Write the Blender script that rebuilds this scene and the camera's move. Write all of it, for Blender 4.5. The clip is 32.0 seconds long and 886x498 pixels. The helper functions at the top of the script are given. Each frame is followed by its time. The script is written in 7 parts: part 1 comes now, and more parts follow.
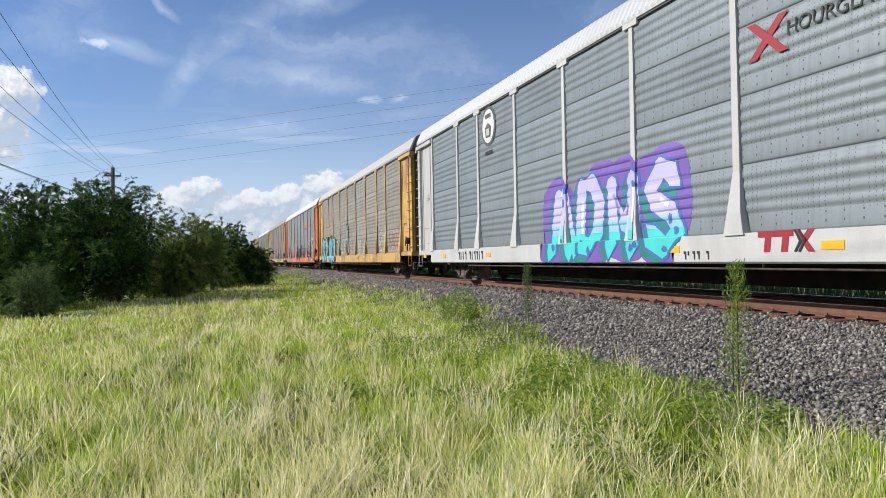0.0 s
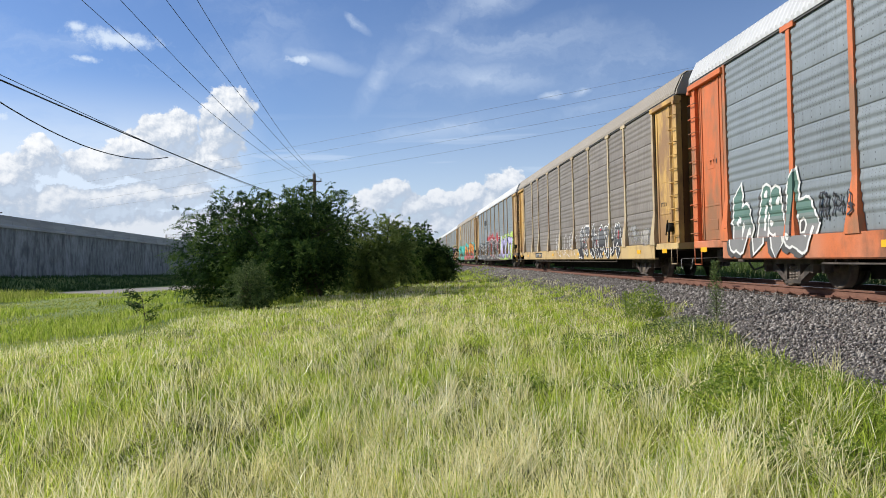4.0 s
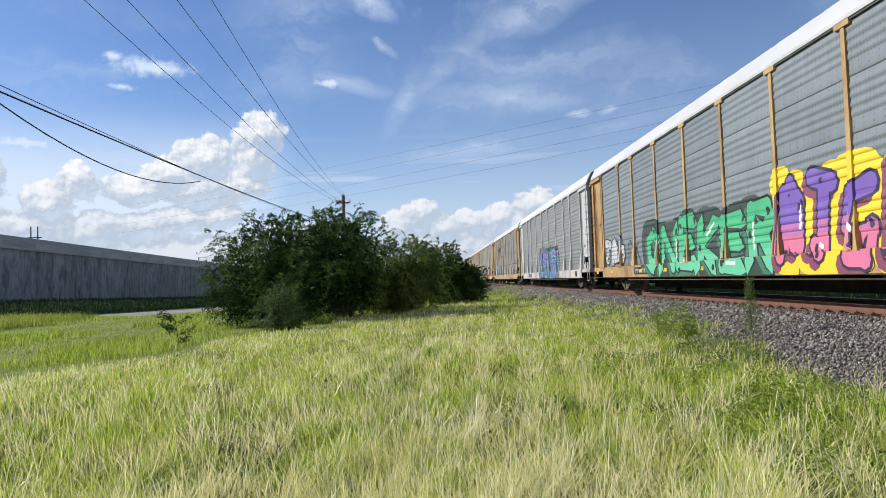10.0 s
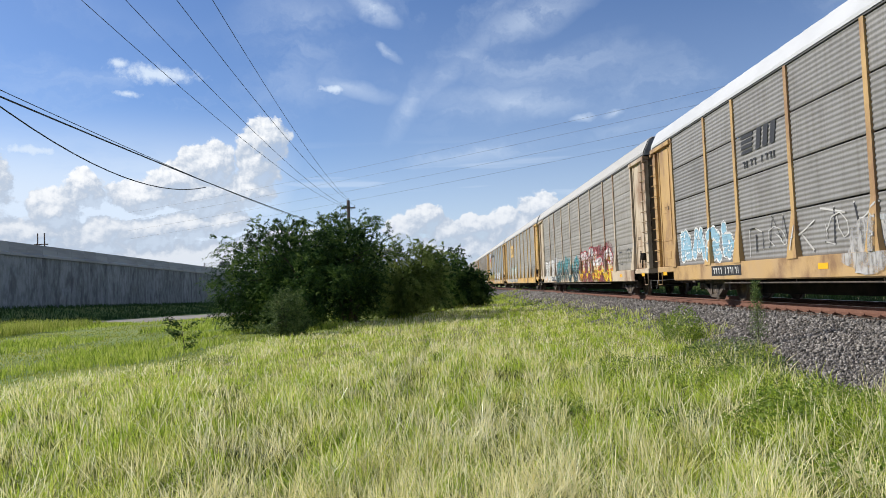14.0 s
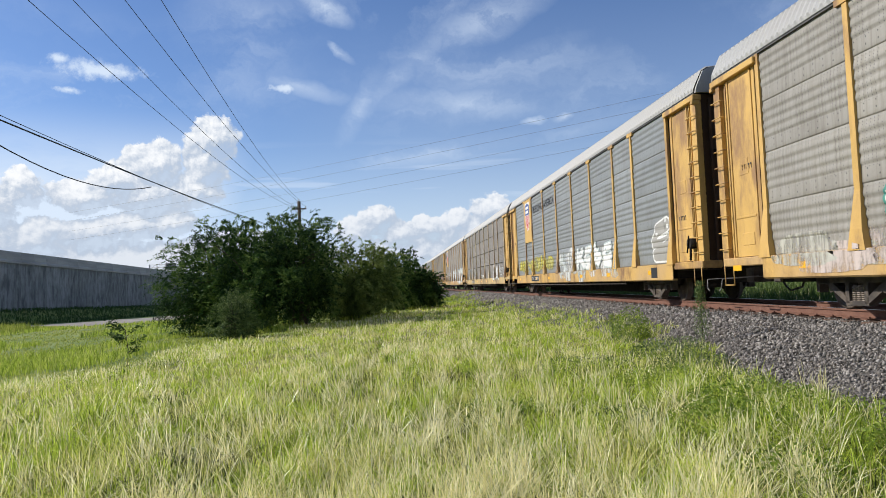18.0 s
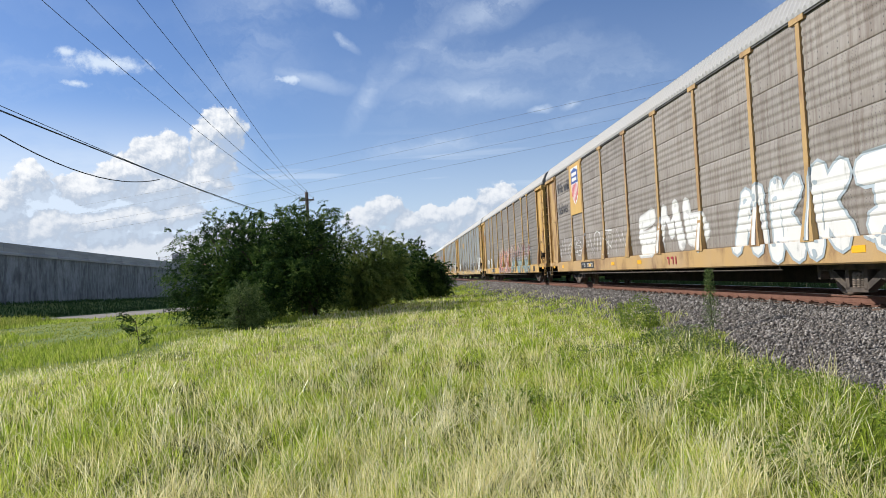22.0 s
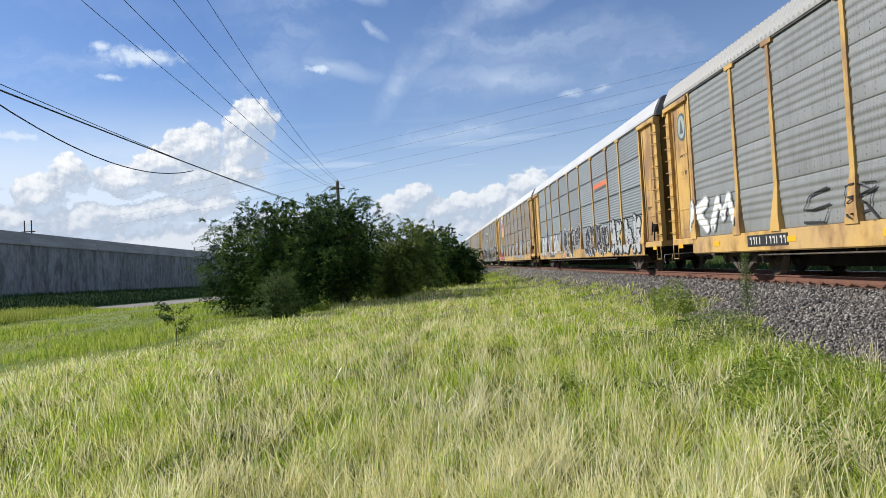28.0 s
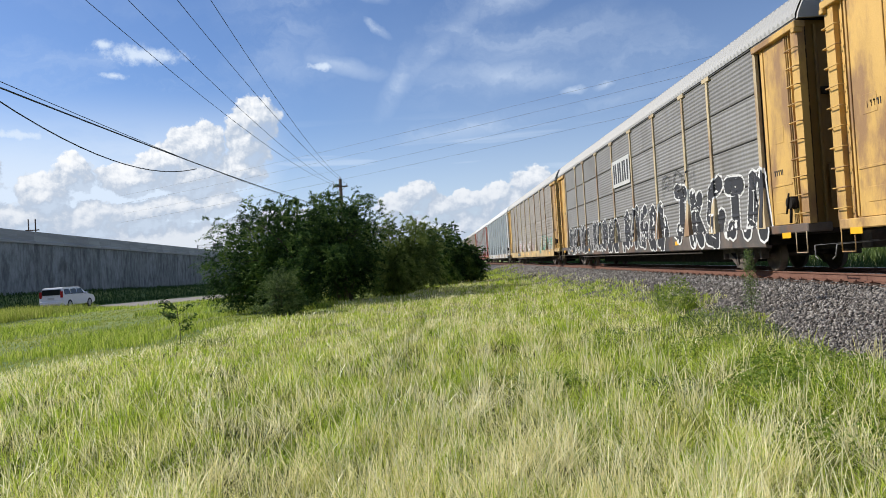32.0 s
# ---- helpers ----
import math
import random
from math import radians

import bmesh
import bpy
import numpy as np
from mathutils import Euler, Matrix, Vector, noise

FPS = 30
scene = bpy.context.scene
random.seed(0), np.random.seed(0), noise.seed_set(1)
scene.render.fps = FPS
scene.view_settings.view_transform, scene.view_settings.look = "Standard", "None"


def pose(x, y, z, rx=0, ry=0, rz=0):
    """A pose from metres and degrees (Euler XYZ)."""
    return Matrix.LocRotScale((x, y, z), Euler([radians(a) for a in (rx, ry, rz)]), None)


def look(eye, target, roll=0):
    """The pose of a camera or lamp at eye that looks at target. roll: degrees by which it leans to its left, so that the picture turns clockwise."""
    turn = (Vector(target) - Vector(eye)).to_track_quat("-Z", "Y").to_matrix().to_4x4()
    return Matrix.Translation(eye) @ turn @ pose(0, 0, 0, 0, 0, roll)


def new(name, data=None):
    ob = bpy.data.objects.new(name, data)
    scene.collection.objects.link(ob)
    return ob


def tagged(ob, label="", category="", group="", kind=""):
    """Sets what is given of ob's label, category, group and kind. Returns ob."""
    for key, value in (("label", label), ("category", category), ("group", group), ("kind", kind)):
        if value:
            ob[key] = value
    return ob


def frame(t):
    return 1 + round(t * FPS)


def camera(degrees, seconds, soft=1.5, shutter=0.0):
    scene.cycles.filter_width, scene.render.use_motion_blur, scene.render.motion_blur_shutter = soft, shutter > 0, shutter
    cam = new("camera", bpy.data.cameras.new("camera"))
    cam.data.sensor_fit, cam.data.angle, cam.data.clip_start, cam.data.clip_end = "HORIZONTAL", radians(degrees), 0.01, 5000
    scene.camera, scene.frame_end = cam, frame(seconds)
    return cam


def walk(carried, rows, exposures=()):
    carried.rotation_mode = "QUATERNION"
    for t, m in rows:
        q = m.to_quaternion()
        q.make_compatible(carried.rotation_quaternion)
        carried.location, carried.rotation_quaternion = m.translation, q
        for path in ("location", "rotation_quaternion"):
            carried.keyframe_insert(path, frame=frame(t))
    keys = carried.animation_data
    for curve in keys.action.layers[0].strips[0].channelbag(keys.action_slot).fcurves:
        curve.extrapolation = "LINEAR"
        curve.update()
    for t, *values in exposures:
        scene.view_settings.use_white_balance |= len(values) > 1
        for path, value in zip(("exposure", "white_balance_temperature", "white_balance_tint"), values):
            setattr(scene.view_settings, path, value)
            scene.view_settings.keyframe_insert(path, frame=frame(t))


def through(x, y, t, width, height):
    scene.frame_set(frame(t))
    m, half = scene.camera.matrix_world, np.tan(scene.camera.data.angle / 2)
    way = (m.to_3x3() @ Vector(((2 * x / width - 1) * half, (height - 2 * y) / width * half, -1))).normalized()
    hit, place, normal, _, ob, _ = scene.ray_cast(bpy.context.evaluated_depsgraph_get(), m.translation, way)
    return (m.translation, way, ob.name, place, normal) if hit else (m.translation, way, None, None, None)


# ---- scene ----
# the camera, hand-held beside the track, and its slow pan
cam = camera(65.0, 32.0, 0.9)
EYE_X, EYE_Y, EYE_Z = 0.0, 0.0, 1.6
# seconds, yaw, pitch, roll
PATH = [
    (0.0, -17.97, 0.75, 1.05),
    (0.5, -12.04, 0.17, 1.27),
    (1.0, -8.74, -0.22, 1.49),
    (1.5, -6.62, -0.36, 1.70),
    (2.0, -5.18, -0.25, 1.67),
    (2.5, -4.33, -0.01, 1.65),
    (3.0, -3.85, 0.30, 1.51),
    (3.5, -3.48, 0.62, 1.38),
    (4.0, -3.01, 0.83, 1.39),
    (4.5, -2.43, 1.01, 1.38),
    (6.5, -1.90, 1.69, 1.74),
    (7.0, -2.08, 1.85, 1.84),
    (7.5, -1.99, 1.96, 2.14),
    (8.0, -1.67, 2.14, 2.15),
    (8.5, -1.27, 2.31, 2.08),
    (9.0, -0.90, 2.44, 1.98),
    (9.5, -0.72, 2.50, 1.95),
    (10.0, -0.64, 2.52, 1.93),
    (10.5, -0.54, 2.53, 1.97),
    (11.0, -0.35, 2.54, 1.97),
    (11.5, -0.10, 2.57, 2.00),
    (12.0, 0.09, 2.66, 1.96),
    (12.5, 0.17, 2.76, 2.01),
    (13.0, 0.10, 2.86, 2.06),
    (13.5, -0.08, 2.93, 2.06),
    (14.0, -0.21, 2.92, 2.20),
    (14.5, -0.36, 2.91, 2.15),
    (16.5, -2.86, 2.52, 2.17),
    (17.0, -3.49, 2.50, 2.25),
    (17.5, -3.87, 2.62, 2.43),
    (18.0, -4.15, 2.88, 2.39),
    (18.5, -4.36, 3.10, 2.31),
    (19.0, -4.38, 3.17, 2.32),
    (19.5, -4.30, 3.08, 2.12),
    (20.0, -4.08, 2.83, 2.15),
    (20.5, -3.86, 2.54, 2.13),
    (21.0, -3.65, 2.28, 2.37),
    (21.5, -3.55, 2.13, 2.63),
    (22.0, -3.48, 2.08, 2.83),
    (22.5, -3.42, 2.06, 3.00),
    (23.0, -3.27, 2.00, 3.22),
    (23.5, -3.00, 1.89, 3.42),
    (24.0, -2.68, 1.79, 3.41),
    (24.5, -2.32, 1.79, 3.36),
    (25.0, -2.00, 1.83, 3.15),
    (25.5, -1.70, 1.85, 3.04),
    (26.0, -1.44, 1.78, 3.00),
    (26.5, -1.15, 1.61, 3.20),
    (28.5, -0.93, 1.07, 3.40),
    (29.0, -1.10, 1.03, 3.53),
    (29.5, -1.20, 1.04, 3.45),
    (30.0, -1.19, 0.99, 3.55),
    (30.5, -1.08, 0.96, 3.59),
    (31.0, -0.89, 0.92, 3.49),
    (31.5, -0.74, 0.92, 3.44),
    (32.0, -0.68, 0.95, 3.56),
]
# the arms swing back a little with the first turn
SWING = {0.0: 0.28, 0.5: 0.18, 1.0: 0.10, 1.5: 0.04}
walk(cam, [(t, pose(EYE_X, EYE_Y + SWING.get(t, 0.0), EYE_Z, 90 + p, r, a)) for t, a, p, r in PATH], [(0.0, 0.22), (32.0, 0.22)])

# ---------------------------------------------------------------- light and sky
SUN_AZ, SUN_EL = -72.0, 33.0      # degrees from the track's direction, and up
SKY_POWER, SUN_POWER = 0.068, 4.7

sun = new("sun", bpy.data.lights.new("sun", "SUN"))
sun.data.energy, sun.data.angle, sun.data.color = SUN_POWER, radians(0.53), (1.0, 0.95, 0.87)
_a, _e = radians(SUN_AZ), radians(SUN_EL)
SUN_DIR = Vector((math.sin(_a) * math.cos(_e), math.cos(_a) * math.cos(_e), math.sin(_e)))
sun.matrix_world = look(SUN_DIR * 60, (0, 0, 0))


class Nodes:
    """Short hand for building a node tree."""

    def __init__(self, tree, empty=True):
        self.tree = tree
        if empty:
            tree.nodes.clear()

    def add(self, kind, *inputs, **settings):
        n = self.tree.nodes.new(kind)
        for key, value in settings.items():
            setattr(n, key, value)
        for k, value in enumerate(inputs):
            self.put(n, k, value)
        return n

    def put(self, n, k, value):
        if value is None:
            return
        if hasattr(value, "is_linked"):
            self.tree.links.new(value, n.inputs[k])
        elif hasattr(value, "outputs"):
            self.tree.links.new(value.outputs[0], n.inputs[k])
        else:
            n.inputs[k].default_value = value

    def math(self, op, a, b=None, c=None, clamp=False):
        return self.add("ShaderNodeMath", a, b, c, operation=op, use_clamp=clamp).outputs[0]

    def vec(self, op, a, b=None):
        n = self.add("ShaderNodeVectorMath", a, b, operation=op)
        return n.outputs["Value"] if op in ("LENGTH", "DOT_PRODUCT") else n.outputs[0]

    def noise(self, vector, scale, detail=4.0, rough=0.55, distort=0.0):
        n = self.add("ShaderNodeTexNoise")
        self.put(n, "Vector", vector)
        n.inputs["Scale"].default_value, n.inputs["Detail"].default_value = scale, detail
        n.inputs["Roughness"].default_value, n.inputs["Distortion"].default_value = rough, distort
        return n.outputs[0]

    def ramp(self, value, a, b, lo=0.0, hi=1.0):
        n = self.add("ShaderNodeMapRange", value, a, b, lo, hi)
        n.interpolation_type = "SMOOTHSTEP"
        return n.outputs[0]

    def mix(self, factor, a, b):
        n = self.add("ShaderNodeMix", data_type="RGBA")
        self.put(n, 0, factor)
        self.put(n, 6, a)
        self.put(n, 7, b)
        return n.outputs[2]

    def scaled(self, vector, scale):
        return self.vec("MULTIPLY", vector, scale)


def sky():
    world = bpy.data.worlds.new("sky")
    scene.world = world
    world.use_nodes = True
    n = Nodes(world.node_tree)
    air = n.add("ShaderNodeTexSky", sky_type="NISHITA", sun_disc=False)
    air.sun_elevation, air.sun_rotation = radians(SUN_EL), radians(SUN_AZ)
    air.air_density, air.dust_density, air.ozone_density = 1.0, 0.3, 2.0
    way = n.add("ShaderNodeTexCoord").outputs["Generated"]
    xyz = n.add("ShaderNodeSeparateXYZ", way)
    az = n.math("MULTIPLY", n.math("ARCTAN2", xyz.outputs[0], xyz.outputs[1]), 180 / math.pi)
    el = n.math("MULTIPLY", n.math("ARCSINE", xyz.outputs[2]), 180 / math.pi)
    flat = n.add("ShaderNodeCombineXYZ", az, el, 0.0).outputs[0]
    # billows push the outline of every cloud about
    rough1 = n.add("ShaderNodeTexNoise", noise_dimensions="3D")
    n.put(rough1, "Vector", flat)
    rough1.inputs["Scale"].default_value, rough1.inputs["Detail"].default_value, rough1.inputs["Roughness"].default_value = 0.42, 7.0, 0.6
    push = n.vec("MULTIPLY", n.vec("SUBTRACT", rough1.outputs["Color"], (0.5, 0.5, 0.5)), (2.6, 2.0, 0.0))
    bent = n.vec("ADD", flat, push)

    def heap(where, blobs):
        field = None
        for a, e, ra, re in blobs:
            d = n.vec("LENGTH", n.vec("MULTIPLY", n.vec("SUBTRACT", where, (a, e, 0.0)), (1 / ra, 1 / re, 0.0)))
            d = n.math("SUBTRACT", 1.0, d)
            field = d if field is None else n.math("SMOOTH_MAX", field, d, 0.15)
        return field

    heaps = [(-13.9, 12.0, 2.2, 1.9), (-14.4, 10.1, 1.7, 1.9), (-18.2, 10.1, 2.3, 1.9), (-20.7, 8.8, 2.3, 1.6), (-23.0, 7.5, 2.4, 1.4), (-18.6, 7.9, 3.6, 1.7),
             (-15.4, 8.1, 2.3, 1.5), (-26.9, 8.0, 1.6, 1.7), (-28.9, 6.6, 1.9, 1.5), (-17.1, 5.5, 2.1, 1.3), (-19.7, 5.4, 1.9, 1.3), (-22.6, 4.9, 2.5, 1.3),
             (-26.2, 4.6, 3.0, 1.5), (-30.4, 4.6, 3.0, 1.5), (-34.3, 8.2, 3.0, 3.4), (-1.0, 5.6, 1.5, 1.5), (-2.9, 4.6, 1.8, 1.4), (0.6, 4.4, 1.6, 1.3),
             (3.2, 4.9, 1.6, 1.2), (5.4, 4.9, 1.8, 1.3), (8.3, 5.9, 1.9, 1.5), (7.0, 4.0, 4.0, 1.5), (1.5, 2.6, 8.0, 1.5), (-12.0, 3.6, 3.6, 1.5),
             (-21.0, 2.6, 15.0, 1.7), (-44.0, 6.0, 7.0, 3.5), (20.0, 3.6, 9.0, 2.6), (40.0, 4.0, 12.0, 3.0)]
    body = heap(bent, heaps)

    def lumps(where):
        """Rounded swellings in several sizes."""
        v = n.add("ShaderNodeTexVoronoi", voronoi_dimensions="2D", feature="SMOOTH_F1", normalize=True)
        n.put(v, "Vector", where)
        for key, value in (("Scale", 0.62), ("Detail", 3.0), ("Roughness", 0.55), ("Lacunarity", 2.3), ("Smoothness", 0.35)):
            v.inputs[key].default_value = value
        return n.math("SUBTRACT", 0.42, v.outputs["Distance"])
    # the rest of the round: loose heaps low over the horizon
    rest = n.math("SUBTRACT", n.noise(n.scaled(way, (1.0, 1.0, 2.6)), 3.0, 6.0, 0.6), 0.56)
    behind = n.ramp(n.math("ABSOLUTE", az), 48.0, 62.0)
    rest = n.math("MULTIPLY", n.math("MULTIPLY", rest, 5.0), n.math("MULTIPLY", behind, n.ramp(el, 26.0, 12.0)))
    fine = n.noise(flat, 1.3, 6.0, 0.62)
    soft = n.vec("ADD", flat, n.scaled(push, (0.5, 0.5, 0.0)))
    swell = lumps(soft)
    puff = n.math("ADD", n.math("MAXIMUM", body, n.math("SUBTRACT", rest, n.ramp(behind, 1.0, 0.0, 0.02, 0.8))), n.math("ADD", n.math("MULTIPLY", swell, 0.75), n.math("MULTIPLY", n.math("SUBTRACT", fine, 0.5), 0.36)))
    cover = n.ramp(puff, 0.06, 0.23)
    # thin high cloud, combed along one way
    comb = n.vec("ADD", n.scaled(flat, (0.042, 0.105, 0.0)), n.scaled(rough1.outputs["Color"], (0.35, 0.35, 0.0)))
    comb = n.add("ShaderNodeVectorRotate", comb, rotation_type="Z_AXIS")
    comb.inputs["Angle"].default_value = radians(-38)
    veil = n.noise(comb.outputs[0], 1.35, 7.0, 0.58, 0.7)
    veil2 = n.noise(n.scaled(flat, (0.055, 0.06, 0.0)), 1.0, 2.0, 0.5)
    veil = n.math("MULTIPLY", n.ramp(veil, 0.43, 0.80), n.ramp(veil2, 0.36, 0.62))
    veil = n.math("MULTIPLY", veil, n.ramp(el, 44.0, 24.0))
    # the brighter strands: place, half length, half width, slope, strength
    strands = None
    strand_at = n.vec("ADD", flat, n.scaled(push, (0.55, 0.55, 0.0)))
    for a, e, long, wide, slope, power in ((12.4, 12.9, 1.3, 0.42, 5.0, 1.0), (14.6, 13.0, 1.0, 0.4, 5.0, 0.9), (2.4, 18.0, 7.5, 1.3, 38.0, 0.50), (8.8, 21.0, 7.0, 2.0, 18.0, 0.60), (-2.2, 14.4, 5.0, 1.1, 58.0, 0.45), (6.2, 14.6, 8.5, 1.5, -4.0, 0.60),
                                           (-7.4, 16.2, 5.5, 0.9, -14.0, 0.55), (-5.0, 22.2, 3.2, 1.3, -28.0, 0.95), (-3.6, 18.8, 1.5, 0.45, -32.0, 0.95), (11.0, 17.6, 7.0, 1.2, 14.0, 0.35),
                                           (3.0, 10.6, 11.0, 1.3, 6.0, 0.5), (16.0, 12.0, 6.0, 1.0, 12.0, 0.3)):
        turn = n.add("ShaderNodeVectorRotate", n.vec("SUBTRACT", strand_at, (a, e, 0.0)), rotation_type="Z_AXIS")
        turn.inputs["Angle"].default_value = radians(-slope)
        one = n.math("SUBTRACT", 1.0, n.vec("LENGTH", n.vec("MULTIPLY", turn.outputs[0], (1 / long, 1 / wide, 0.0))), clamp=True)
        one = n.math("MULTIPLY", one, power)
        strands = one if strands is None else n.math("MAXIMUM", strands, one)
    streaky = n.ramp(n.noise(comb.outputs[0], 3.2, 6.0, 0.62, 0.5), 0.30, 0.70, 0.25, 1.15)
    veil = n.math("MAXIMUM", veil, n.math("MULTIPLY", strands, n.math("MULTIPLY", streaky, 1.5)))
    haze = n.math("MULTIPLY", n.ramp(el, 13.0, 0.0), 0.55)
    murk = n.math("MULTIPLY", n.math("MULTIPLY", n.ramp(el, 15.0, 6.5), n.ramp(az, -9.0, -17.0)), n.ramp(n.noise(n.scaled(soft, (0.05, 0.16, 0.0)), 1.6, 5.0, 0.6), 0.30, 0.52, 0.66, 0.95))
    haze = n.math("MAXIMUM", haze, murk)
    stripes = n.ramp(n.noise(n.scaled(n.vec("ADD", flat, n.scaled(push, (0.3, 0.12, 0.0))), (0.06, 0.8, 0.0)), 1.0, 3.0, 0.5), 0.50, 0.74)
    stripes = n.math("MULTIPLY", stripes, n.math("MULTIPLY", n.ramp(el, 13.0, 8.0), 0.5))
    wisps = heap(n.vec("ADD", flat, n.scaled(push, (0.35, 0.25, 0.0))), [(-22.0, 16.6, 3.9, 0.9), (-24.6, 17.2, 1.0, 0.5), (-24.0, 15.0, 1.2, 0.35), 
                            (-8.3, 16.0, 1.8, 0.5), (-30.5, 10.6, 4.5, 0.6), (-11.8, 12.4, 0.5, 0.5)])
    wisps = n.ramp(n.math("ADD", wisps, n.math("MULTIPLY", n.math("SUBTRACT", fine, 0.5), 1.6)), 0.02, 0.95, 0.0, 0.9)
    milk = n.math("MULTIPLY", n.ramp(az, -20.0, 6.0, 0.0, 0.14), n.ramp(el, 26.0, 10.0))
    thin = n.math("MAXIMUM", n.math("MAXIMUM", n.math("MULTIPLY", veil, 0.56), stripes), n.math("MAXIMUM", haze, wisps))
    thin = n.math("ADD", thin, n.math("MULTIPLY", milk, n.math("SUBTRACT", 1.0, thin)), clamp=True)
    # heaps are bright towards the sun (up and to its side) and grey underneath
    lit = n.math("SUBTRACT", body, heap(n.vec("ADD", bent, (-0.35, 0.85, 0.0)), heaps[:24]))
    lit = n.math("ADD", n.math("MULTIPLY", lit, 0.85), n.math("MULTIPLY", n.math("SUBTRACT", swell, lumps(n.vec("ADD", soft, (-0.22, 0.34, 0.0)))), 1.25))
    lit = n.math("ADD", lit, n.math("MULTIPLY", n.math("SUBTRACT", fine, n.noise(n.vec("ADD", flat, (-0.16, 0.24, 0.0)), 1.3, 6.0, 0.62)), 0.9))
    glow = n.ramp(lit, -0.22, 0.72)
    low = n.ramp(el, 2.0, 10.0)
    glow = n.math("MULTIPLY", glow, n.math("ADD", n.math("MULTIPLY", low, 0.5), 0.5))
    white = n.mix(glow, (6.2, 7.3, 9.0, 1.0), (12.7, 12.9, 13.2, 1.0))
    deep = n.add("ShaderNodeHueSaturation", None, 1.05, 1.18)
    n.put(deep, "Color", n.vec("MULTIPLY", air.outputs[0], (0.94, 1.03, 1.28)))
    blue = n.mix(thin, deep.outputs[0], (9.3, 10.7, 12.6, 1.0))
    cover = n.math("MULTIPLY", cover, n.ramp(lit, -0.50, 0.05, 0.58, 1.0))
    full = n.mix(cover, blue, white)
    back = n.add("ShaderNodeBackground", full, SKY_POWER)
    n.add("ShaderNodeOutputWorld", back)


sky()

# ---------------------------------------------------------------- materials
def material(name, base, rough=0.7, metal=0.0, second=None, scale=3.0, stretch=(1, 1, 1), amount=0.5, grain=0.0, grain_scale=60.0,
             bump=0.0, vary=0.0, dirt=None, dirt_scale=0.8, dirt_amount=0.0, spec=0.5, detail=5.0, dirt_from=0.48, dirt_soft=0.18):
    """A painted, earthen or wooden surface: two colours in patches, a fine grain, some dirt, a difference from piece to piece."""
    m = bpy.data.materials.new(name)
    m.use_nodes = True
    n = Nodes(m.node_tree)
    place = n.add("ShaderNodeTexCoord").outputs["Object"]
    shift = n.add("ShaderNodeObjectInfo").outputs["Random"]
    place = n.vec("ADD", place, n.add("ShaderNodeCombineXYZ", n.math("MULTIPLY", shift, 37.0), n.math("MULTIPLY", shift, 11.0), 0.0))
    big = n.noise(n.scaled(place, stretch), scale, detail)
    colour = n.mix(n.math("MULTIPLY", n.ramp(big, 0.35, 0.68), amount), (*base, 1), (*(second or base), 1))
    if dirt:
        spots = n.ramp(n.noise(n.scaled(place, stretch), dirt_scale, 7.0, 0.65), dirt_from, dirt_from + dirt_soft)
        colour = n.mix(n.math("MULTIPLY", spots, dirt_amount), colour, (*dirt, 1))
    small = n.noise(place, grain_scale, 3.0)
    if grain:
        colour = n.mix(n.math("MULTIPLY", n.ramp(small, 0.3, 0.75), grain), colour, n.mix(0.5, colour, (0.01, 0.01, 0.01, 1)))
    if vary:
        hue = n.add("ShaderNodeHueSaturation", None, None, n.math("ADD", n.math("MULTIPLY", shift, vary), 1.0 - vary / 2))
        n.put(hue, "Color", colour)
        colour = hue.outputs[0]
    p = n.add("ShaderNodeBsdfPrincipled")
    n.put(p, "Base Color", colour)
    p.inputs["Metallic"].default_value = metal
    p.inputs["Specular IOR Level"].default_value = spec
    n.put(p, "Roughness", n.math("ADD", n.math("MULTIPLY", n.math("SUBTRACT", small, 0.5), 0.25), rough))
    if bump:
        b = n.add("ShaderNodeBump")
        b.inputs["Strength"].default_value, b.inputs["Distance"].default_value = bump, 0.02
        n.put(b, "Height", n.math("ADD", small, big))
        n.put(p, "Normal", b)
    n.add("ShaderNodeOutputMaterial", p)
    return m


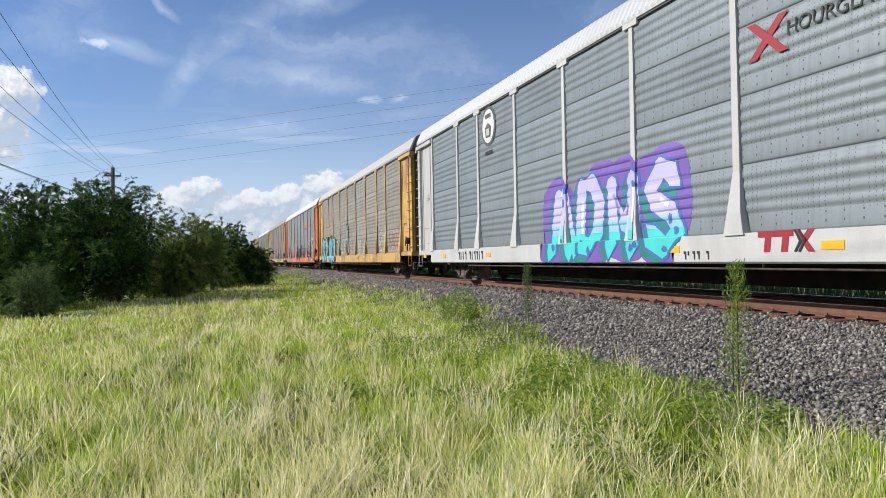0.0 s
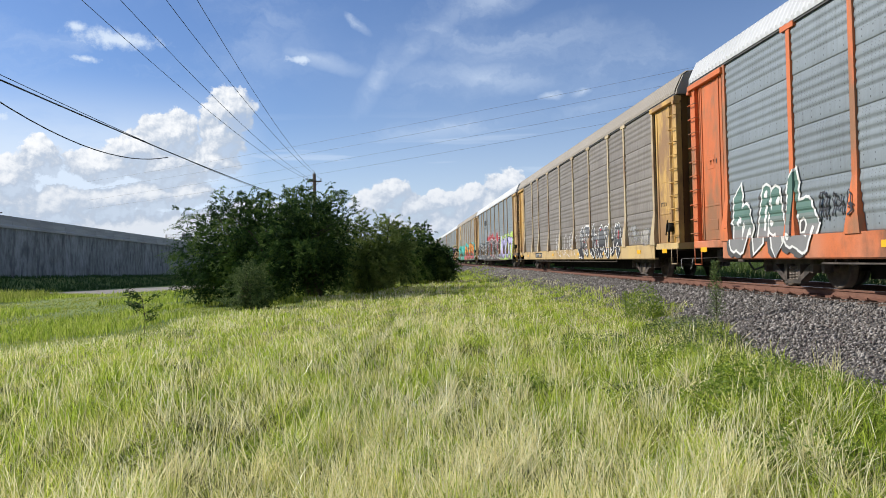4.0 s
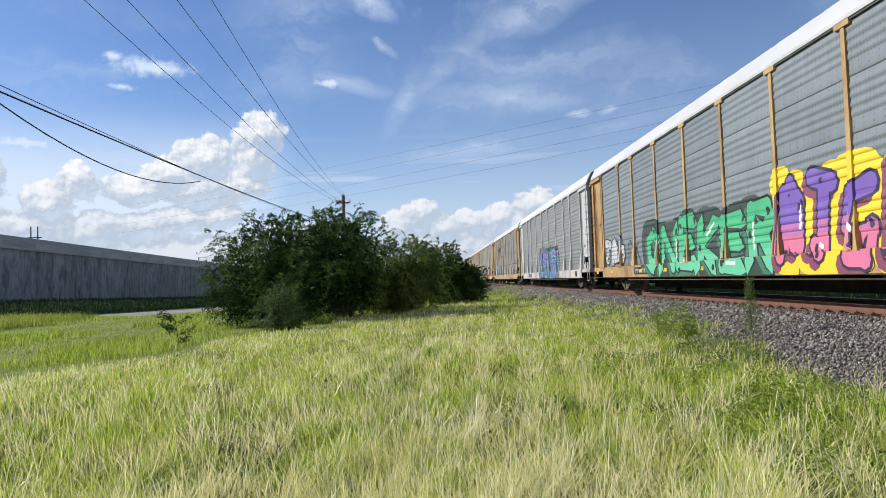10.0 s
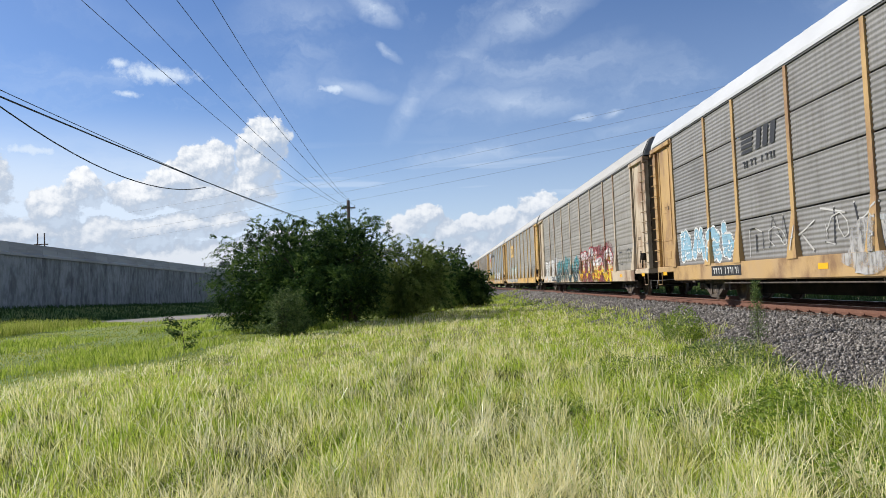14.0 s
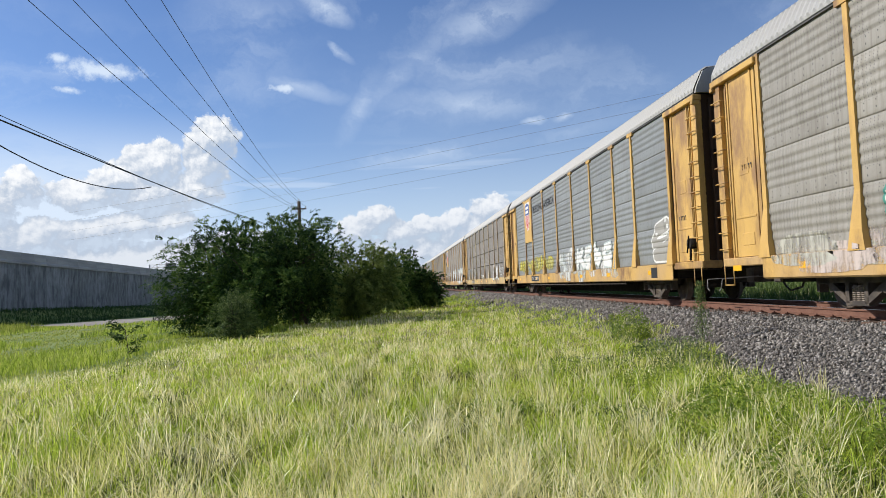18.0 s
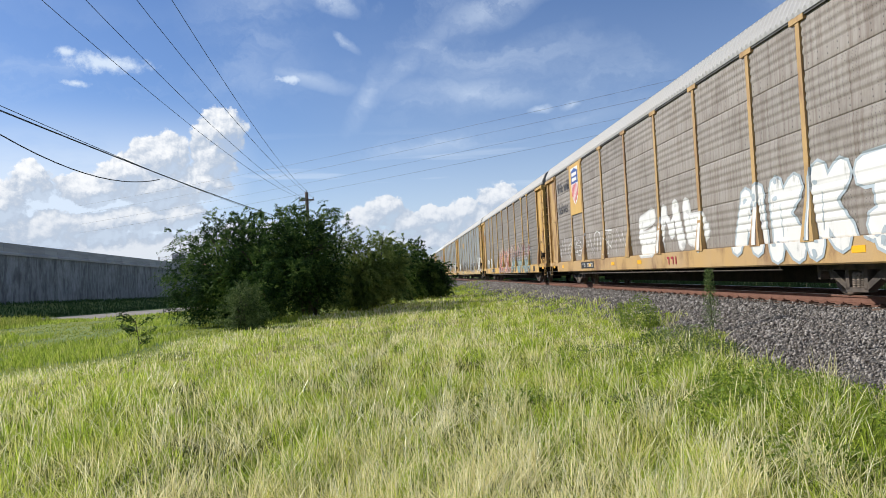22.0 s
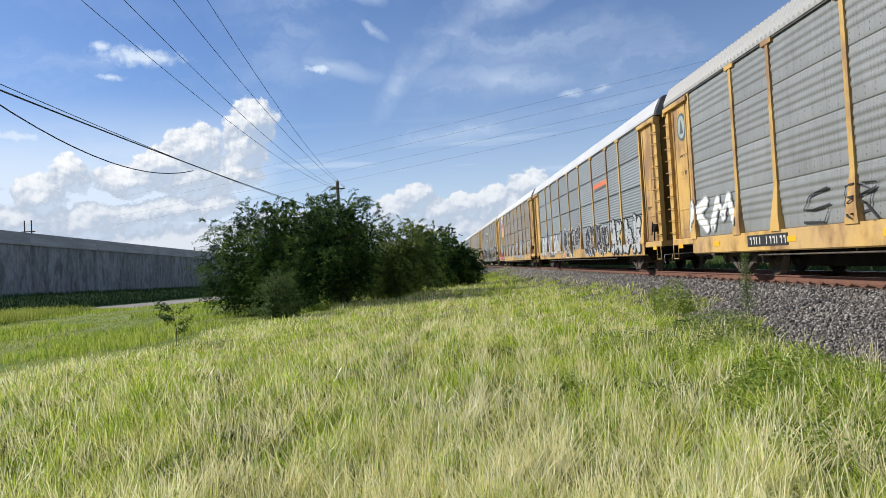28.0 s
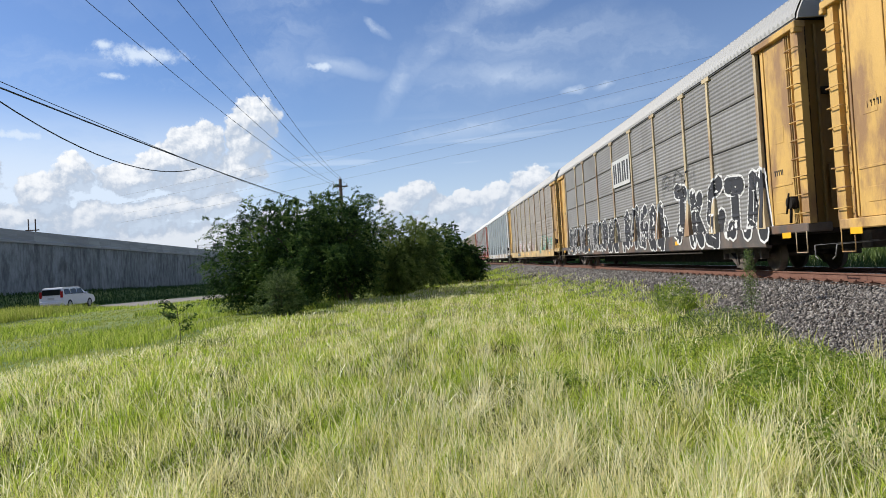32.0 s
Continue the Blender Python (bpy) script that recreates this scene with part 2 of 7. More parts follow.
def panel_material(name, base, grime, streak=0.5, holes=1.0, metal=0.25, rough=0.5):
    """Galvanised sheet: zinc spangle, rain streaks, rising dirt, and columns of small punched holes."""
    m = bpy.data.materials.new(name)
    m.use_nodes = True
    n = Nodes(m.node_tree)
    local = n.add("ShaderNodeTexCoord").outputs["Object"]
    shift = n.add("ShaderNodeObjectInfo").outputs["Random"]
    place = n.vec("ADD", local, n.add("ShaderNodeCombineXYZ", 0.0, n.math("MULTIPLY", shift, 41.0), n.math("MULTIPLY", shift, 7.0)))
    streaks = n.noise(n.scaled(place, (1.0, 9.0, 0.35)), 1.3, 6.0, 0.6)
    blotch = n.noise(place, 0.9, 6.0, 0.62)
    colour = n.mix(n.math("MULTIPLY", n.ramp(streaks, 0.40, 0.72), streak), (*base, 1), (*grime, 1))
    colour = n.mix(n.math("MULTIPLY", n.ramp(blotch, 0.45, 0.72), streak * 0.6), colour, (*[c * 0.72 for c in grime], 1))
    pale = n.ramp(n.noise(n.scaled(place, (1.0, 14.0, 0.25)), 1.1, 4.0, 0.6), 0.60, 0.80)
    colour = n.mix(n.math("MULTIPLY", pale, 0.30), colour, (*[min(0.75, c * 1.5) for c in base], 1))
    hue = n.add("ShaderNodeHueSaturation", None, None, n.math("ADD", n.math("MULTIPLY", shift, 0.16), 0.92))
    n.put(hue, "Color", colour)
    colour = hue.outputs[0]
    xyz = n.add("ShaderNodeSeparateXYZ", local)

    def comb(v, step, width):
        f = n.math("ABSOLUTE", n.math("SUBTRACT", n.math("FRACT", n.math("DIVIDE", v, step)), 0.5))
        return n.math("LESS_THAN", f, width)
    dots = n.math("MULTIPLY", comb(xyz.outputs[1], 0.095, 0.085), comb(xyz.outputs[2], 0.058, 0.16))
    groups = n.math("MULTIPLY", n.math("GREATER_THAN", n.noise(n.scaled(place, (0.0, 3.2, 0.9)), 1.0, 1.0), 0.45), n.math("GREATER_THAN", xyz.outputs[2], 0.26))
    dots = n.math("MULTIPLY", n.math("MULTIPLY", dots, groups), holes)
    colour = n.mix(n.math("MULTIPLY", dots, 0.85), colour, (0.025, 0.027, 0.03, 1))
    rows = n.math("MAXIMUM", n.math("COMPARE", xyz.outputs[2], 0.115, 0.016), n.math("COMPARE", xyz.outputs[2], 0.235, 0.013))
    rivets = n.math("MULTIPLY", comb(n.math("ADD", xyz.outputs[1], n.math("MULTIPLY", shift, 0.2)), 0.29, 0.042), rows)
    colour = n.mix(n.math("MULTIPLY", n.math("MULTIPLY", rivets, holes), 0.9), colour, (0.02, 0.02, 0.022, 1))
    p = n.add("ShaderNodeBsdfPrincipled")
    n.put(p, "Base Color", colour)
    p.inputs["Metallic"].default_value = metal
    spangle = n.noise(place, 45.0, 2.0)
    n.put(p, "Roughness", n.math("ADD", rough, n.math("MULTIPLY", n.math("SUBTRACT", spangle, 0.5), 0.3)))
    b = n.add("ShaderNodeBump")
    b.inputs["Strength"].default_value, b.inputs["Distance"].default_value = 0.25, 0.02
    n.put(b, "Height", n.noise(place, 7.0, 3.0))
    n.put(p, "Normal", b)
    n.add("ShaderNodeOutputMaterial", p)
    return m


def blade_material(name, colours, through=0.35, patch=0.35, rough=0.55, spec=0.25, own=0.76):
    """Grass or leaves: colours from blade to blade and from patch to patch, some light let through."""
    m = bpy.data.materials.new(name)
    m.use_nodes = True
    n = Nodes(m.node_tree)
    island = n.add("ShaderNodeNewGeometry").outputs["Random Per Island"]
    place = n.add("ShaderNodeTexCoord").outputs["Object"]
    wide = n.noise(place, patch, 4.0, 0.6)
    pick = n.math("ADD", n.math("MULTIPLY", island, own), n.math("MULTIPLY", n.ramp(wide, 0.34, 0.66), 1.0 - own))
    ramp = n.add("ShaderNodeValToRGB", pick)
    while len(ramp.color_ramp.elements) < len(colours):
        ramp.color_ramp.elements.new(0.5)
    for k, c in enumerate(colours):
        ramp.color_ramp.elements[k].position = k / (len(colours) - 1)
        ramp.color_ramp.elements[k].color = (*c, 1)
    colour = ramp.outputs[0]
    d = n.add("ShaderNodeBsdfPrincipled")
    n.put(d, "Base Color", colour)
    d.inputs["Roughness"].default_value = rough
    d.inputs["Specular IOR Level"].default_value = spec
    t = n.add("ShaderNodeBsdfTranslucent", colour)
    mix = n.add("ShaderNodeMixShader", through, d, t)
    n.add("ShaderNodeOutputMaterial", mix)
    return m


def stone_material(name, colours):
    m = bpy.data.materials.new(name)
    m.use_nodes = True
    n = Nodes(m.node_tree)
    island = n.add("ShaderNodeNewGeometry").outputs["Random Per Island"]
    place = n.add("ShaderNodeTexCoord").outputs["Object"]
    ramp = n.add("ShaderNodeValToRGB", island)
    while len(ramp.color_ramp.elements) < len(colours):
        ramp.color_ramp.elements.new(0.5)
    for k, c in enumerate(colours):
        ramp.color_ramp.elements[k].position = k / (len(colours) - 1)
        ramp.color_ramp.elements[k].color = (*c, 1)
    colour = n.mix(n.math("MULTIPLY", n.noise(place, 40.0, 4.0), 0.35), ramp.outputs[0], (0.10, 0.09, 0.085, 1))
    d = n.add("ShaderNodeBsdfPrincipled")
    n.put(d, "Base Color", colour)
    d.inputs["Roughness"].default_value = 0.9
    n.add("ShaderNodeOutputMaterial", d)
    return m


def glass_material(name, tint):
    m = bpy.data.materials.new(name)
    m.use_nodes = True
    p = m.node_tree.nodes["Principled BSDF"]
    p.inputs["Base Color"].default_value, p.inputs["Roughness"].default_value = (*tint, 1), 0.06
    return m


def faded_material(name, c, start=0.44):
    """Sprayed paint that has worn through in patches."""
    m = material(name, c, 0.6, 0.0, tuple(x * 0.75 for x in c), 1.6, (1, 1, 0.5), 0.4, 0.1, 50.0)
    n = Nodes(m.node_tree, False)
    coat = m.node_tree.nodes["Principled BSDF"]
    last = m.node_tree.nodes["Material Output"]
    place = n.add("ShaderNodeTexCoord").outputs["Object"]
    worn = n.ramp(n.math("ADD", n.math("MULTIPLY", n.noise(place, 1.5, 6.0, 0.7), 0.6), n.math("MULTIPLY", n.noise(n.scaled(place, (1, 6, 0.6)), 1.2, 5.0, 0.65), 0.5)), start, start + 0.22)
    mix = n.add("ShaderNodeMixShader", worn, n.add("ShaderNodeBsdfTransparent"), coat)
    m.node_tree.links.new(mix.outputs[0], last.inputs[0])
    return m


PAINT = {}


def paint(c, rough=0.55, worn=0.25):
    """Plain enamel in one colour, a little weathered."""
    key = (c, rough, worn)
    if key not in PAINT:
        PAINT[key] = material("paint", c, rough, 0.0, tuple(x * 0.72 for x in c), 1.6, (1, 1, 0.5), worn, 0.10, 50.0)
    return PAINT[key]


FIELD_SOIL = material("field_soil", (0.17, 0.17, 0.055), 0.95, 0, (0.25, 0.22, 0.09), 0.9, amount=0.8, grain=0.4, grain_scale=25, bump=0.5)
LAWN_SOIL = material("lawn_soil", (0.13, 0.20, 0.03), 0.95, 0, (0.26, 0.29, 0.07), 0.22, amount=0.9, grain=0.35, grain_scale=12, bump=0.4, dirt=(0.07, 0.12, 0.02), dirt_scale=0.16, dirt_amount=0.7)
BALLAST_BED = material("ballast_bed", (0.13, 0.12, 0.11), 0.95, 0, (0.03, 0.028, 0.025), 16, amount=1.0, grain=0.6, grain_scale=30, bump=1.0, detail=3.0)
STONES = stone_material("ballast_stone", [(0.060, 0.052, 0.045), (0.135, 0.122, 0.108), (0.26, 0.24, 0.215), (0.09, 0.077, 0.066), (0.46, 0.43, 0.39), (0.18, 0.155, 0.135)])
RAIL_STEEL = material("rail_steel", (0.185, 0.088, 0.058), 0.75, 0.1, (0.13, 0.055, 0.036), 6, amount=0.7, grain=0.3, bump=0.3)
RAIL_HEAD = material("rail_head", (0.42, 0.40, 0.38), 0.3, 0.9, (0.3, 0.25, 0.22), 8, amount=0.6)
TIE_WOOD = material("tie_wood", (0.10, 0.055, 0.036), 0.9, 0, (0.11, 0.075, 0.055), 5, (1, 6, 1), 0.8, 0.4, 30, 0.5, 0.4)
CONCRETE_TOP = material("barrier_concrete", (0.36, 0.36, 0.35), 0.9, 0, (0.22, 0.22, 0.22), 0.4, (1, 0.3, 3), 0.7, 0.2, 15, 0.2)
WALL_PANEL = material("wall_panel", (0.265, 0.28, 0.285), 0.92, 0, (0.16, 0.17, 0.175), 1.3, (1, 1.6, 0.6), 0.95, 0.3, 9, 0.5, 0.22, (0.08, 0.08, 0.088), 0.55, 0.75)
ASPHALT = material("asphalt", (0.30, 0.265, 0.225), 0.9, 0, (0.21, 0.185, 0.16), 0.5, amount=0.8, grain=0.3, grain_scale=80, bump=0.2)
POLE_WOOD = material("pole_wood", (0.075, 0.052, 0.036), 0.9, 0, (0.13, 0.095, 0.07), 4, (6, 6, 0.4), 0.8, 0.4, 40, 0.4)
CABLE = material("cable", (0.02, 0.02, 0.022), 0.7)
# paler, bluer cable: the haze of distance is put into its colour
HAZED_CABLE = material("hazed_cable", (0.12, 0.13, 0.15), 0.6)
BARK = material("bark", (0.06, 0.045, 0.03), 0.95, 0, (0.1, 0.08, 0.06), 6, (4, 4, 0.5), 0.8, 0.4, 40, 0.6)
# near-black greasy steel, also used for shade in slots of the car ends
GREASE_AND_SHADE = material("under_steel", (0.014, 0.012, 0.011), 0.9, 0.0, (0.032, 0.025, 0.020), 3, amount=0.8, grain=0.3, bump=0.3, spec=0.2)
TRUCK_STEEL = material("truck_steel", (0.11, 0.088, 0.072), 0.85, 0.1, (0.03, 0.026, 0.024), 4, amount=0.8, grain=0.3, bump=0.3)
WHEEL_STEEL = material("wheel_steel", (0.15, 0.115, 0.09), 0.6, 0.5, (0.055, 0.045, 0.04), 5, amount=0.7)
SPRING = material("spring_steel", (0.26, 0.21, 0.17), 0.6, 0.3, (0.06, 0.05, 0.04), 8, amount=0.7)
BLACK = paint((0.018, 0.018, 0.02))
WHITE = paint((0.74, 0.74, 0.72), 0.5, 0.15)
REFLECT = paint((0.80, 0.42, 0.02), 0.35, 0.1)

FIELD_BLADES = blade_material("field_grass", [(0.05, 0.07, 0.010), (0.22, 0.27, 0.036), (0.46, 0.50, 0.085), (0.70, 0.70, 0.19), (0.92, 0.87, 0.37), (0.99, 0.96, 0.56)], 0.46, 1.3, 0.5, 0.25)
# low grass coloured dark so that gaps between taller blades look shadowed
SHADED_LOW_BLADES = blade_material("low_grass", [(0.02, 0.03, 0.008), (0.06, 0.085, 0.015), (0.13, 0.16, 0.03), (0.26, 0.24, 0.08)], 0.15, 0.8, 0.5, 0.3)
GREEN_BLADES = blade_material("green_grass", [(0.06, 0.10, 0.010), (0.30, 0.42, 0.042), (0.56, 0.67, 0.085), (0.80, 0.84, 0.20)], 0.47, 0.6, 0.5, 0.2)
LAWN_BLADES = blade_material("lawn_blades", [(0.12, 0.165, 0.024), (0.26, 0.32, 0.05), (0.40, 0.44, 0.09), (0.56, 0.52, 0.19)], 0.42, 0.16, 0.6, 0.15)
STRAW = blade_material("seed_stalks", [(0.62, 0.58, 0.22), (0.88, 0.81, 0.42), (0.98, 0.92, 0.58), (0.99, 0.97, 0.70)], 0.42, 0.9, 0.34, 0.5)
# greens taken down for the shade of the wall and the train
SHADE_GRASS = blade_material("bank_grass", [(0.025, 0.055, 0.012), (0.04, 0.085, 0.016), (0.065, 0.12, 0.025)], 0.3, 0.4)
# clump-wide light and dark greens stand for sunlit and shaded parts of the crowns
DARK_LEAVES = blade_material("mesquite_leaves", [(0.010, 0.026, 0.009), (0.028, 0.066, 0.018), (0.086, 0.152, 0.034), (0.25, 0.345, 0.088)], 0.14, 1.1, 0.65, 0.1, 0.34)
OLIVE_LEAVES = blade_material("willow_leaves", [(0.045, 0.072, 0.020), (0.115, 0.165, 0.042), (0.22, 0.285, 0.075), (0.38, 0.44, 0.135)], 0.22, 0.8, 0.65, 0.1, 0.35)
SAGE_LEAVES = blade_material("sage_leaves", [(0.022, 0.044, 0.016), (0.065, 0.11, 0.034), (0.16, 0.22, 0.07), (0.32, 0.39, 0.14)], 0.22, 0.8, 0.6, 0.15)
TUFT_BLADES = blade_material("tuft_blades", [(0.10, 0.16, 0.018), (0.28, 0.38, 0.045), (0.44, 0.52, 0.085), (0.58, 0.58, 0.18)], 0.44, 0.3, 0.6, 0.15)
# dimmed greens: the shade behind the train is put into the colour
TRACKSIDE = blade_material("trackside_blades", [(0.035, 0.06, 0.014), (0.075, 0.12, 0.024), (0.14, 0.19, 0.045)], 0.3, 0.3)
BRIGHT_LEAVES = blade_material("weed_leaves", [(0.07, 0.12, 0.016), (0.18, 0.27, 0.036), (0.36, 0.45, 0.085)], 0.42, 0.8)

# ---------------------------------------------------------------- shapes
def mesh_of(name, bm, mats=()):
    me = bpy.data.meshes.new(name)
    bm.to_mesh(me)
    bm.free()
    for m in (mats if isinstance(mats, (list, tuple)) else [mats]):
        me.materials.append(m)
    return me


def raw_mesh(name, verts, faces, mats, smooth=False):
    me = bpy.data.meshes.new(name)
    me.from_pydata(verts, [], faces)
    for m in (mats if isinstance(mats, (list, tuple)) else [mats]):
        me.materials.append(m)
    if smooth:
        me.polygons.foreach_set("use_smooth", [True] * len(me.polygons))
    me.update()
    return me


def part(name, data, mat, parent, label="", at=None):
    """One mesh object under a thing or a part; data is a bmesh or a mesh shared between alike pieces."""
    if isinstance(data, bmesh.types.BMesh):
        data = mesh_of(name, data, mat)
    ob = new(name, data)
    ob.parent = parent
    if at is not None:
        ob.matrix_basis = at
    if mat is not None and (not data.materials or data.materials[0] != mat):
        if not data.materials:
            data.materials.append(None)
        ob.material_slots[0].link = "OBJECT"
        ob.material_slots[0].material = mat
    return tagged(ob, label)


def thing(name, label, category, group="", kind="", at=None, data=None):
    ob = new(name, data)
    if at is not None:
        ob.matrix_basis = at
    return tagged(ob, label, category, group, kind)


def box(bm, x0, y0, z0, x1, y1, z1, bevel=0.0):
    vs = [bm.verts.new(p) for p in ((x0, y0, z0), (x1, y0, z0), (x1, y1, z0), (x0, y1, z0), (x0, y0, z1), (x1, y0, z1), (x1, y1, z1), (x0, y1, z1))]
    fs = [bm.faces.new([vs[k] for k in q]) for q in ((3, 2, 1, 0), (4, 5, 6, 7), (0, 1, 5, 4), (1, 2, 6, 5), (2, 3, 7, 6), (3, 0, 4, 7))]
    if bevel:
        edges = {e for f in fs for e in f.edges}
        bmesh.ops.bevel(bm, geom=list(edges), offset=bevel, segments=1, affect="EDGES", profile=0.5)
    return bm


def boxes(*rows, bevel=0.0):
    bm = bmesh.new()
    for r in rows:
        box(bm, *r, bevel=bevel)
    return bm


def tube(bm, a, b, r0, r1=None, seg=8):
    """A round bar from a to b."""
    a, b = Vector(a), Vector(b)
    r1 = r0 if r1 is None else r1
    d = (b - a)
    q = d.to_track_quat("Z", "Y")
    rings = []
    for c, r in ((a, r0), (b, r1)):
        rings.append([bm.verts.new(c + q @ Vector((r * math.cos(2 * math.pi * k / seg), r * math.sin(2 * math.pi * k / seg), 0))) for k in range(seg)])
    for k in range(seg):
        f = bm.faces.new((rings[0][k], rings[0][(k + 1) % seg], rings[1][(k + 1) % seg], rings[1][k]))
        f.smooth = True
    bm.faces.new(rings[0][::-1])
    bm.faces.new(rings[1])
    return bm


def tubes(rows, seg=6):
    bm = bmesh.new()
    for a, b, r in rows:
        tube(bm, a, b, r, seg=seg)
    return bm


def sweep(points, radii, seg=6):
    """A bent round bar in one piece."""
    bm = bmesh.new()
    rings = []
    for k, (p, r) in enumerate(zip(points, radii)):
        d = Vector(points[min(k + 1, len(points) - 1)]) - Vector(points[max(k - 1, 0)])
        q = d.to_track_quat("Z", "Y")
        rings.append([bm.verts.new(Vector(p) + q @ Vector((r * math.cos(2 * math.pi * j / seg), r * math.sin(2 * math.pi * j / seg), 0))) for j in range(seg)])
    for a, b in zip(rings, rings[1:]):
        for j in range(seg):
            f = bm.faces.new((a[j], a[(j + 1) % seg], b[(j + 1) % seg], b[j]))
            f.smooth = True
    bm.faces.new(rings[0][::-1])
    bm.faces.new(rings[-1])
    return bm


def extruded(outline, axis, lo, hi):
    """A prism: the outline (two coordinates) drawn along an axis."""
    bm = bmesh.new()
    put = {"x": lambda p, d: (d, p[0], p[1]), "y": lambda p, d: (p[0], d, p[1]), "z": lambda p, d: (p[0], p[1], d)}[axis]
    a = [bm.verts.new(put(p, lo)) for p in outline]
    b = [bm.verts.new(put(p, hi)) for p in outline]
    n = len(outline)
    for k in range(n):
        bm.faces.new((a[k], a[(k + 1) % n], b[(k + 1) % n], b[k]))
    bm.faces.new(a[::-1])
    bm.faces.new(b)
    bmesh.ops.recalc_face_normals(bm, faces=bm.faces)
    return bm


def smooth01(t):
    t = np.clip(t, 0.0, 1.0)
    return t * t * (3 - 2 * t)


# ---------------------------------------------------------------- the ground
SIDE_X, RAIL_Z, TRACK_X = 7.73, 0.82, 9.33
WALL_X = -44.0


def ground_z(x, y):
    """Height of the land: level by the track, a low lawn, a bank up to the highway's wall, all falling gently away."""
    x, y = np.asarray(x, float), np.asarray(y, float)
    fall = -0.018 * np.clip(y - 45, 0, 260)
    lawn = -0.30 * smooth01((-3.0 - x) / 9.0) + fall * smooth01((-6.0 - x) / 12.0)
    bank = 1.55 * smooth01((-35.5 - x) / 7.5) * smooth01((-20 - x) / 10)
    hump = 0.05 * np.sin(x * 0.9 + 1.3) * np.sin(y * 0.6) + 0.10 * smooth01((y - 6) / 10) * smooth01((x + 3) / 5)
    far = smooth01((np.hypot(x, y) - 250) / 300)
    return (lawn + bank + hump) * (1 - far) - 2.0 * far


BED = [(3.9, -0.12), (5.2, 0.10), (6.6, 0.42), (7.25, 0.55), (7.9, 0.60), (10.8, 0.60), (11.5, 0.55), (13.6, -0.1)]


def surface_z(x, y):
    """Height of what lies open to the sky: the land, or the railway bed on it."""
    return np.maximum(ground_z(x, y), np.interp(x, [p[0] for p in BED], [p[1] for p in BED], -5.0, -5.0))


def field_edge(y):
    """Where the grass ends on the ballast."""
    y = np.asarray(y, float)
    return 4.55 + 2.05 * smooth01((y - 5.0) / 15.0) + 0.22 * np.sin(y * 1.7) + 0.12 * np.sin(y * 4.1 + 1)


def lawn_side(x, y):
    """Above 0 on the mown lawn, below 0 in the rough field."""
    return -(x + 9.0 - 0.33 * (y - 11.0)) / 1.6 + 0.5 * np.sin(y * 0.8)


def road_edge(y):
    """Near edge of the service road, which opens out beyond the lawn."""
    return -27.4 + 9.0 * smooth01((np.asarray(y, float) - 44.0) / 22.0)


def ground():
    near = np.concatenate([np.linspace(-60, 30, 121)])
    xs = np.concatenate([[-3000, -1500, -700, -350, -180, -100], near, [45, 80, 150, 350, 700, 1500, 3000]])
    ys = np.concatenate([[-3000, -1500, -700, -300, -120, -60, -30], np.linspace(-12, 150, 163), [190, 250, 350, 600, 1200, 3000]])
    X, Y = np.meshgrid(xs, ys)
    Z = ground_z(X, Y)
    verts = np.stack([X, Y, Z], -1).reshape(-1, 3)
    w, h = len(xs), len(ys)
    k = np.arange((h - 1) * w).reshape(h - 1, w)[:, :-1].ravel()
    faces = np.stack([k, k + 1, k + 1 + w, k + w], -1)
    me = raw_mesh("ground", verts.tolist(), faces.tolist(), [FIELD_SOIL, LAWN_SOIL], True)
    c = verts[faces].mean(1)
    me.polygons.foreach_set("material_index", ((lawn_side(c[:, 0], c[:, 1]) > 0)).astype(int).tolist())
    tagged(new("ground", me), "grassy level land falling gently away", "ground", kind="structure")


ground()


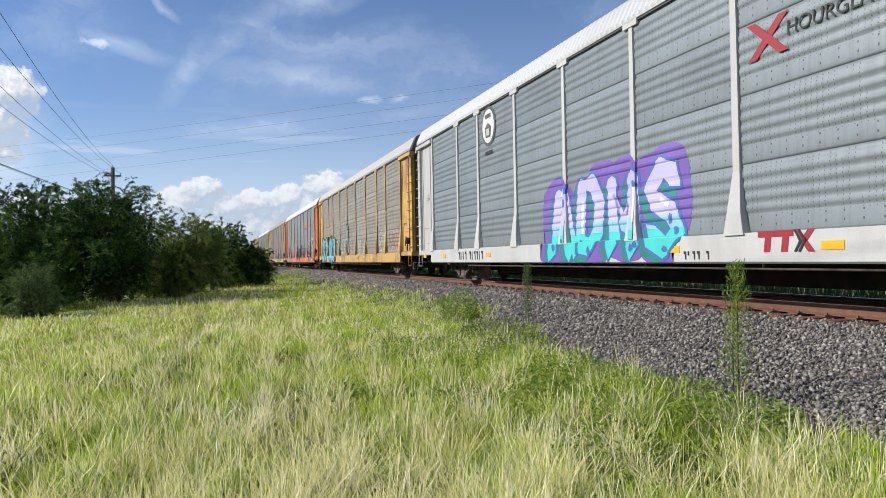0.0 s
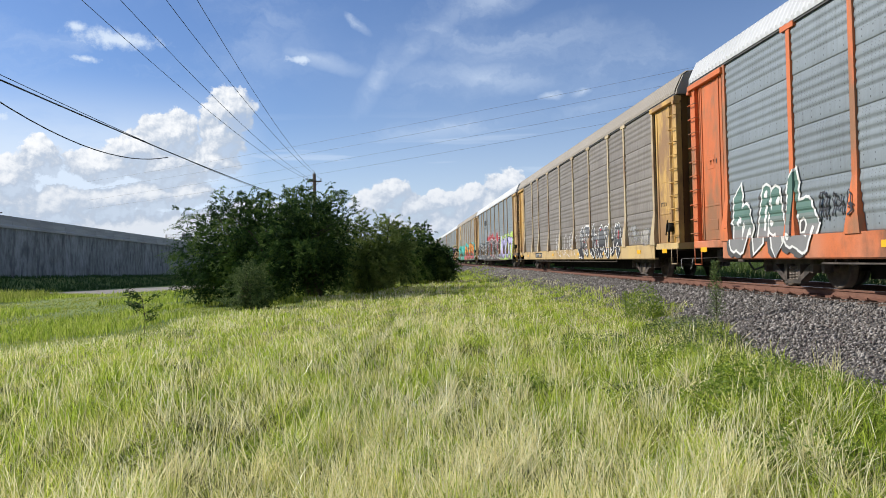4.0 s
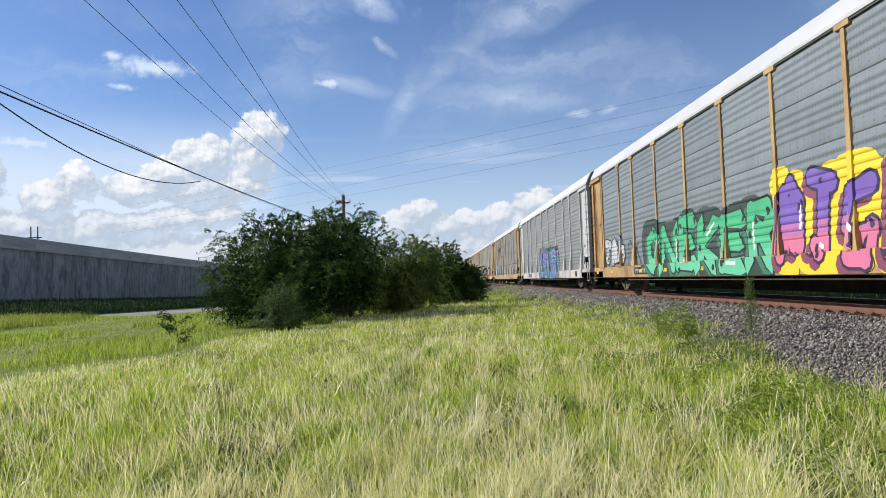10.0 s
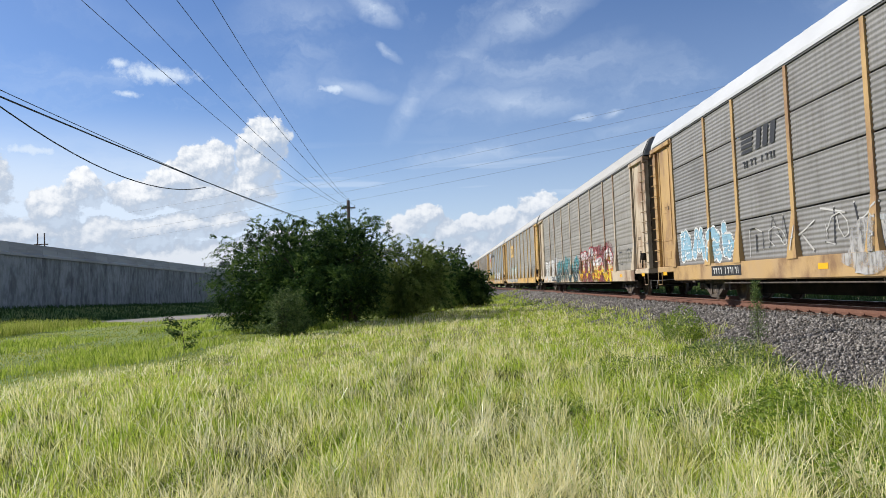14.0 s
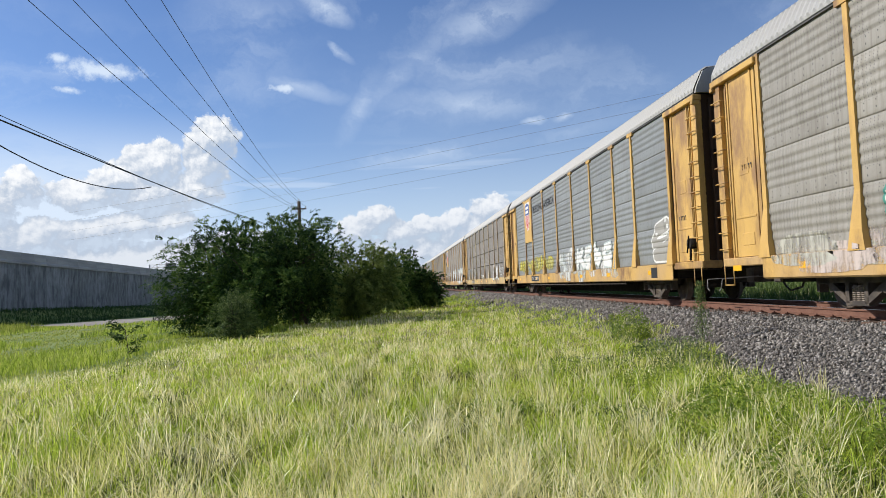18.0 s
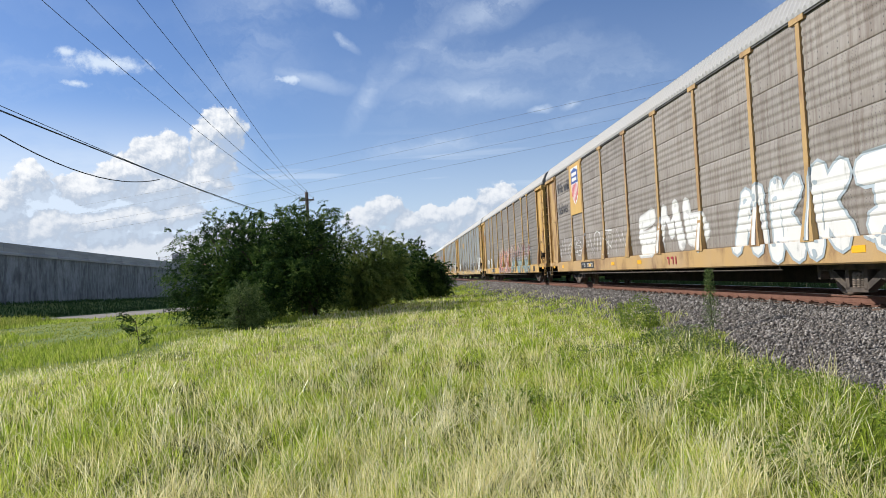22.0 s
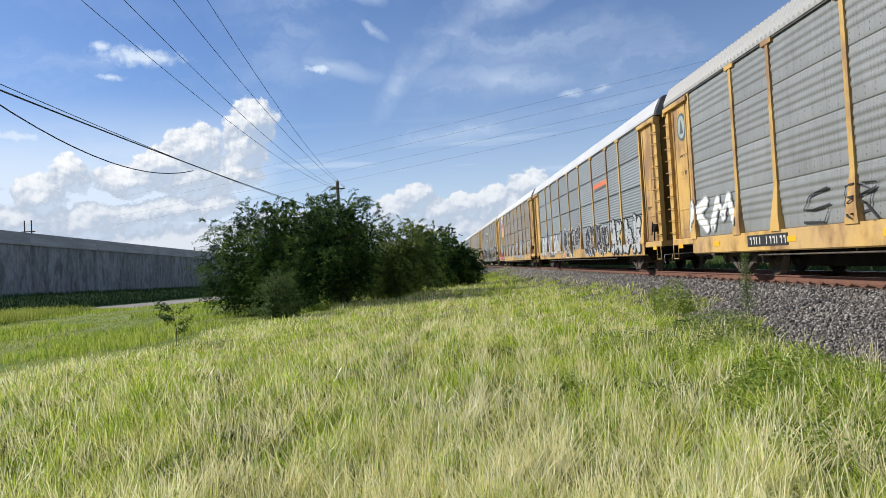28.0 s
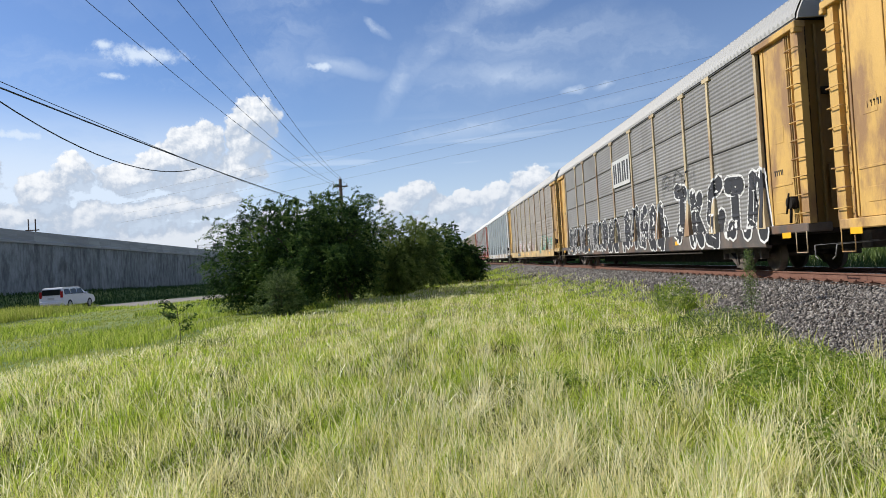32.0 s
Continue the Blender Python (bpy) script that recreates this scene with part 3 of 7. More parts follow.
def blades(name, label, where, height, width, mat, lean=0.5, seed=1, out=None, category="grass", stiff=0.0, levels=1, head=1.0):
    """A stand of grass: every blade a bent, tapering strip. where: roots (n, 2); height and width for each; out: the way each leans;
    stiff: 1 for straight stalks; levels: joints in a blade; head: how wide a stalk is near its tip."""
    rng = np.random.default_rng(seed)
    n = len(where)
    x, y = where[:, 0], where[:, 1]
    z = surface_z(x, y)
    turn = rng.uniform(0, 2 * math.pi, n) if out is None else out + rng.normal(0, 1.2, n)
    bend = np.minimum(0.06 + lean * 1.55 * rng.uniform(0, 1, n) ** 0.9, 0.97) * height
    dx, dy = np.cos(turn) * bend, np.sin(turn) * bend
    face = rng.uniform(0, 2 * math.pi, n)
    wx, wy = np.cos(face) * width / 2, np.sin(face) * width / 2
    rise = np.sqrt(np.maximum(height ** 2 - (dx ** 2 + dy ** 2) * 0.85, (0.2 * height) ** 2))
    joints = [(0.0, 0.0, 0.8)] + ([(0.16, 0.45, 1.0), (0.5, 0.80, 0.75 * head)] if levels == 2 else [(0.34, 0.62, head)])
    m = 2 * len(joints) + 1
    v = np.empty((n, m, 3))
    for k, (t, u, w) in enumerate(joints):
        t = t + (u - t) * stiff
        for j, s in ((0, -1), (1, 1)):
            v[:, 2 * k + j] = np.stack([x + dx * t + s * wx * w, y + dy * t + s * wy * w, z + rise * u - (0.02 if k == 0 else 0)], -1)
    v[:, m - 1] = np.stack([x + dx, y + dy, z + rise], -1)
    me = bpy.data.meshes.new(name)
    me.vertices.add(n * m)
    me.vertices.foreach_set("co", v.ravel())
    loops, starts = [], []
    for k in range(len(joints) - 1):
        starts.append(len(loops))
        loops += [2 * k, 2 * k + 1, 2 * k + 3, 2 * k + 2]
    starts.append(len(loops))
    loops += [m - 3, m - 2, m - 1]
    me.loops.add(n * len(loops))
    me.loops.foreach_set("vertex_index", (np.arange(n)[:, None] * m + np.array(loops)[None]).ravel())
    me.polygons.add(n * len(starts))
    me.polygons.foreach_set("loop_start", (np.arange(n)[:, None] * len(loops) + np.array(starts)[None]).ravel())
    me.update(calc_edges=True)
    me.materials.append(mat)
    return tagged(new(name, me), label, category, kind="stuff")


def tufts(centres, per, spread, seed):
    """Blades gathered in tufts: roots about each centre, and the way that each leans from it."""
    rng = np.random.default_rng(seed)
    c = np.repeat(centres, per, 0)
    d = np.hypot(c[:, 0], c[:, 1])
    off = rng.normal(0, 1, c.shape) * (spread * (0.7 + 0.05 * d))[:, None]
    return c + off, np.arctan2(off[:, 1], off[:, 0])


def scatter(count, near, far, a0, a1, seed, power=1.0):
    """Roots spread over a fan about the viewpoint, thinner far off."""
    rng = np.random.default_rng(seed)
    u = rng.uniform(0, 1, count)
    r = near * (far / near) ** (u ** power)
    a = np.radians(rng.uniform(a0, a1, count))
    return np.stack([r * np.sin(a), r * np.cos(a)], -1)


def patches(p, size, seed):
    """A smooth random value between 0 and 1 over the plan."""
    rng = np.random.default_rng(seed)
    out = np.zeros(len(p))
    for k in range(7):
        a, f = rng.uniform(0, math.pi), rng.uniform(0.6, 1.9) / size
        out += np.sin((p[:, 0] * math.cos(a) + p[:, 1] * math.sin(a)) * f * 2 * math.pi + rng.uniform(0, 6.3))
    return 0.5 + 0.5 * np.tanh(out / 2.2)


def in_field(p):
    return (p[:, 0] < field_edge(p[:, 1])) & (lawn_side(p[:, 0], p[:, 1]) < 0.3)


def stand(count, per, spread, near, far, a0, a1, seed, power=1.0):
    """Tufts of blades in the field: roots, lean, a value for each tuft."""
    rng = np.random.default_rng(seed)
    c = scatter(count, near, far, a0, a1, seed + 1, power)
    p, out = tufts(c, per, spread, seed + 2)
    comb = patches(c, 1.6, seed + 3) * 6.3 + rng.normal(0, 0.8, len(c))
    own = rng.random(len(p)) < 0.75
    out = np.where(own, out, np.repeat(comb, per))
    value = np.repeat(rng.normal(0, 1, len(c)), per)
    ok = in_field(p)
    return p[ok], out[ok], value[ok], np.hypot(p[ok, 0], p[ok, 1])


def grass():
    rng = np.random.default_rng(5)
    # a low mat darkened as shade between blades, then the field grass in loose tufts, green or straw, then long thin
    # stalks lying every way
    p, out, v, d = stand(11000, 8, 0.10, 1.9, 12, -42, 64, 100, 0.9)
    blades("low_grass", "low green grass of the field, darkened as shade between blades", p, rng.uniform(0.07, 0.19, len(p)), 0.004 + 0.0008 * d, SHADED_LOW_BLADES, 0.8, 20, out)
    p, out, v, d = stand(54000, 12, 0.085, 1.9, 60, -42, 64, 110, 0.84)
    thin = patches(p, 0.7, 8)
    keep = rng.random(len(p)) < 0.26 + 0.60 * smooth01((thin - 0.22) / 0.4) + 0.6 * smooth01((d - 5) / 6)
    p, out, v, d = p[keep], out[keep], v[keep], d[keep]
    far = smooth01((d - 7) / 9)
    h = (0.12 + 0.16 * patches(p, 2.1, 3)) * np.clip(1 + 0.28 * v, 0.45, 1.7) * rng.uniform(0.45, 1.35, len(p)) * (1 - 0.42 * far)
    w = (0.0012 + 0.00050 * d) * rng.uniform(0.6, 1.5, len(p))
    lush = patches(p, 2.0, 9) + 0.22 * v * 0.8 + 0.12 * smooth01((p[:, 0] + 1) / -4) - 0.10 * smooth01((6.5 - d) / 3) + 0.26 * smooth01((p[:, 0] - 0.8) / 2.0) > 0.50
    near = d < 7.5
    for pick, name, label, mat, q in ((~lush, "field_grass", "tall unmown field grass, green and straw-coloured", FIELD_BLADES, 1.0), (lush, "green_grass", "lush green patches in the unmown field", GREEN_BLADES, 1.25)):
        for zone, levels in ((near, 2), (~near, 1)):
            k = pick & zone
            blades(name, label, p[k], h[k], w[k] * q, mat, 0.98 if levels == 2 else 0.7, 21 + levels, out[k], "grass", 0.35, levels)
    p, out, v, d = stand(44000, 5, 0.14, 1.9, 45, -42, 64, 120, 0.95)
    fringe = smooth01((lawn_side(p[:, 0], p[:, 1]) + 1.6) / 1.0)
    k = patches(p, 1.2, 41) + 0.18 * v + 0.5 * fringe - 0.22 * smooth01((p[:, 0] - 0.5) / -4) * (1 - fringe) + 0.20 * smooth01((6.5 - d) / 3) - 0.16 * smooth01((p[:, 0] - 1.2) / 1.5) > 0.58
    p, out, d, fringe = p[k], out[k], d[k], fringe[k]
    long = rng.uniform(0.20, 0.50, len(p)) * (1 - 0.2 * fringe) * (1 - 0.4 * smooth01((d - 7) / 12))
    blades("seed_stalks", "pale dry seed stalks standing over the grass", p, long, 0.0014 + 0.00042 * d, STRAW, 0.92, 32, rng.uniform(0, 6.3, len(p)), "grass", 0.7, 2, 1.9)
    # what grows beside and behind the viewpoint
    c = scatter(9500, 1.2, 14, 64, 318, 140, 0.85)
    a, r = rng.uniform(0, 6.3, 1100), 2.1 * np.sqrt(rng.uniform(0.005, 1, 1100))
    c = np.concatenate([c, np.stack([r * np.cos(a), r * np.sin(a)], -1)])
    p, out = tufts(c, 9, 0.09, 141)
    k = in_field(p)
    p, out = p[k], out[k]
    d = np.hypot(p[:, 0], p[:, 1])
    blades("field_grass", "tall unmown field grass, green and straw-coloured", p, rng.uniform(0.12, 0.36, len(p)), 0.006 + 0.001 * d, FIELD_BLADES, 0.6, 142, out)
    q = scatter(150000, 9, 75, -50, 10, 51, 0.85)
    q = q[(lawn_side(q[:, 0], q[:, 1]) > -0.4) & (q[:, 0] > road_edge(q[:, 1]) + 0.3)]
    d = np.hypot(q[:, 0], q[:, 1])
    wild = patches(q * np.array([1.0, 0.55]), 6.0, 77)
    rough = wild > 0.70
    hq = np.where(rough, rng.uniform(0.10, 0.34, len(q)), rng.uniform(0.03, 0.07, len(q)))
    for pick, mat in ((rough, TUFT_BLADES), (~rough, LAWN_BLADES)):
        blades("lawn_grass", "short bright green lawn grass with a few taller tufts", q[pick], hq[pick], 0.005 + 0.0008 * d[pick], mat, 0.5, 52)
    v = np.stack([rng.uniform(-27.4, -23.0, 16000), rng.uniform(18, 52, 16000)], -1)
    blades("verge_grass", "tall weedy grass along the service road", v, rng.uniform(0.25, 0.85, len(v)) * (1 - 0.75 * smooth01((v[:, 1] - 45) / 6)), np.full(len(v), 0.024), LAWN_BLADES, 0.4, 56)
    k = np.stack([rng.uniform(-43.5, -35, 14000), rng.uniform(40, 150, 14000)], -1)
    blades("bank_grass", "grass on the bank, its green darkened for the wall's shade", k, rng.uniform(0.1, 0.5, len(k)), np.full(len(k), 0.06), SHADE_GRASS, 0.4, 53)
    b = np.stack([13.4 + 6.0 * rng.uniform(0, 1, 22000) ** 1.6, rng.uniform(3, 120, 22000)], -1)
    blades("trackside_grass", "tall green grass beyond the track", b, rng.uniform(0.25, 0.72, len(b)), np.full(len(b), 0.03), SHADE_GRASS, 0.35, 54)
    b = np.stack([rng.uniform(18.5, 40, 20000), rng.uniform(2, 120, 20000)], -1)
    blades("trackside_grass", "tall green grass beyond the track", b, rng.uniform(0.35, 0.95, len(b)), np.full(len(b), 0.04), TRACKSIDE, 0.35, 55)


grass()


# ---------------------------------------------------------------- the track
def track():
    y0, y1 = -40.0, 320.0
    prof = BED
    ys = np.concatenate([np.linspace(y0, 60, 101), np.linspace(65, y1, 40)])
    rng = np.random.default_rng(4)
    verts, faces = [], []
    for y in ys:
        for x, z in prof:
            verts.append((x + rng.normal(0, 0.03), float(y), z + rng.normal(0, 0.012)))
    m = len(prof)
    for j in range(len(ys) - 1):
        for k in range(m - 1):
            a = j * m + k
            faces.append((a, a + 1, a + 1 + m, a + m))
    tagged(new("track_bed", raw_mesh("track_bed", verts, faces, BALLAST_BED)), "grey crushed-stone railway bed", "track bed", kind="structure")

    # crushed stones lying on the bed
    n = 130000
    u = rng.uniform(0, 1, n)
    y = 3.0 * (75 / 3.0) ** u
    x = rng.uniform(4.2, 8.35, n)
    on_tie = (x > 7.96) & (np.abs((y + 12.0 + 0.26) % 0.52 - 0.26) < 0.15)
    keep = (x > field_edge(y) - 0.5) & ~on_tie
    x, y = x[keep], y[keep]
    n = len(x)
    z = np.interp(x, [p[0] for p in prof], [p[1] for p in prof])
    size = (0.012 + 0.019 * rng.uniform(0, 1, n) ** 1.4) * (1 + 0.036 * np.clip(y - 8, 0, 60))
    stone = np.array([[-1, 0, 0], [0.3, -1, 0], [1, 0.2, 0], [-0.2, 1, 0], [0.1, 0, -1], [-0.1, 0.1, 1]], float)
    v = (stone[None] * rng.uniform(0.55, 1.15, (n, 6, 3)) + rng.normal(0, 0.27, (n, 6, 3))) * size[:, None, None]
    for axis in (0, 1, 2):
        a = rng.uniform(0, 2 * math.pi, n)
        c, s = np.cos(a)[:, None], np.sin(a)[:, None]
        i, j = [(1, 2), (0, 2), (0, 1)][axis]
        p, q = v[:, :, i].copy(), v[:, :, j].copy()
        v[:, :, i], v[:, :, j] = c * p - s * q, s * p + c * q
    v += np.stack([x, y, z + size * rng.uniform(0.1, 1.25, n)], -1)[:, None]
    tris = np.array([(0, 1, 5), (1, 2, 5), (2, 3, 5), (3, 0, 5), (1, 0, 4), (2, 1, 4), (3, 2, 4), (0, 3, 4)])
    me = bpy.data.meshes.new("ballast")
    me.vertices.add(n * 6)
    me.vertices.foreach_set("co", v.ravel())
    me.loops.add(n * 24)
    me.loops.foreach_set("vertex_index", (np.arange(n)[:, None, None] * 6 + tris[None]).ravel())
    me.polygons.add(n * 8)
    me.polygons.foreach_set("loop_start", np.arange(n * 8) * 3)
    me.update(calc_edges=True)
    me.materials.append(STONES)
    tagged(new("ballast", me), "loose grey and brown crushed ballast stones", "ballast", kind="stuff")

    line = thing("railway_track", "rust-brown steel rails on dark wooden ties", "railway track", kind="structure")
    tie_bm = boxes((-1.32, -0.115, -0.18, 1.32, 0.115, 0.0), bevel=0.012)
    tie_me = mesh_of("tie", tie_bm, TIE_WOOD)
    plate_me = mesh_of("tie_plate", boxes((-0.19, -0.09, 0, 0.19, 0.09, 0.02), (-0.13, -0.06, 0.02, -0.10, -0.03, 0.05), (0.10, 0.03, 0.02, 0.13, 0.06, 0.05)), RAIL_STEEL)
    for k in range(250):
        y = -12 + k * 0.52
        part("tie", tie_me, None, line, at=pose(TRACK_X + rng.normal(0, 0.02), y, 0.645, 0, 0, rng.normal(0, 0.6)))
        if y < 45:
            part("tie_plate", plate_me, None, line, at=pose(TRACK_X - 0.755, y, 0.645))
    h = RAIL_Z - 0.655
    out = [(-0.076, 0), (0.076, 0), (0.076, 0.012), (0.012, 0.03), (0.009, h - 0.045), (0.037, h - 0.036), (0.037, h - 0.004), (0.030, h), (-0.030, h), (-0.037, h - 0.004), (-0.037, h - 0.036), (-0.009, h - 0.045), (-0.012, 0.03), (-0.076, 0.012)]
    for x in (TRACK_X - 0.755, TRACK_X + 0.755):
        bm = extruded(out, "y", -40, 320)
        for f in bm.faces:
            f.material_index = 1 if f.normal.z > 0.9 and f.calc_center_median().z > h - 0.01 else 0
        me = mesh_of("rail", bm, [RAIL_STEEL, RAIL_HEAD])
        part("rail", me, None, line, at=pose(x, 0, 0.655))


track()


# ---------------------------------------------------------------- the highway's wall, the service road
def wall_z(y):
    return 7.75 - 0.0172 * (y - 69)


def highway():
    lo, hi, step = 20.0, 330.0, 3.0
    wall = thing("wall_highway", "tall grey precast concrete retaining wall with a pale barrier on top", "retaining wall", kind="structure")
    rng = np.random.default_rng(8)
    # precast panels in upright strips, with stepped faces
    bm = bmesh.new()
    z0, z1 = -6.6, -1.38
    strips = 6
    for k in range(strips):
        a, b = k * step / strips, (k + 1) * step / strips - 0.003
        d = 0.10 + 0.014 * ((k * 7) % 3) / 2
        box(bm, -0.2, a, z0 - 1.2, d, b, z1)
    me = mesh_of("panel", bm, WALL_PANEL)
    cap = mesh_of("coping", extruded([(-0.25, -1.38), (0.32, -1.38), (0.32, -1.12), (0.20, -1.0), (0.12, 0.0), (-0.12, 0.0), (-0.25, -1.0)], "y", 0.0, step - 0.02), CONCRETE_TOP)
    y = lo
    while y < hi:
        z = wall_z(y + step / 2)
        tilt = math.degrees(math.atan(-0.0172))
        part("panel", me, None, wall, at=pose(WALL_X, y, z, tilt))
        part("coping", cap, None, wall, at=pose(WALL_X, y, z, tilt))
        y += step
    deck = boxes((-30, -160, -0.4, -0.3, 480, 0.0))
    part("road_deck", deck, ASPHALT, wall, at=pose(WALL_X, 0, wall_z(0) - 1.15, math.degrees(math.atan(-0.0172))))
    # service road on the lawn
    ys = np.linspace(-40, 300, 120)
    verts, faces = [], []
    for y in ys:
        near, far = float(road_edge(y)), -34.8 + 5.0 * float(smooth01((y - 60.0) / 30.0))
        for x in (far, far * 0.75 + near * 0.25, far * 0.5 + near * 0.5, far * 0.25 + near * 0.75, near):
            verts.append((x, float(y), float(ground_z(x, y)) + 0.05))
    for j in range(len(ys) - 1):
        for k in range(4):
            a = j * 5 + k
            faces.append((a, a + 1, a + 6, a + 5))
    tagged(new("road", raw_mesh("road", verts, faces, ASPHALT)), "pale worn asphalt service road", "road", kind="structure")


highway()

# ---------------------------------------------------------------- the train
# A covered car-carrier. Its own space: x from the near side inwards, y from the leading end backwards, z above the rail.
LENGTH, PITCH, WIDE = 27.7, 28.6, 3.2
POSTS = [2.0, 4.85, 6.8, 9.62, 12.44, 15.26, 18.08, 20.9, 22.85, 25.7]
SILL_LO, SILL_HI, TOP = 0.61, 1.08, 5.32
ROWS = 4
ROW_H = (TOP - SILL_HI) / ROWS
SPEED, START = 16.527, 27.71


# height above the sheet's lower edge and depth: a lapped flat foot, then four pressed ridges with steep undersides
RIDGES = [(0.0, 0.002), (0.035, 0.010), (0.10, 0.008), (0.285, 0.003)]
for _k in range(4):
    RIDGES += [(0.30 + 0.175 * _k + 0.175 * f, x) for f, x in ((0.0, 0.0), (0.20, 0.019), (0.42, 0.022), (0.75, 0.010))]
RIDGES += [(1.0, 0.0), (ROW_H, 0.0)]


def sheet_profile(style, z):
    """How far a side sheet stands out at a height above its lower edge."""
    if style == "ribbed":
        return 0.016 * (0.5 - 0.5 * math.cos(2 * math.pi * z / (ROW_H / 10)))
    return float(np.interp(z, [r[0] for r in RIDGES], [r[1] for r in RIDGES]))


def sheet_steps(style):
    return [ROW_H * k / 60 for k in range(61)] if style == "ribbed" else [r[0] for r in RIDGES]


SHEETS = {}


def sheet_mesh(style, width):
    """One pressed side sheet, with turned edges."""
    key = (style, round(width, 3))
    if key not in SHEETS:
        gap = 0.022 if style == "ribbed" else 0.0
        verts, faces = [], []
        zs = [z for z in sheet_steps(style) if z <= ROW_H - gap]
        turned = 0.06 if style == "ribbed" else 0.052
        verts += [(turned, 0, zs[0]), (turned, width, zs[0])]
        for z in zs:
            x = 0.05 - sheet_profile(style, z)
            verts += [(x, 0, z), (x, width, z)]
        verts += [(turned, 0, zs[-1]), (turned, width, zs[-1])]
        for k in range(len(zs) + 1):
            a = 2 * k
            faces.append((a + 1, a, a + 2, a + 3))
        SHEETS[key] = raw_mesh("side_sheet", verts, faces, [BLACK], True)
    return SHEETS[key]


def side_depth(style, y, z):
    """x of the painted surface at a place on the near side."""
    if z < SILL_HI:
        return -0.065
    for p in POSTS:
        if abs(y - p) < 0.08:
            return -0.004 - 0.093 * float(smooth01((2.05 - z) / 0.95))
    if y < POSTS[0] or y > POSTS[-1]:
        return 0.045
    return 0.05 - sheet_profile(style, (z - SILL_HI) % ROW_H)


def ring(points, width):
    """Quads along a line of points."""
    out = []
    n = len(points)
    sides = []
    for k in range(n):
        a, b = points[max(0, k - 1)], points[min(n - 1, k + 1)]
        dx, dz = b[0] - a[0], b[1] - a[1]
        l = math.hypot(dx, dz) or 1.0
        sides.append(((points[k][0] - dz / l * width / 2, points[k][1] + dx / l * width / 2), (points[k][0] + dz / l * width / 2, points[k][1] - dx / l * width / 2)))
    for k in range(n - 1):
        out.append([sides[k][0], sides[k + 1][0], sides[k + 1][1], sides[k][1]])
    return out


class Spray:
    """Flat shapes of paint, laid over the relief of a car's side."""

    def __init__(self, style):
        self.style, self.shapes, self.mats, self.level, self.worn = style, [], [], 0.010 if style == "ribbed" else 0.004, 0.0

    def coat(self, c):
        if not self.worn:
            return paint(c, 0.5, 0.2)
        key = ("faded", c, self.worn)
        if key not in PAINT:
            PAINT[key] = faded_material("faded_paint", c, self.worn)
        return PAINT[key]

    def index(self, colour):
        if colour not in self.mats:
            self.mats.append(colour)
        return self.mats.index(colour)

    def add(self, polys, colour):
        k = self.index(colour)
        for p in polys:
            self.shapes.append((p, k, self.level))
        self.level += 0.0014

    def link(self, name, parent, label):
        bm = bmesh.new()
        for p, k, level in self.shapes:
            f = bm.faces.new([bm.verts.new((-level, y, max(z, SILL_LO + 0.02))) for y, z in p])
            f.material_index = k
        bmesh.ops.triangulate(bm, faces=bm.faces[:])
        ys, zs = [v.co.y for v in bm.verts], [v.co.z for v in bm.verts]
        lo, hi, a, b = min(zs), max(zs), min(ys), max(ys)
        cuts = [SILL_HI - 0.004, SILL_HI + 0.001]
        for r in range(ROWS):
            cuts += [SILL_HI + r * ROW_H + z for z in sheet_steps(self.style)[::6 if self.style == "ribbed" else 1]]
        for z in cuts:
            if lo < z < hi:
                bmesh.ops.bisect_plane(bm, geom=bm.verts[:] + bm.edges[:] + bm.faces[:], plane_co=(0, 0, z), plane_no=(0, 0, 1))
        for p in POSTS:
            for q in (p - 0.085, p - 0.075, p + 0.075, p + 0.085):
                if a < q < b:
                    bmesh.ops.bisect_plane(bm, geom=bm.verts[:] + bm.edges[:] + bm.faces[:], plane_co=(0, q, 0), plane_no=(0, 1, 0))
        for v in bm.verts:
            v.co.x += side_depth(self.style, v.co.y, v.co.z)
        for f in bm.faces:
            if f.normal.x > 0:
                f.normal_flip()
        return part(name, mesh_of(name, bm, [self.coat(c) for c in self.mats]), None, parent, label)


def bubble(rng, cy, cz, w, h, points=18, wild=0.16, jag=0.0):
    """A fat, rounded, leaning letter shape."""
    lean = rng.uniform(-0.25, 0.25)
    ph = [rng.uniform(0, 6.3) for _ in range(3)]
    out = []
    for k in range(points):
        a = 2 * math.pi * k / points
        c, s = math.cos(a), math.sin(a)
        r = 1 + wild * math.sin(2 * a + ph[0]) + wild * 0.8 * math.sin(3 * a + ph[1]) + wild * 0.5 * math.sin(5 * a + ph[2]) + rng.uniform(-jag, jag)
        u = math.copysign(abs(c) ** 0.75, c) * r * w / 2
        v = math.copysign(abs(s) ** 0.75, s) * (0.85 + 0.15 * r) * h / 2
        out.append((cy + u + lean * v, cz + v))
    return out


def clip_z(poly, level, above):
    out = []
    for k in range(len(poly)):
        a, b = poly[k - 1], poly[k]
        ia, ib = (a[1] > level) == above, (b[1] > level) == above
        if ia != ib:
            t = (level - a[1]) / (b[1] - a[1])
            out.append((a[0] + (b[0] - a[0]) * t, level))
        if ib:
            out.append(b)
    return out if len(out) > 2 else None


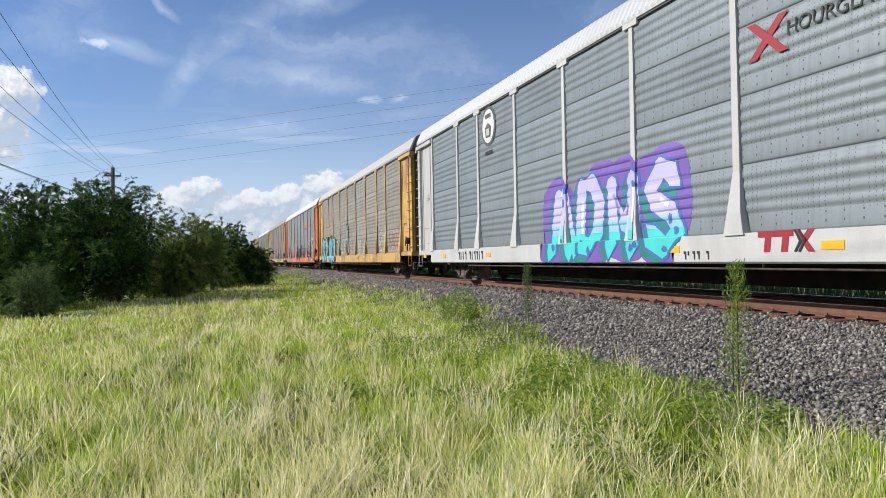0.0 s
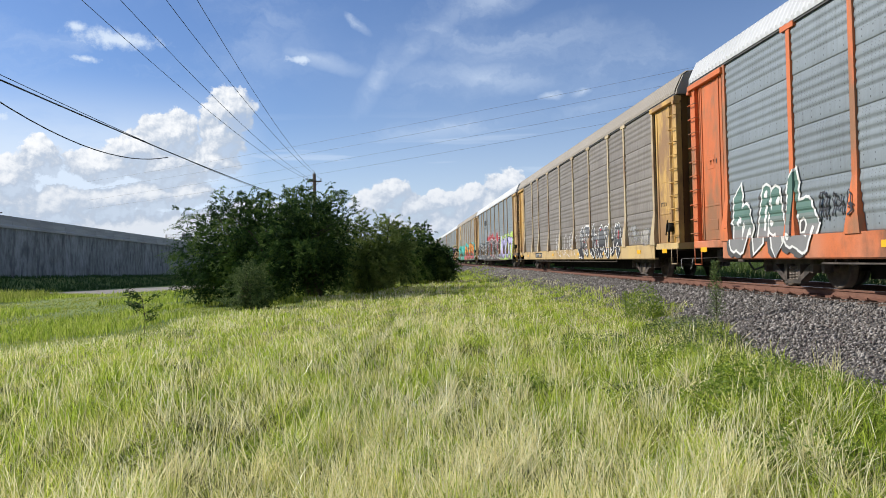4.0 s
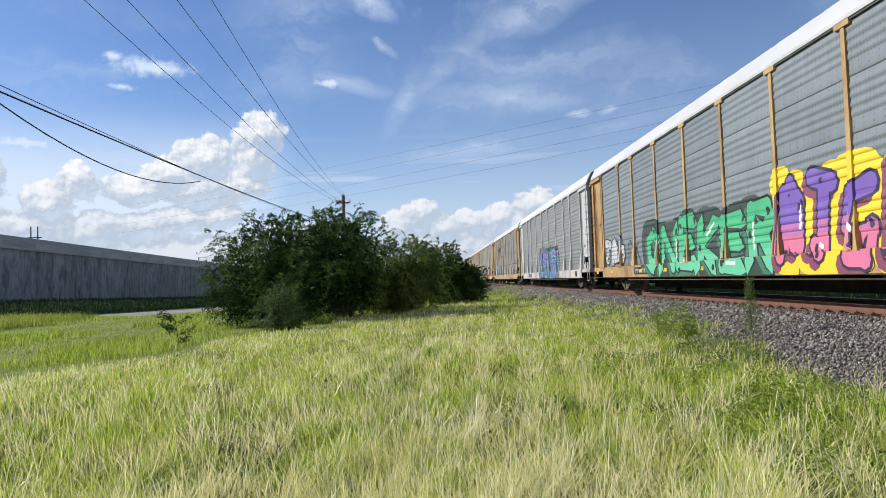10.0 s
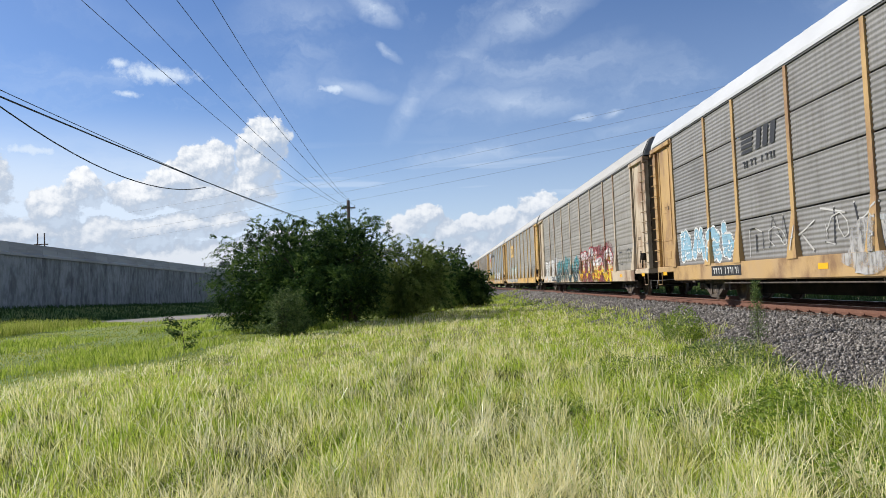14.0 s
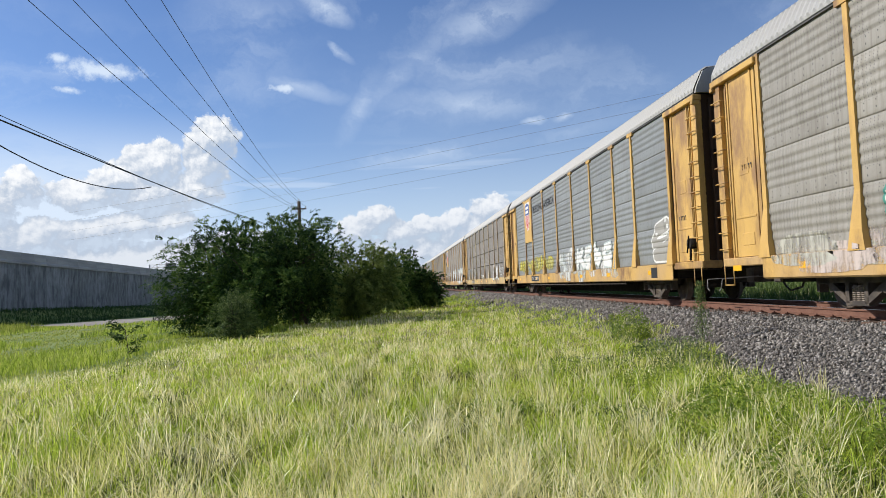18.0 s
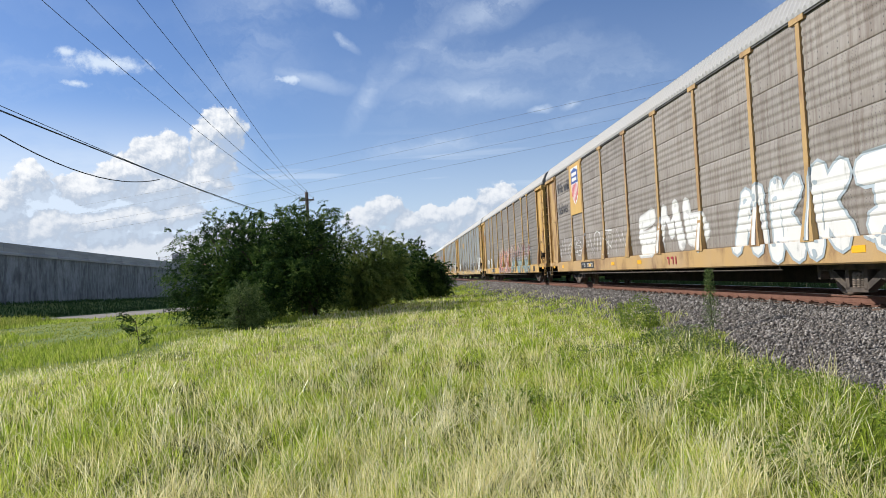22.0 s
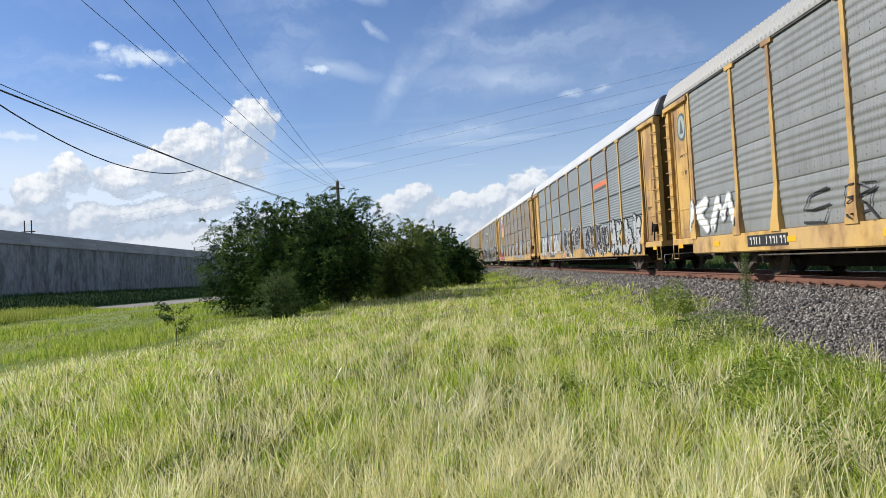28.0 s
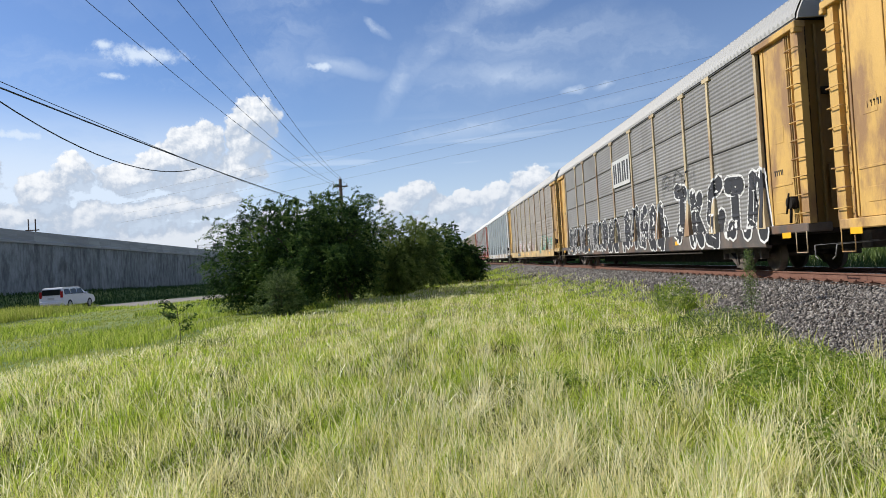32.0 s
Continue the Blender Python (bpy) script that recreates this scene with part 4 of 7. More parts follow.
# skeletons of sprayed shapes in a unit box, read from outside
STROKES = {
    "A": [[(0, 0), (0.35, 1), (0.65, 1), (1, 0)], [(0.2, 0.38), (0.8, 0.38)]],
    "B": [[(0, 0), (0, 1), (0.7, 1), (0.9, 0.78), (0.6, 0.55), (0.05, 0.55)], [(0.6, 0.55), (1, 0.28), (0.75, 0), (0, 0)]],
    "C": [[(1, 0.85), (0.6, 1), (0.1, 0.8), (0, 0.4), (0.25, 0), (1, 0.12)]],
    "D": [[(0, 0), (0, 1), (0.6, 1), (1, 0.7), (0.95, 0.25), (0.55, 0), (0, 0)]],
    "E": [[(1, 1), (0.05, 1), (0, 0), (1, 0)], [(0.05, 0.52), (0.8, 0.52)]],
    "H": [[(0, 0), (0, 1)], [(1, 0), (1, 1)], [(0, 0.5), (1, 0.5)]],
    "I": [[(0.5, 0), (0.5, 1)]],
    "K": [[(0, 0), (0, 1)], [(0.95, 1), (0.1, 0.48), (1, 0)]],
    "M": [[(0, 0), (0.05, 1), (0.5, 0.35), (0.95, 1), (1, 0)]],
    "N": [[(0, 0), (0.02, 1), (0.98, 0), (1, 1)]],
    "O": [[(0.5, 0), (0.1, 0.2), (0.05, 0.75), (0.5, 1), (0.95, 0.75), (0.9, 0.2), (0.5, 0)]],
    "P": [[(0, 0), (0, 1), (0.75, 1), (1, 0.75), (0.75, 0.48), (0.05, 0.45)]],
    "R": [[(0, 0), (0, 1), (0.75, 1), (0.95, 0.76), (0.65, 0.5), (0.05, 0.5)], [(0.45, 0.5), (1, 0)]],
    "S": [[(0.95, 0.88), (0.5, 1), (0.08, 0.78), (0.25, 0.55), (0.8, 0.45), (0.95, 0.2), (0.5, 0), (0, 0.1)]],
    "T": [[(0, 1), (1, 1)], [(0.5, 1), (0.5, 0)]],
    "U": [[(0, 1), (0.05, 0.25), (0.5, 0), (0.95, 0.25), (1, 1)]],
    "W": [[(0, 1), (0.2, 0), (0.5, 0.7), (0.8, 0), (1, 1)]],
    "Z": [[(0, 1), (1, 0.95), (0.05, 0.05), (1, 0)]],
}
LOOSE = [
    [[(0, 0), (0.1, 0.9), (0.5, 1), (0.9, 0.8), (0.85, 0.1)], [(0.45, 0.75), (0.5, 0.15)]],
    [[(0.9, 1), (0.2, 0.85), (0.05, 0.45), (0.4, 0.3), (0.95, 0.4), (0.8, 0.0), (0.1, 0.02)]],
    [[(0.1, 1), (0.15, 0.1), (0.6, 0), (0.9, 0.3), (0.7, 0.6), (0.2, 0.55)]],
    [[(0, 0.1), (0.3, 1), (0.55, 0.4), (0.8, 1), (1, 0.05)]],
    [[(0.5, 0), (0.05, 0.3), (0.1, 0.8), (0.55, 1), (0.95, 0.7), (0.9, 0.2), (0.5, 0)], [(0.6, 0.35), (1.05, -0.05)]],
    [[(0.1, 0), (0.12, 1)], [(0.12, 0.5), (0.85, 0.95)], [(0.3, 0.6), (0.95, 0.02)]],
    [[(0, 0.95), (0.95, 0.9)], [(0.5, 0.9), (0.45, 0.05), (0.1, 0.12)]],
]


def fat(line, width, sharp):
    """Polygons that fill a thick line: a quad for each stretch, round joints, or pointed ends."""
    out = ring(line, width)
    for k, (y, z) in enumerate(line):
        end = k in (0, len(line) - 1)
        if sharp and end:
            q = line[1] if k == 0 else line[-2]
            dy, dz = y - q[0], z - q[1]
            l = math.hypot(dy, dz) or 1.0
            dy, dz = dy / l, dz / l
            out.append([(y - dz * width * 0.55, z + dy * width * 0.55), (y + dy * width * 0.75 - dz * width * 0.3, z + dz * width * 0.75 + dy * width * 0.3), (y + dz * width * 0.55, z - dy * width * 0.55)])
        else:
            r = width * (0.5 if end or not sharp else 0.48)
            out.append([(y + r * math.cos(a * math.pi / 4), z + r * math.sin(a * math.pi / 4)) for a in range(8)])
    return out


def sprayed_letter(rng, strokes, cy, z0, w, h, wild):
    """A skeleton set on the car's side: leaning, stretched, never twice the same."""
    lean, tall, drop = rng.uniform(-0.16, 0.16), rng.uniform(0.9, 1.08), rng.uniform(-0.05, 0.07) * h
    swell = rng.uniform(0.92, 1.1)
    return [[(cy + (0.5 - u + rng.uniform(-wild, wild)) * w * swell + lean * (v - 0.5) * w, z0 + drop + (v + rng.uniform(-wild, wild)) * h * tall) for u, v in line] for line in strokes]


def squiggle(rng, cy, cz, w, h, points=16):
    a1, a2, f1, f2 = rng.uniform(0, 6.3), rng.uniform(0, 6.3), rng.uniform(0.7, 1.6), rng.uniform(1.0, 2.2)
    f3, a3 = rng.uniform(1.6, 3.2), rng.uniform(0, 6.3)
    return [(cy + w * (0.5 * math.sin(a1 + f1 * 5 * k / points) + 0.16 * math.sin(a3 + f3 * 6.3 * k / points)), cz + h * (0.38 * math.sin(a2 + f2 * 5 * k / points) + 0.14 * math.cos(a3 + f3 * 6.3 * k / points))) for k in range(points + 1)]


def graffiti(car, style, kind, d0, d1, z0, z1, colours, seed, letters=0):
    """kind: piece (filled, outlined letters on a cloud of colour), throw (outlined bubbles), tag (thin strokes), blob (plain patches)."""
    rng = random.Random(seed)
    spray = Spray(style)
    spray.level += 0.007 * (seed % 1000)
    h = z1 - z0
    n = len(letters) if isinstance(letters, str) else letters or max(2, round((d1 - d0) / (0.62 * h)))
    w = (d1 - d0) / n
    centres = [(d0 + (k + 0.5) * w, z0 + h * (0.5 + rng.uniform(-0.05, 0.05))) for k in range(n)]
    if kind == "blob":
        spray.worn = 0.44
        for k, (cy, cz) in enumerate(centres):
            for j in range(2):
                spray.add([bubble(rng, cy + rng.uniform(-0.3, 0.3) * w, cz + rng.uniform(-0.15, 0.15) * h, w * rng.uniform(0.7, 1.2), h * rng.uniform(0.55, 0.95), 34, 0.16, 0.16)], colours[(k + j) % len(colours)])
                spray.level -= 0.0010
        return spray.link("graffiti", car, "faded patches of sprayed paint")
    if kind == "tag":
        for cy, cz in centres:
            for line in sprayed_letter(rng, LOOSE[rng.randrange(len(LOOSE))], cy, z0 + 0.1 * h, w * 0.72, h * rng.uniform(0.5, 0.8), 0.10):
                for poly in fat(line, rng.uniform(0.035, 0.055), False):
                    spray.add([poly], colours[rng.randrange(len(colours))])
                    spray.level -= 0.0013
            if rng.random() < 0.5:
                spray.add(ring(squiggle(rng, cy, cz, w * 0.7, h * 0.5, 10), 0.03), colours[0])
        return spray.link("graffiti", car, "thin sprayed scrawl")
    spray.worn = 0.28 if kind == "throw" else 0.12
    rim = 0.035 + 0.016 * h
    if kind == "old":
        # a faded piece: the sheet shows through
        kind, spray.worn, rim = "piece", 0.43, 0.7 * rim
    if kind == "piece":
        top, bottom, edge, halo, spark = colours
        if halo:
            for cy, cz in centres:
                for q in range(3):
                    spray.add([bubble(rng, cy + rng.uniform(-0.35, 0.35) * w, cz + rng.uniform(-0.05, 0.08) * h, w * rng.uniform(0.9, 1.2), h * rng.uniform(0.95, 1.14), 32, 0.14, 0.08)], halo)
                    spray.level -= 0.0012
    else:
        top, bottom, edge, halo, spark = colours[0], colours[0], colours[1], None, colours[1]
    spray.level += 0.002
    sharp = kind == "piece" and seed % 3 != 1
    body = min(w, 0.8 * h) * (0.32 if kind == "piece" else 0.35)
    inset = body / 2 + rim
    text = letters if isinstance(letters, str) else None
    shapes = []
    for k, (cy, cz) in enumerate(centres):
        bones = STROKES[text[n - 1 - k]] if text else LOOSE[rng.randrange(len(LOOSE))]
        shapes.append(sprayed_letter(rng, bones, cy, z0 + inset, w * 1.06 - 2 * inset if w * 1.06 > 2.6 * inset else 0.5 * w, h - 2 * inset, 0.03 if text else 0.06))

    def coat(width, colour, shift=(0.0, 0.0), parts=(None,)):
        for g in shapes:
            for line in g:
                for poly in fat([(y + shift[0], z + shift[1]) for y, z in line], width, sharp):
                    for cut in parts:
                        piece = poly
                        for rule in cut or ():
                            piece = piece and clip_z(piece, *rule)
                        if piece:
                            spray.add([piece], colour)
                            spray.level -= 0.00137
        spray.level += 0.0016

    if kind == "piece":
        # the thickness drawn behind the shapes, then rim, lower and upper colour
        coat(body + 1.4 * rim, tuple(0.35 * c for c in bottom), (rng.choice((-1, 1)) * 0.08 * h, -0.07 * h))
    coat(body + 2 * rim, edge)
    level = z0 + h * rng.uniform(0.38, 0.5)
    coat(body, bottom, (0.0, 0.0), (((level, False),),))
    coat(body, top, (0.0, 0.0), (((level, True),),))
    if kind == "piece":
        # a paler band where the colours meet, short shines, a few chips of the rim's colour
        mixed = tuple(0.5 * (a + b) for a, b in zip(top, bottom))
        coat(body * 0.98, mixed, (0.0, 0.0), (((level - 0.07 * h, True), (level + 0.06 * h, False)),))
    for g in shapes:
        line = max(g, key=len)
        k = rng.randrange(len(line) - 1)
        (y0, zz), (y1, z9) = line[k], line[k + 1]
        spray.add(ring([(y0 + (y1 - y0) * q - 0.22 * body, zz + (z9 - zz) * q + 0.16 * body) for q in (0.15, 0.4, 0.7)], 0.05 * h if kind == "piece" else 0.03), spark)
        spray.level -= 0.0013
        for q in range(3):
            y2, z2 = rng.choice(line)
            spray.add([bubble(rng, y2 + rng.uniform(-0.3, 0.3) * body, z2 + rng.uniform(-0.4, 0.4) * body, 0.10 * w, rng.uniform(0.05, 0.12) * h, 9, 0.3)], edge)
            spray.level -= 0.0013
    return spray.link("graffiti", car, "sprayed graffiti of fat outlined shapes")


# ---- running gear
def wheelset_mesh():
    bm = bmesh.new()
    tube(bm, (-0.95, 0, 0), (0.95, 0, 0), 0.075, seg=12)
    prof = [(0.0, 0.10), (0.03, 0.11), (0.045, 0.30), (0.02, 0.345), (-0.015, 0.40), (-0.02, 0.45), (0.012, 0.45), (0.03, 0.42), (0.115, 0.415), (0.125, 0.40), (0.12, 0.345), (0.075, 0.31), (0.085, 0.12), (0.13, 0.11), (0.13, 0.08)]
    for side in (-1, 1):
        rings = []
        for x, r in prof:
            rings.append([bm.verts.new((side * (0.70 + x), r * math.cos(2 * math.pi * k / 28), r * math.sin(2 * math.pi * k / 28))) for k in range(28)])
        for a, b in zip(rings, rings[1:]):
            for k in range(28):
                f = bm.faces.new((a[k], a[(k + 1) % 28], b[(k + 1) % 28], b[k]))
                f.smooth = True
        tube(bm, (side * 0.95, 0, 0), (side * 1.09, 0, 0), 0.085, seg=12)
        for k in range(3):
            a = 2 * math.pi * k / 3
            tube(bm, (side * 1.085, 0.05 * math.cos(a), 0.05 * math.sin(a)), (side * 1.11, 0.05 * math.cos(a), 0.05 * math.sin(a)), 0.016, seg=6)
    bmesh.ops.recalc_face_normals(bm, faces=bm.faces)
    return mesh_of("wheelset", bm, WHEEL_STEEL)


def side_frame_mesh():
    """A cast side frame with its two windows."""
    bm = bmesh.new()
    x0, x1 = -1.25, -1.07
    box(bm, x0, -1.10, 0.50, x1, 1.10, 0.60)
    for s in (-1, 1):
        for poly in ([(s * 1.14, 0.34), (s * 1.14, 0.60), (s * 0.70, 0.62), (s * 0.66, 0.34), (s * 0.74, 0.32), (s * 0.78, 0.48), (s * 1.02, 0.48), (s * 1.06, 0.32)],
                     [(s * 0.72, 0.52), (s * 0.66, 0.36), (s * 0.26, 0.12), (s * 0.26, 0.24), (s * 0.58, 0.46)],
                     [(s * 0.30, 0.14), (s * 0.30, 0.56), (s * 0.20, 0.56), (s * 0.20, 0.14)]):
            a = [bm.verts.new((x0, y, z)) for y, z in poly]
            b = [bm.verts.new((x1, y, z)) for y, z in poly]
            for k in range(len(poly)):
                bm.faces.new((a[k], a[(k + 1) % len(poly)], b[(k + 1) % len(poly)], b[k]))
            bm.faces.new(a[::-1])
            bm.faces.new(b)
    box(bm, x0, -0.30, 0.10, x1, 0.30, 0.18)
    bmesh.ops.recalc_face_normals(bm, faces=bm.faces)
    return mesh_of("side_frame", bm, TRUCK_STEEL)


def spring_mesh():
    bm = bmesh.new()
    for dy in (-0.12, 0.0, 0.12):
        for k in range(8):
            a, b = 0.18 + 0.033 * k, 0.18 + 0.033 * k + 0.02
            tube(bm, (-1.18, dy, a), (-1.18, dy, b), 0.056, seg=10)
        tube(bm, (-1.18, dy, 0.17), (-1.18, dy, 0.46), 0.034, seg=8)
    return mesh_of("springs", bm, SPRING)


WHEELSET, SIDE_FRAME, SPRINGS = wheelset_mesh(), side_frame_mesh(), spring_mesh()
BOLSTER = mesh_of("bolster", boxes((-1.08, -0.18, 0.40, 1.08, 0.18, 0.66), (-0.25, -0.25, 0.64, 0.25, 0.25, 0.74), bevel=0.02), TRUCK_STEEL)
WHEELS = []


def running_gear(car, y, number):
    truck = part("truck", BOLSTER, None, car, "rusty four-wheel truck", pose(WIDE / 2, y, 0))
    for turn in (0, 180):
        part("side_frame", SIDE_FRAME, None, truck, at=pose(0, 0, 0, 0, 0, turn))
        part("springs", SPRINGS, None, truck, at=pose(0, 0, 0, 0, 0, turn))
    for dy in (-0.89, 0.89):
        WHEELS.append((part("wheelset", WHEELSET, None, truck, at=pose(0, dy, 0.415)), dy, number, y))


# ---- shared pieces of the body
def roof_mesh(step, amp):
    prof = [(-0.02, 5.33), (-0.02, 5.40), (0.05, 5.56), (0.20, 5.86), (0.36, 5.96), (0.95, 6.01), (1.6, 6.03)]
    prof = prof + [(WIDE - x, z) for x, z in prof[-2::-1]]
    n = 2 * int(LENGTH / step / 2) + 1
    verts, faces, m = [], [], len(prof)
    for j in range(n + 1):
        y = 0.05 + (LENGTH - 0.1) * j / n
        for i, (x, z) in enumerate(prof):
            k = amp if j % 4 in (1, 2) and 1 <= i < m - 1 else 0.0
            verts.append((x + (0.6 * k if x > 1.6 else -0.6 * k), y, z + 0.8 * k))
    for j in range(n):
        for i in range(m - 1):
            a = j * m + i
            faces.append((a, a + m, a + m + 1, a + 1))
    return raw_mesh("roof", verts, faces, [WHITE])


ROOF_RIB, ROOF_SMOOTH = roof_mesh(0.05, 0.034), roof_mesh(0.25, 0.008)
ROOF_END = mesh_of("roof_end", extruded([(0.0, 5.30), (0.02, 5.42), (0.22, 5.85), (0.38, 5.94), (1.6, 6.01), (WIDE - 0.38, 5.94), (WIDE - 0.22, 5.85), (WIDE - 0.02, 5.42), (WIDE, 5.30)], "y", -0.03, 0.05), BLACK)


def post_mesh(tee):
    bm = bmesh.new()
    rings = []
    for z, w, x in ((SILL_HI - 0.03, 0.44, -0.095), (1.40, 0.30, -0.075), (2.05, 0.15, -0.004), (TOP - 0.02, 0.125, -0.002)):
        rings.append([bm.verts.new(p) for p in ((x, -w / 2, z), (x, w / 2, z), (0.07, w / 2, z), (0.07, -w / 2, z))])
    for a, b in zip(rings, rings[1:]):
        for k in range(4):
            bm.faces.new((a[k], a[(k + 1) % 4], b[(k + 1) % 4], b[k]))
    bm.faces.new(rings[0])
    bm.faces.new(rings[-1])
    if tee:
        box(bm, -0.02, -0.24, TOP - 0.10, 0.06, 0.24, TOP + 0.02)
    bmesh.ops.recalc_face_normals(bm, faces=bm.faces)
    return mesh_of("post", bm, BLACK)


POST = {True: post_mesh(True), False: post_mesh(False)}
SILL = mesh_of("side_sill", extruded([(-0.03, SILL_LO), (-0.065, SILL_LO + 0.03), (-0.065, SILL_HI), (0.10, SILL_HI), (0.10, SILL_HI - 0.05), (-0.04, SILL_HI - 0.05), (-0.04, SILL_LO + 0.05), (0.06, SILL_LO + 0.05), (0.06, SILL_LO)], "y", POSTS[0] - 0.12, POSTS[-1] + 0.12), BLACK)
CORNER = mesh_of("corner_post", boxes((-0.02, -0.08, SILL_HI - 0.03, 0.16, 0.08, TOP), bevel=0.01), BLACK)
# added dark sheet behind the end panel, standing for the shadow slots beside it
SLOT_SHADE = mesh_of("panel_back", boxes((0.145, 0.05, 1.1, 0.17, 1.98, 5.15)), GREASE_AND_SHADE)
END_PANEL = mesh_of("end_panel", boxes((0.045, 0.60, 1.10, 0.14, 1.80, 5.20), (0.037, 0.95, 2.9, 0.05, 1.35, 3.25), (0.020, 0.62, 1.12, 0.046, 0.68, 5.10), (0.020, 1.62, 1.12, 0.046, 1.68, 5.10), (0.030, 0.72, 1.95, 0.046, 1.58, 2.0), (0.034, 0.95, 1.35, 0.05, 1.45, 1.62), bevel=0.006), BLACK)
LADDER_BOARD = mesh_of("ladder_board", extruded([(0.0, 0.05), (0.0, 0.33), (0.10, 0.33), (0.10, 0.50), (0.045, 0.50), (0.045, 0.53), (0.16, 0.53), (0.16, 0.05)], "z", 1.08, 5.12), BLACK)
RUNG = mesh_of("rung", sweep([(0.03, 0.06, 0), (-0.075, 0.06, 0), (-0.085, 0.08, 0), (-0.085, 0.46, 0), (-0.075, 0.48, 0), (0.03, 0.48, 0)], [0.013] * 6, 5), BLACK)
HEADER = mesh_of("header_beam", boxes((-0.07, 0.02, 5.12, 0.16, 1.98, 5.26), (-0.09, 0.02, 5.02, 0.1, 0.14, 5.12), bevel=0.012), BLACK)
DOOR = mesh_of("end_door", extruded([(0.17, 0.16), (0.9, 0.30), (1.585, 0.36), (1.585, 0.44), (0.9, 0.38), (0.17, 0.24)], "z", 0.95, 5.30), BLACK)
DOOR_RIB = mesh_of("door_rib", boxes((-0.03, -0.05, 1.05, 0.03, 0.04, 5.2), bevel=0.008), BLACK)
DOOR_PLATE = mesh_of("door_plate", boxes((0.55, 0.17, 1.35, 1.15, 0.23, 2.3), bevel=0.012), BLACK)
DOOR_SLOT = mesh_of("door_slot", boxes((0.45, 0.17, 3.75, 0.95, 0.24, 3.9), bevel=0.01), GREASE_AND_SHADE)
DECK = mesh_of("deck", boxes((0.10, 0.15, 0.86, WIDE - 0.10, LENGTH - 0.15, 0.96)), GREASE_AND_SHADE)
CENTRE = mesh_of("centre_sill", boxes((1.25, 0.2, 0.50, 1.95, LENGTH - 0.2, 0.86), (1.2, 5.4, 0.20, 2.0, LENGTH - 5.4, 0.50), *[(0.12, y, 0.66, WIDE - 0.12, y + 0.12, 0.86) for y in (2.0, 6.4, 9.2, 12.0, 13.8, 15.6, 18.4, 21.2, 25.6)]), GREASE_AND_SHADE)
PIPE = mesh_of("brake_pipe", tubes([((0, 0, 0), (0, 16.0, 0), 0.020)]), TRUCK_STEEL)
HANGER = mesh_of("pipe_hanger", tubes([((0, 0, 0), (0, 0, 0.32), 0.014)]), TRUCK_STEEL)
AIR_TANK = mesh_of("air_tank", tubes([((0.55, 12.2, 0.60), (0.55, 13.3, 0.60), 0.15)], 12), GREASE_AND_SHADE)
BRAKE_CYLINDER = mesh_of("brake_cylinder", tubes([((0.5, 15.0, 0.62), (0.5, 15.45, 0.62), 0.10)], 12), GREASE_AND_SHADE)
COUPLER = mesh_of("coupler", boxes((1.52, -0.16, 0.60, 1.68, 0.9, 0.80), (1.44, -0.44, 0.55, 1.76, -0.12, 0.86), (1.2, 0.02, 0.5, 2.0, 0.35, 0.92), bevel=0.03), TRUCK_STEEL)
HOSE = mesh_of("air_hose", tubes([((1.95, 0.1, 0.62), (1.98, -0.12, 0.36), 0.025), ((1.98, -0.12, 0.36), (1.9, -0.42, 0.28), 0.025)], 8), BLACK)
STEP = mesh_of("stirrup_step", tubes([((-0.03, 0.16, 0.92), (-0.03, 0.16, 0.48), 0.013), ((-0.03, 0.16, 0.48), (-0.03, 0.58, 0.48), 0.015), ((-0.03, 0.58, 0.48), (-0.03, 0.58, 0.92), 0.013)]), BLACK)
LEVER = mesh_of("uncoupling_lever", tubes([((0.0, -0.06, 0.62), (1.3, -0.10, 0.66), 0.008), ((0.0, -0.06, 0.62), (-0.02, -0.1, 0.40), 0.011), ((-0.02, -0.1, 0.40), (-0.02, -0.2, 0.34), 0.011)]), paint((0.22, 0.21, 0.20)))
CORNER_BLOCK = mesh_of("end_bolster", boxes((-0.03, 0.10, 0.90, 0.5, 1.85, 1.09), bevel=0.02), BLACK)
FAR_WALL = mesh_of("far_sheet", boxes((0.0, 0.0, SILL_HI, 0.03, 1.0, TOP)), BLACK)
REFLECTOR = mesh_of("reflector", boxes((-0.073, 0, 0.80, -0.064, 0.36, 0.92)), REFLECT)
WINCH = mesh_of("hand_winch", tubes([((-0.10, 0.66, 1.55), (0.12, 0.66, 1.55), 0.14), ((-0.05, 0.66, 1.5), (-0.05, 0.72, 1.12), 0.03), ((-0.12, 0.60, 1.75), (-0.12, 0.74, 1.32), 0.02)], 10), GREASE_AND_SHADE)
FLIP = Matrix.Translation((WIDE, LENGTH, 0)) @ pose(0, 0, 0, 0, 0, 180)


CHALKED = paint((0.52, 0.52, 0.50), 0.6, 0.3)


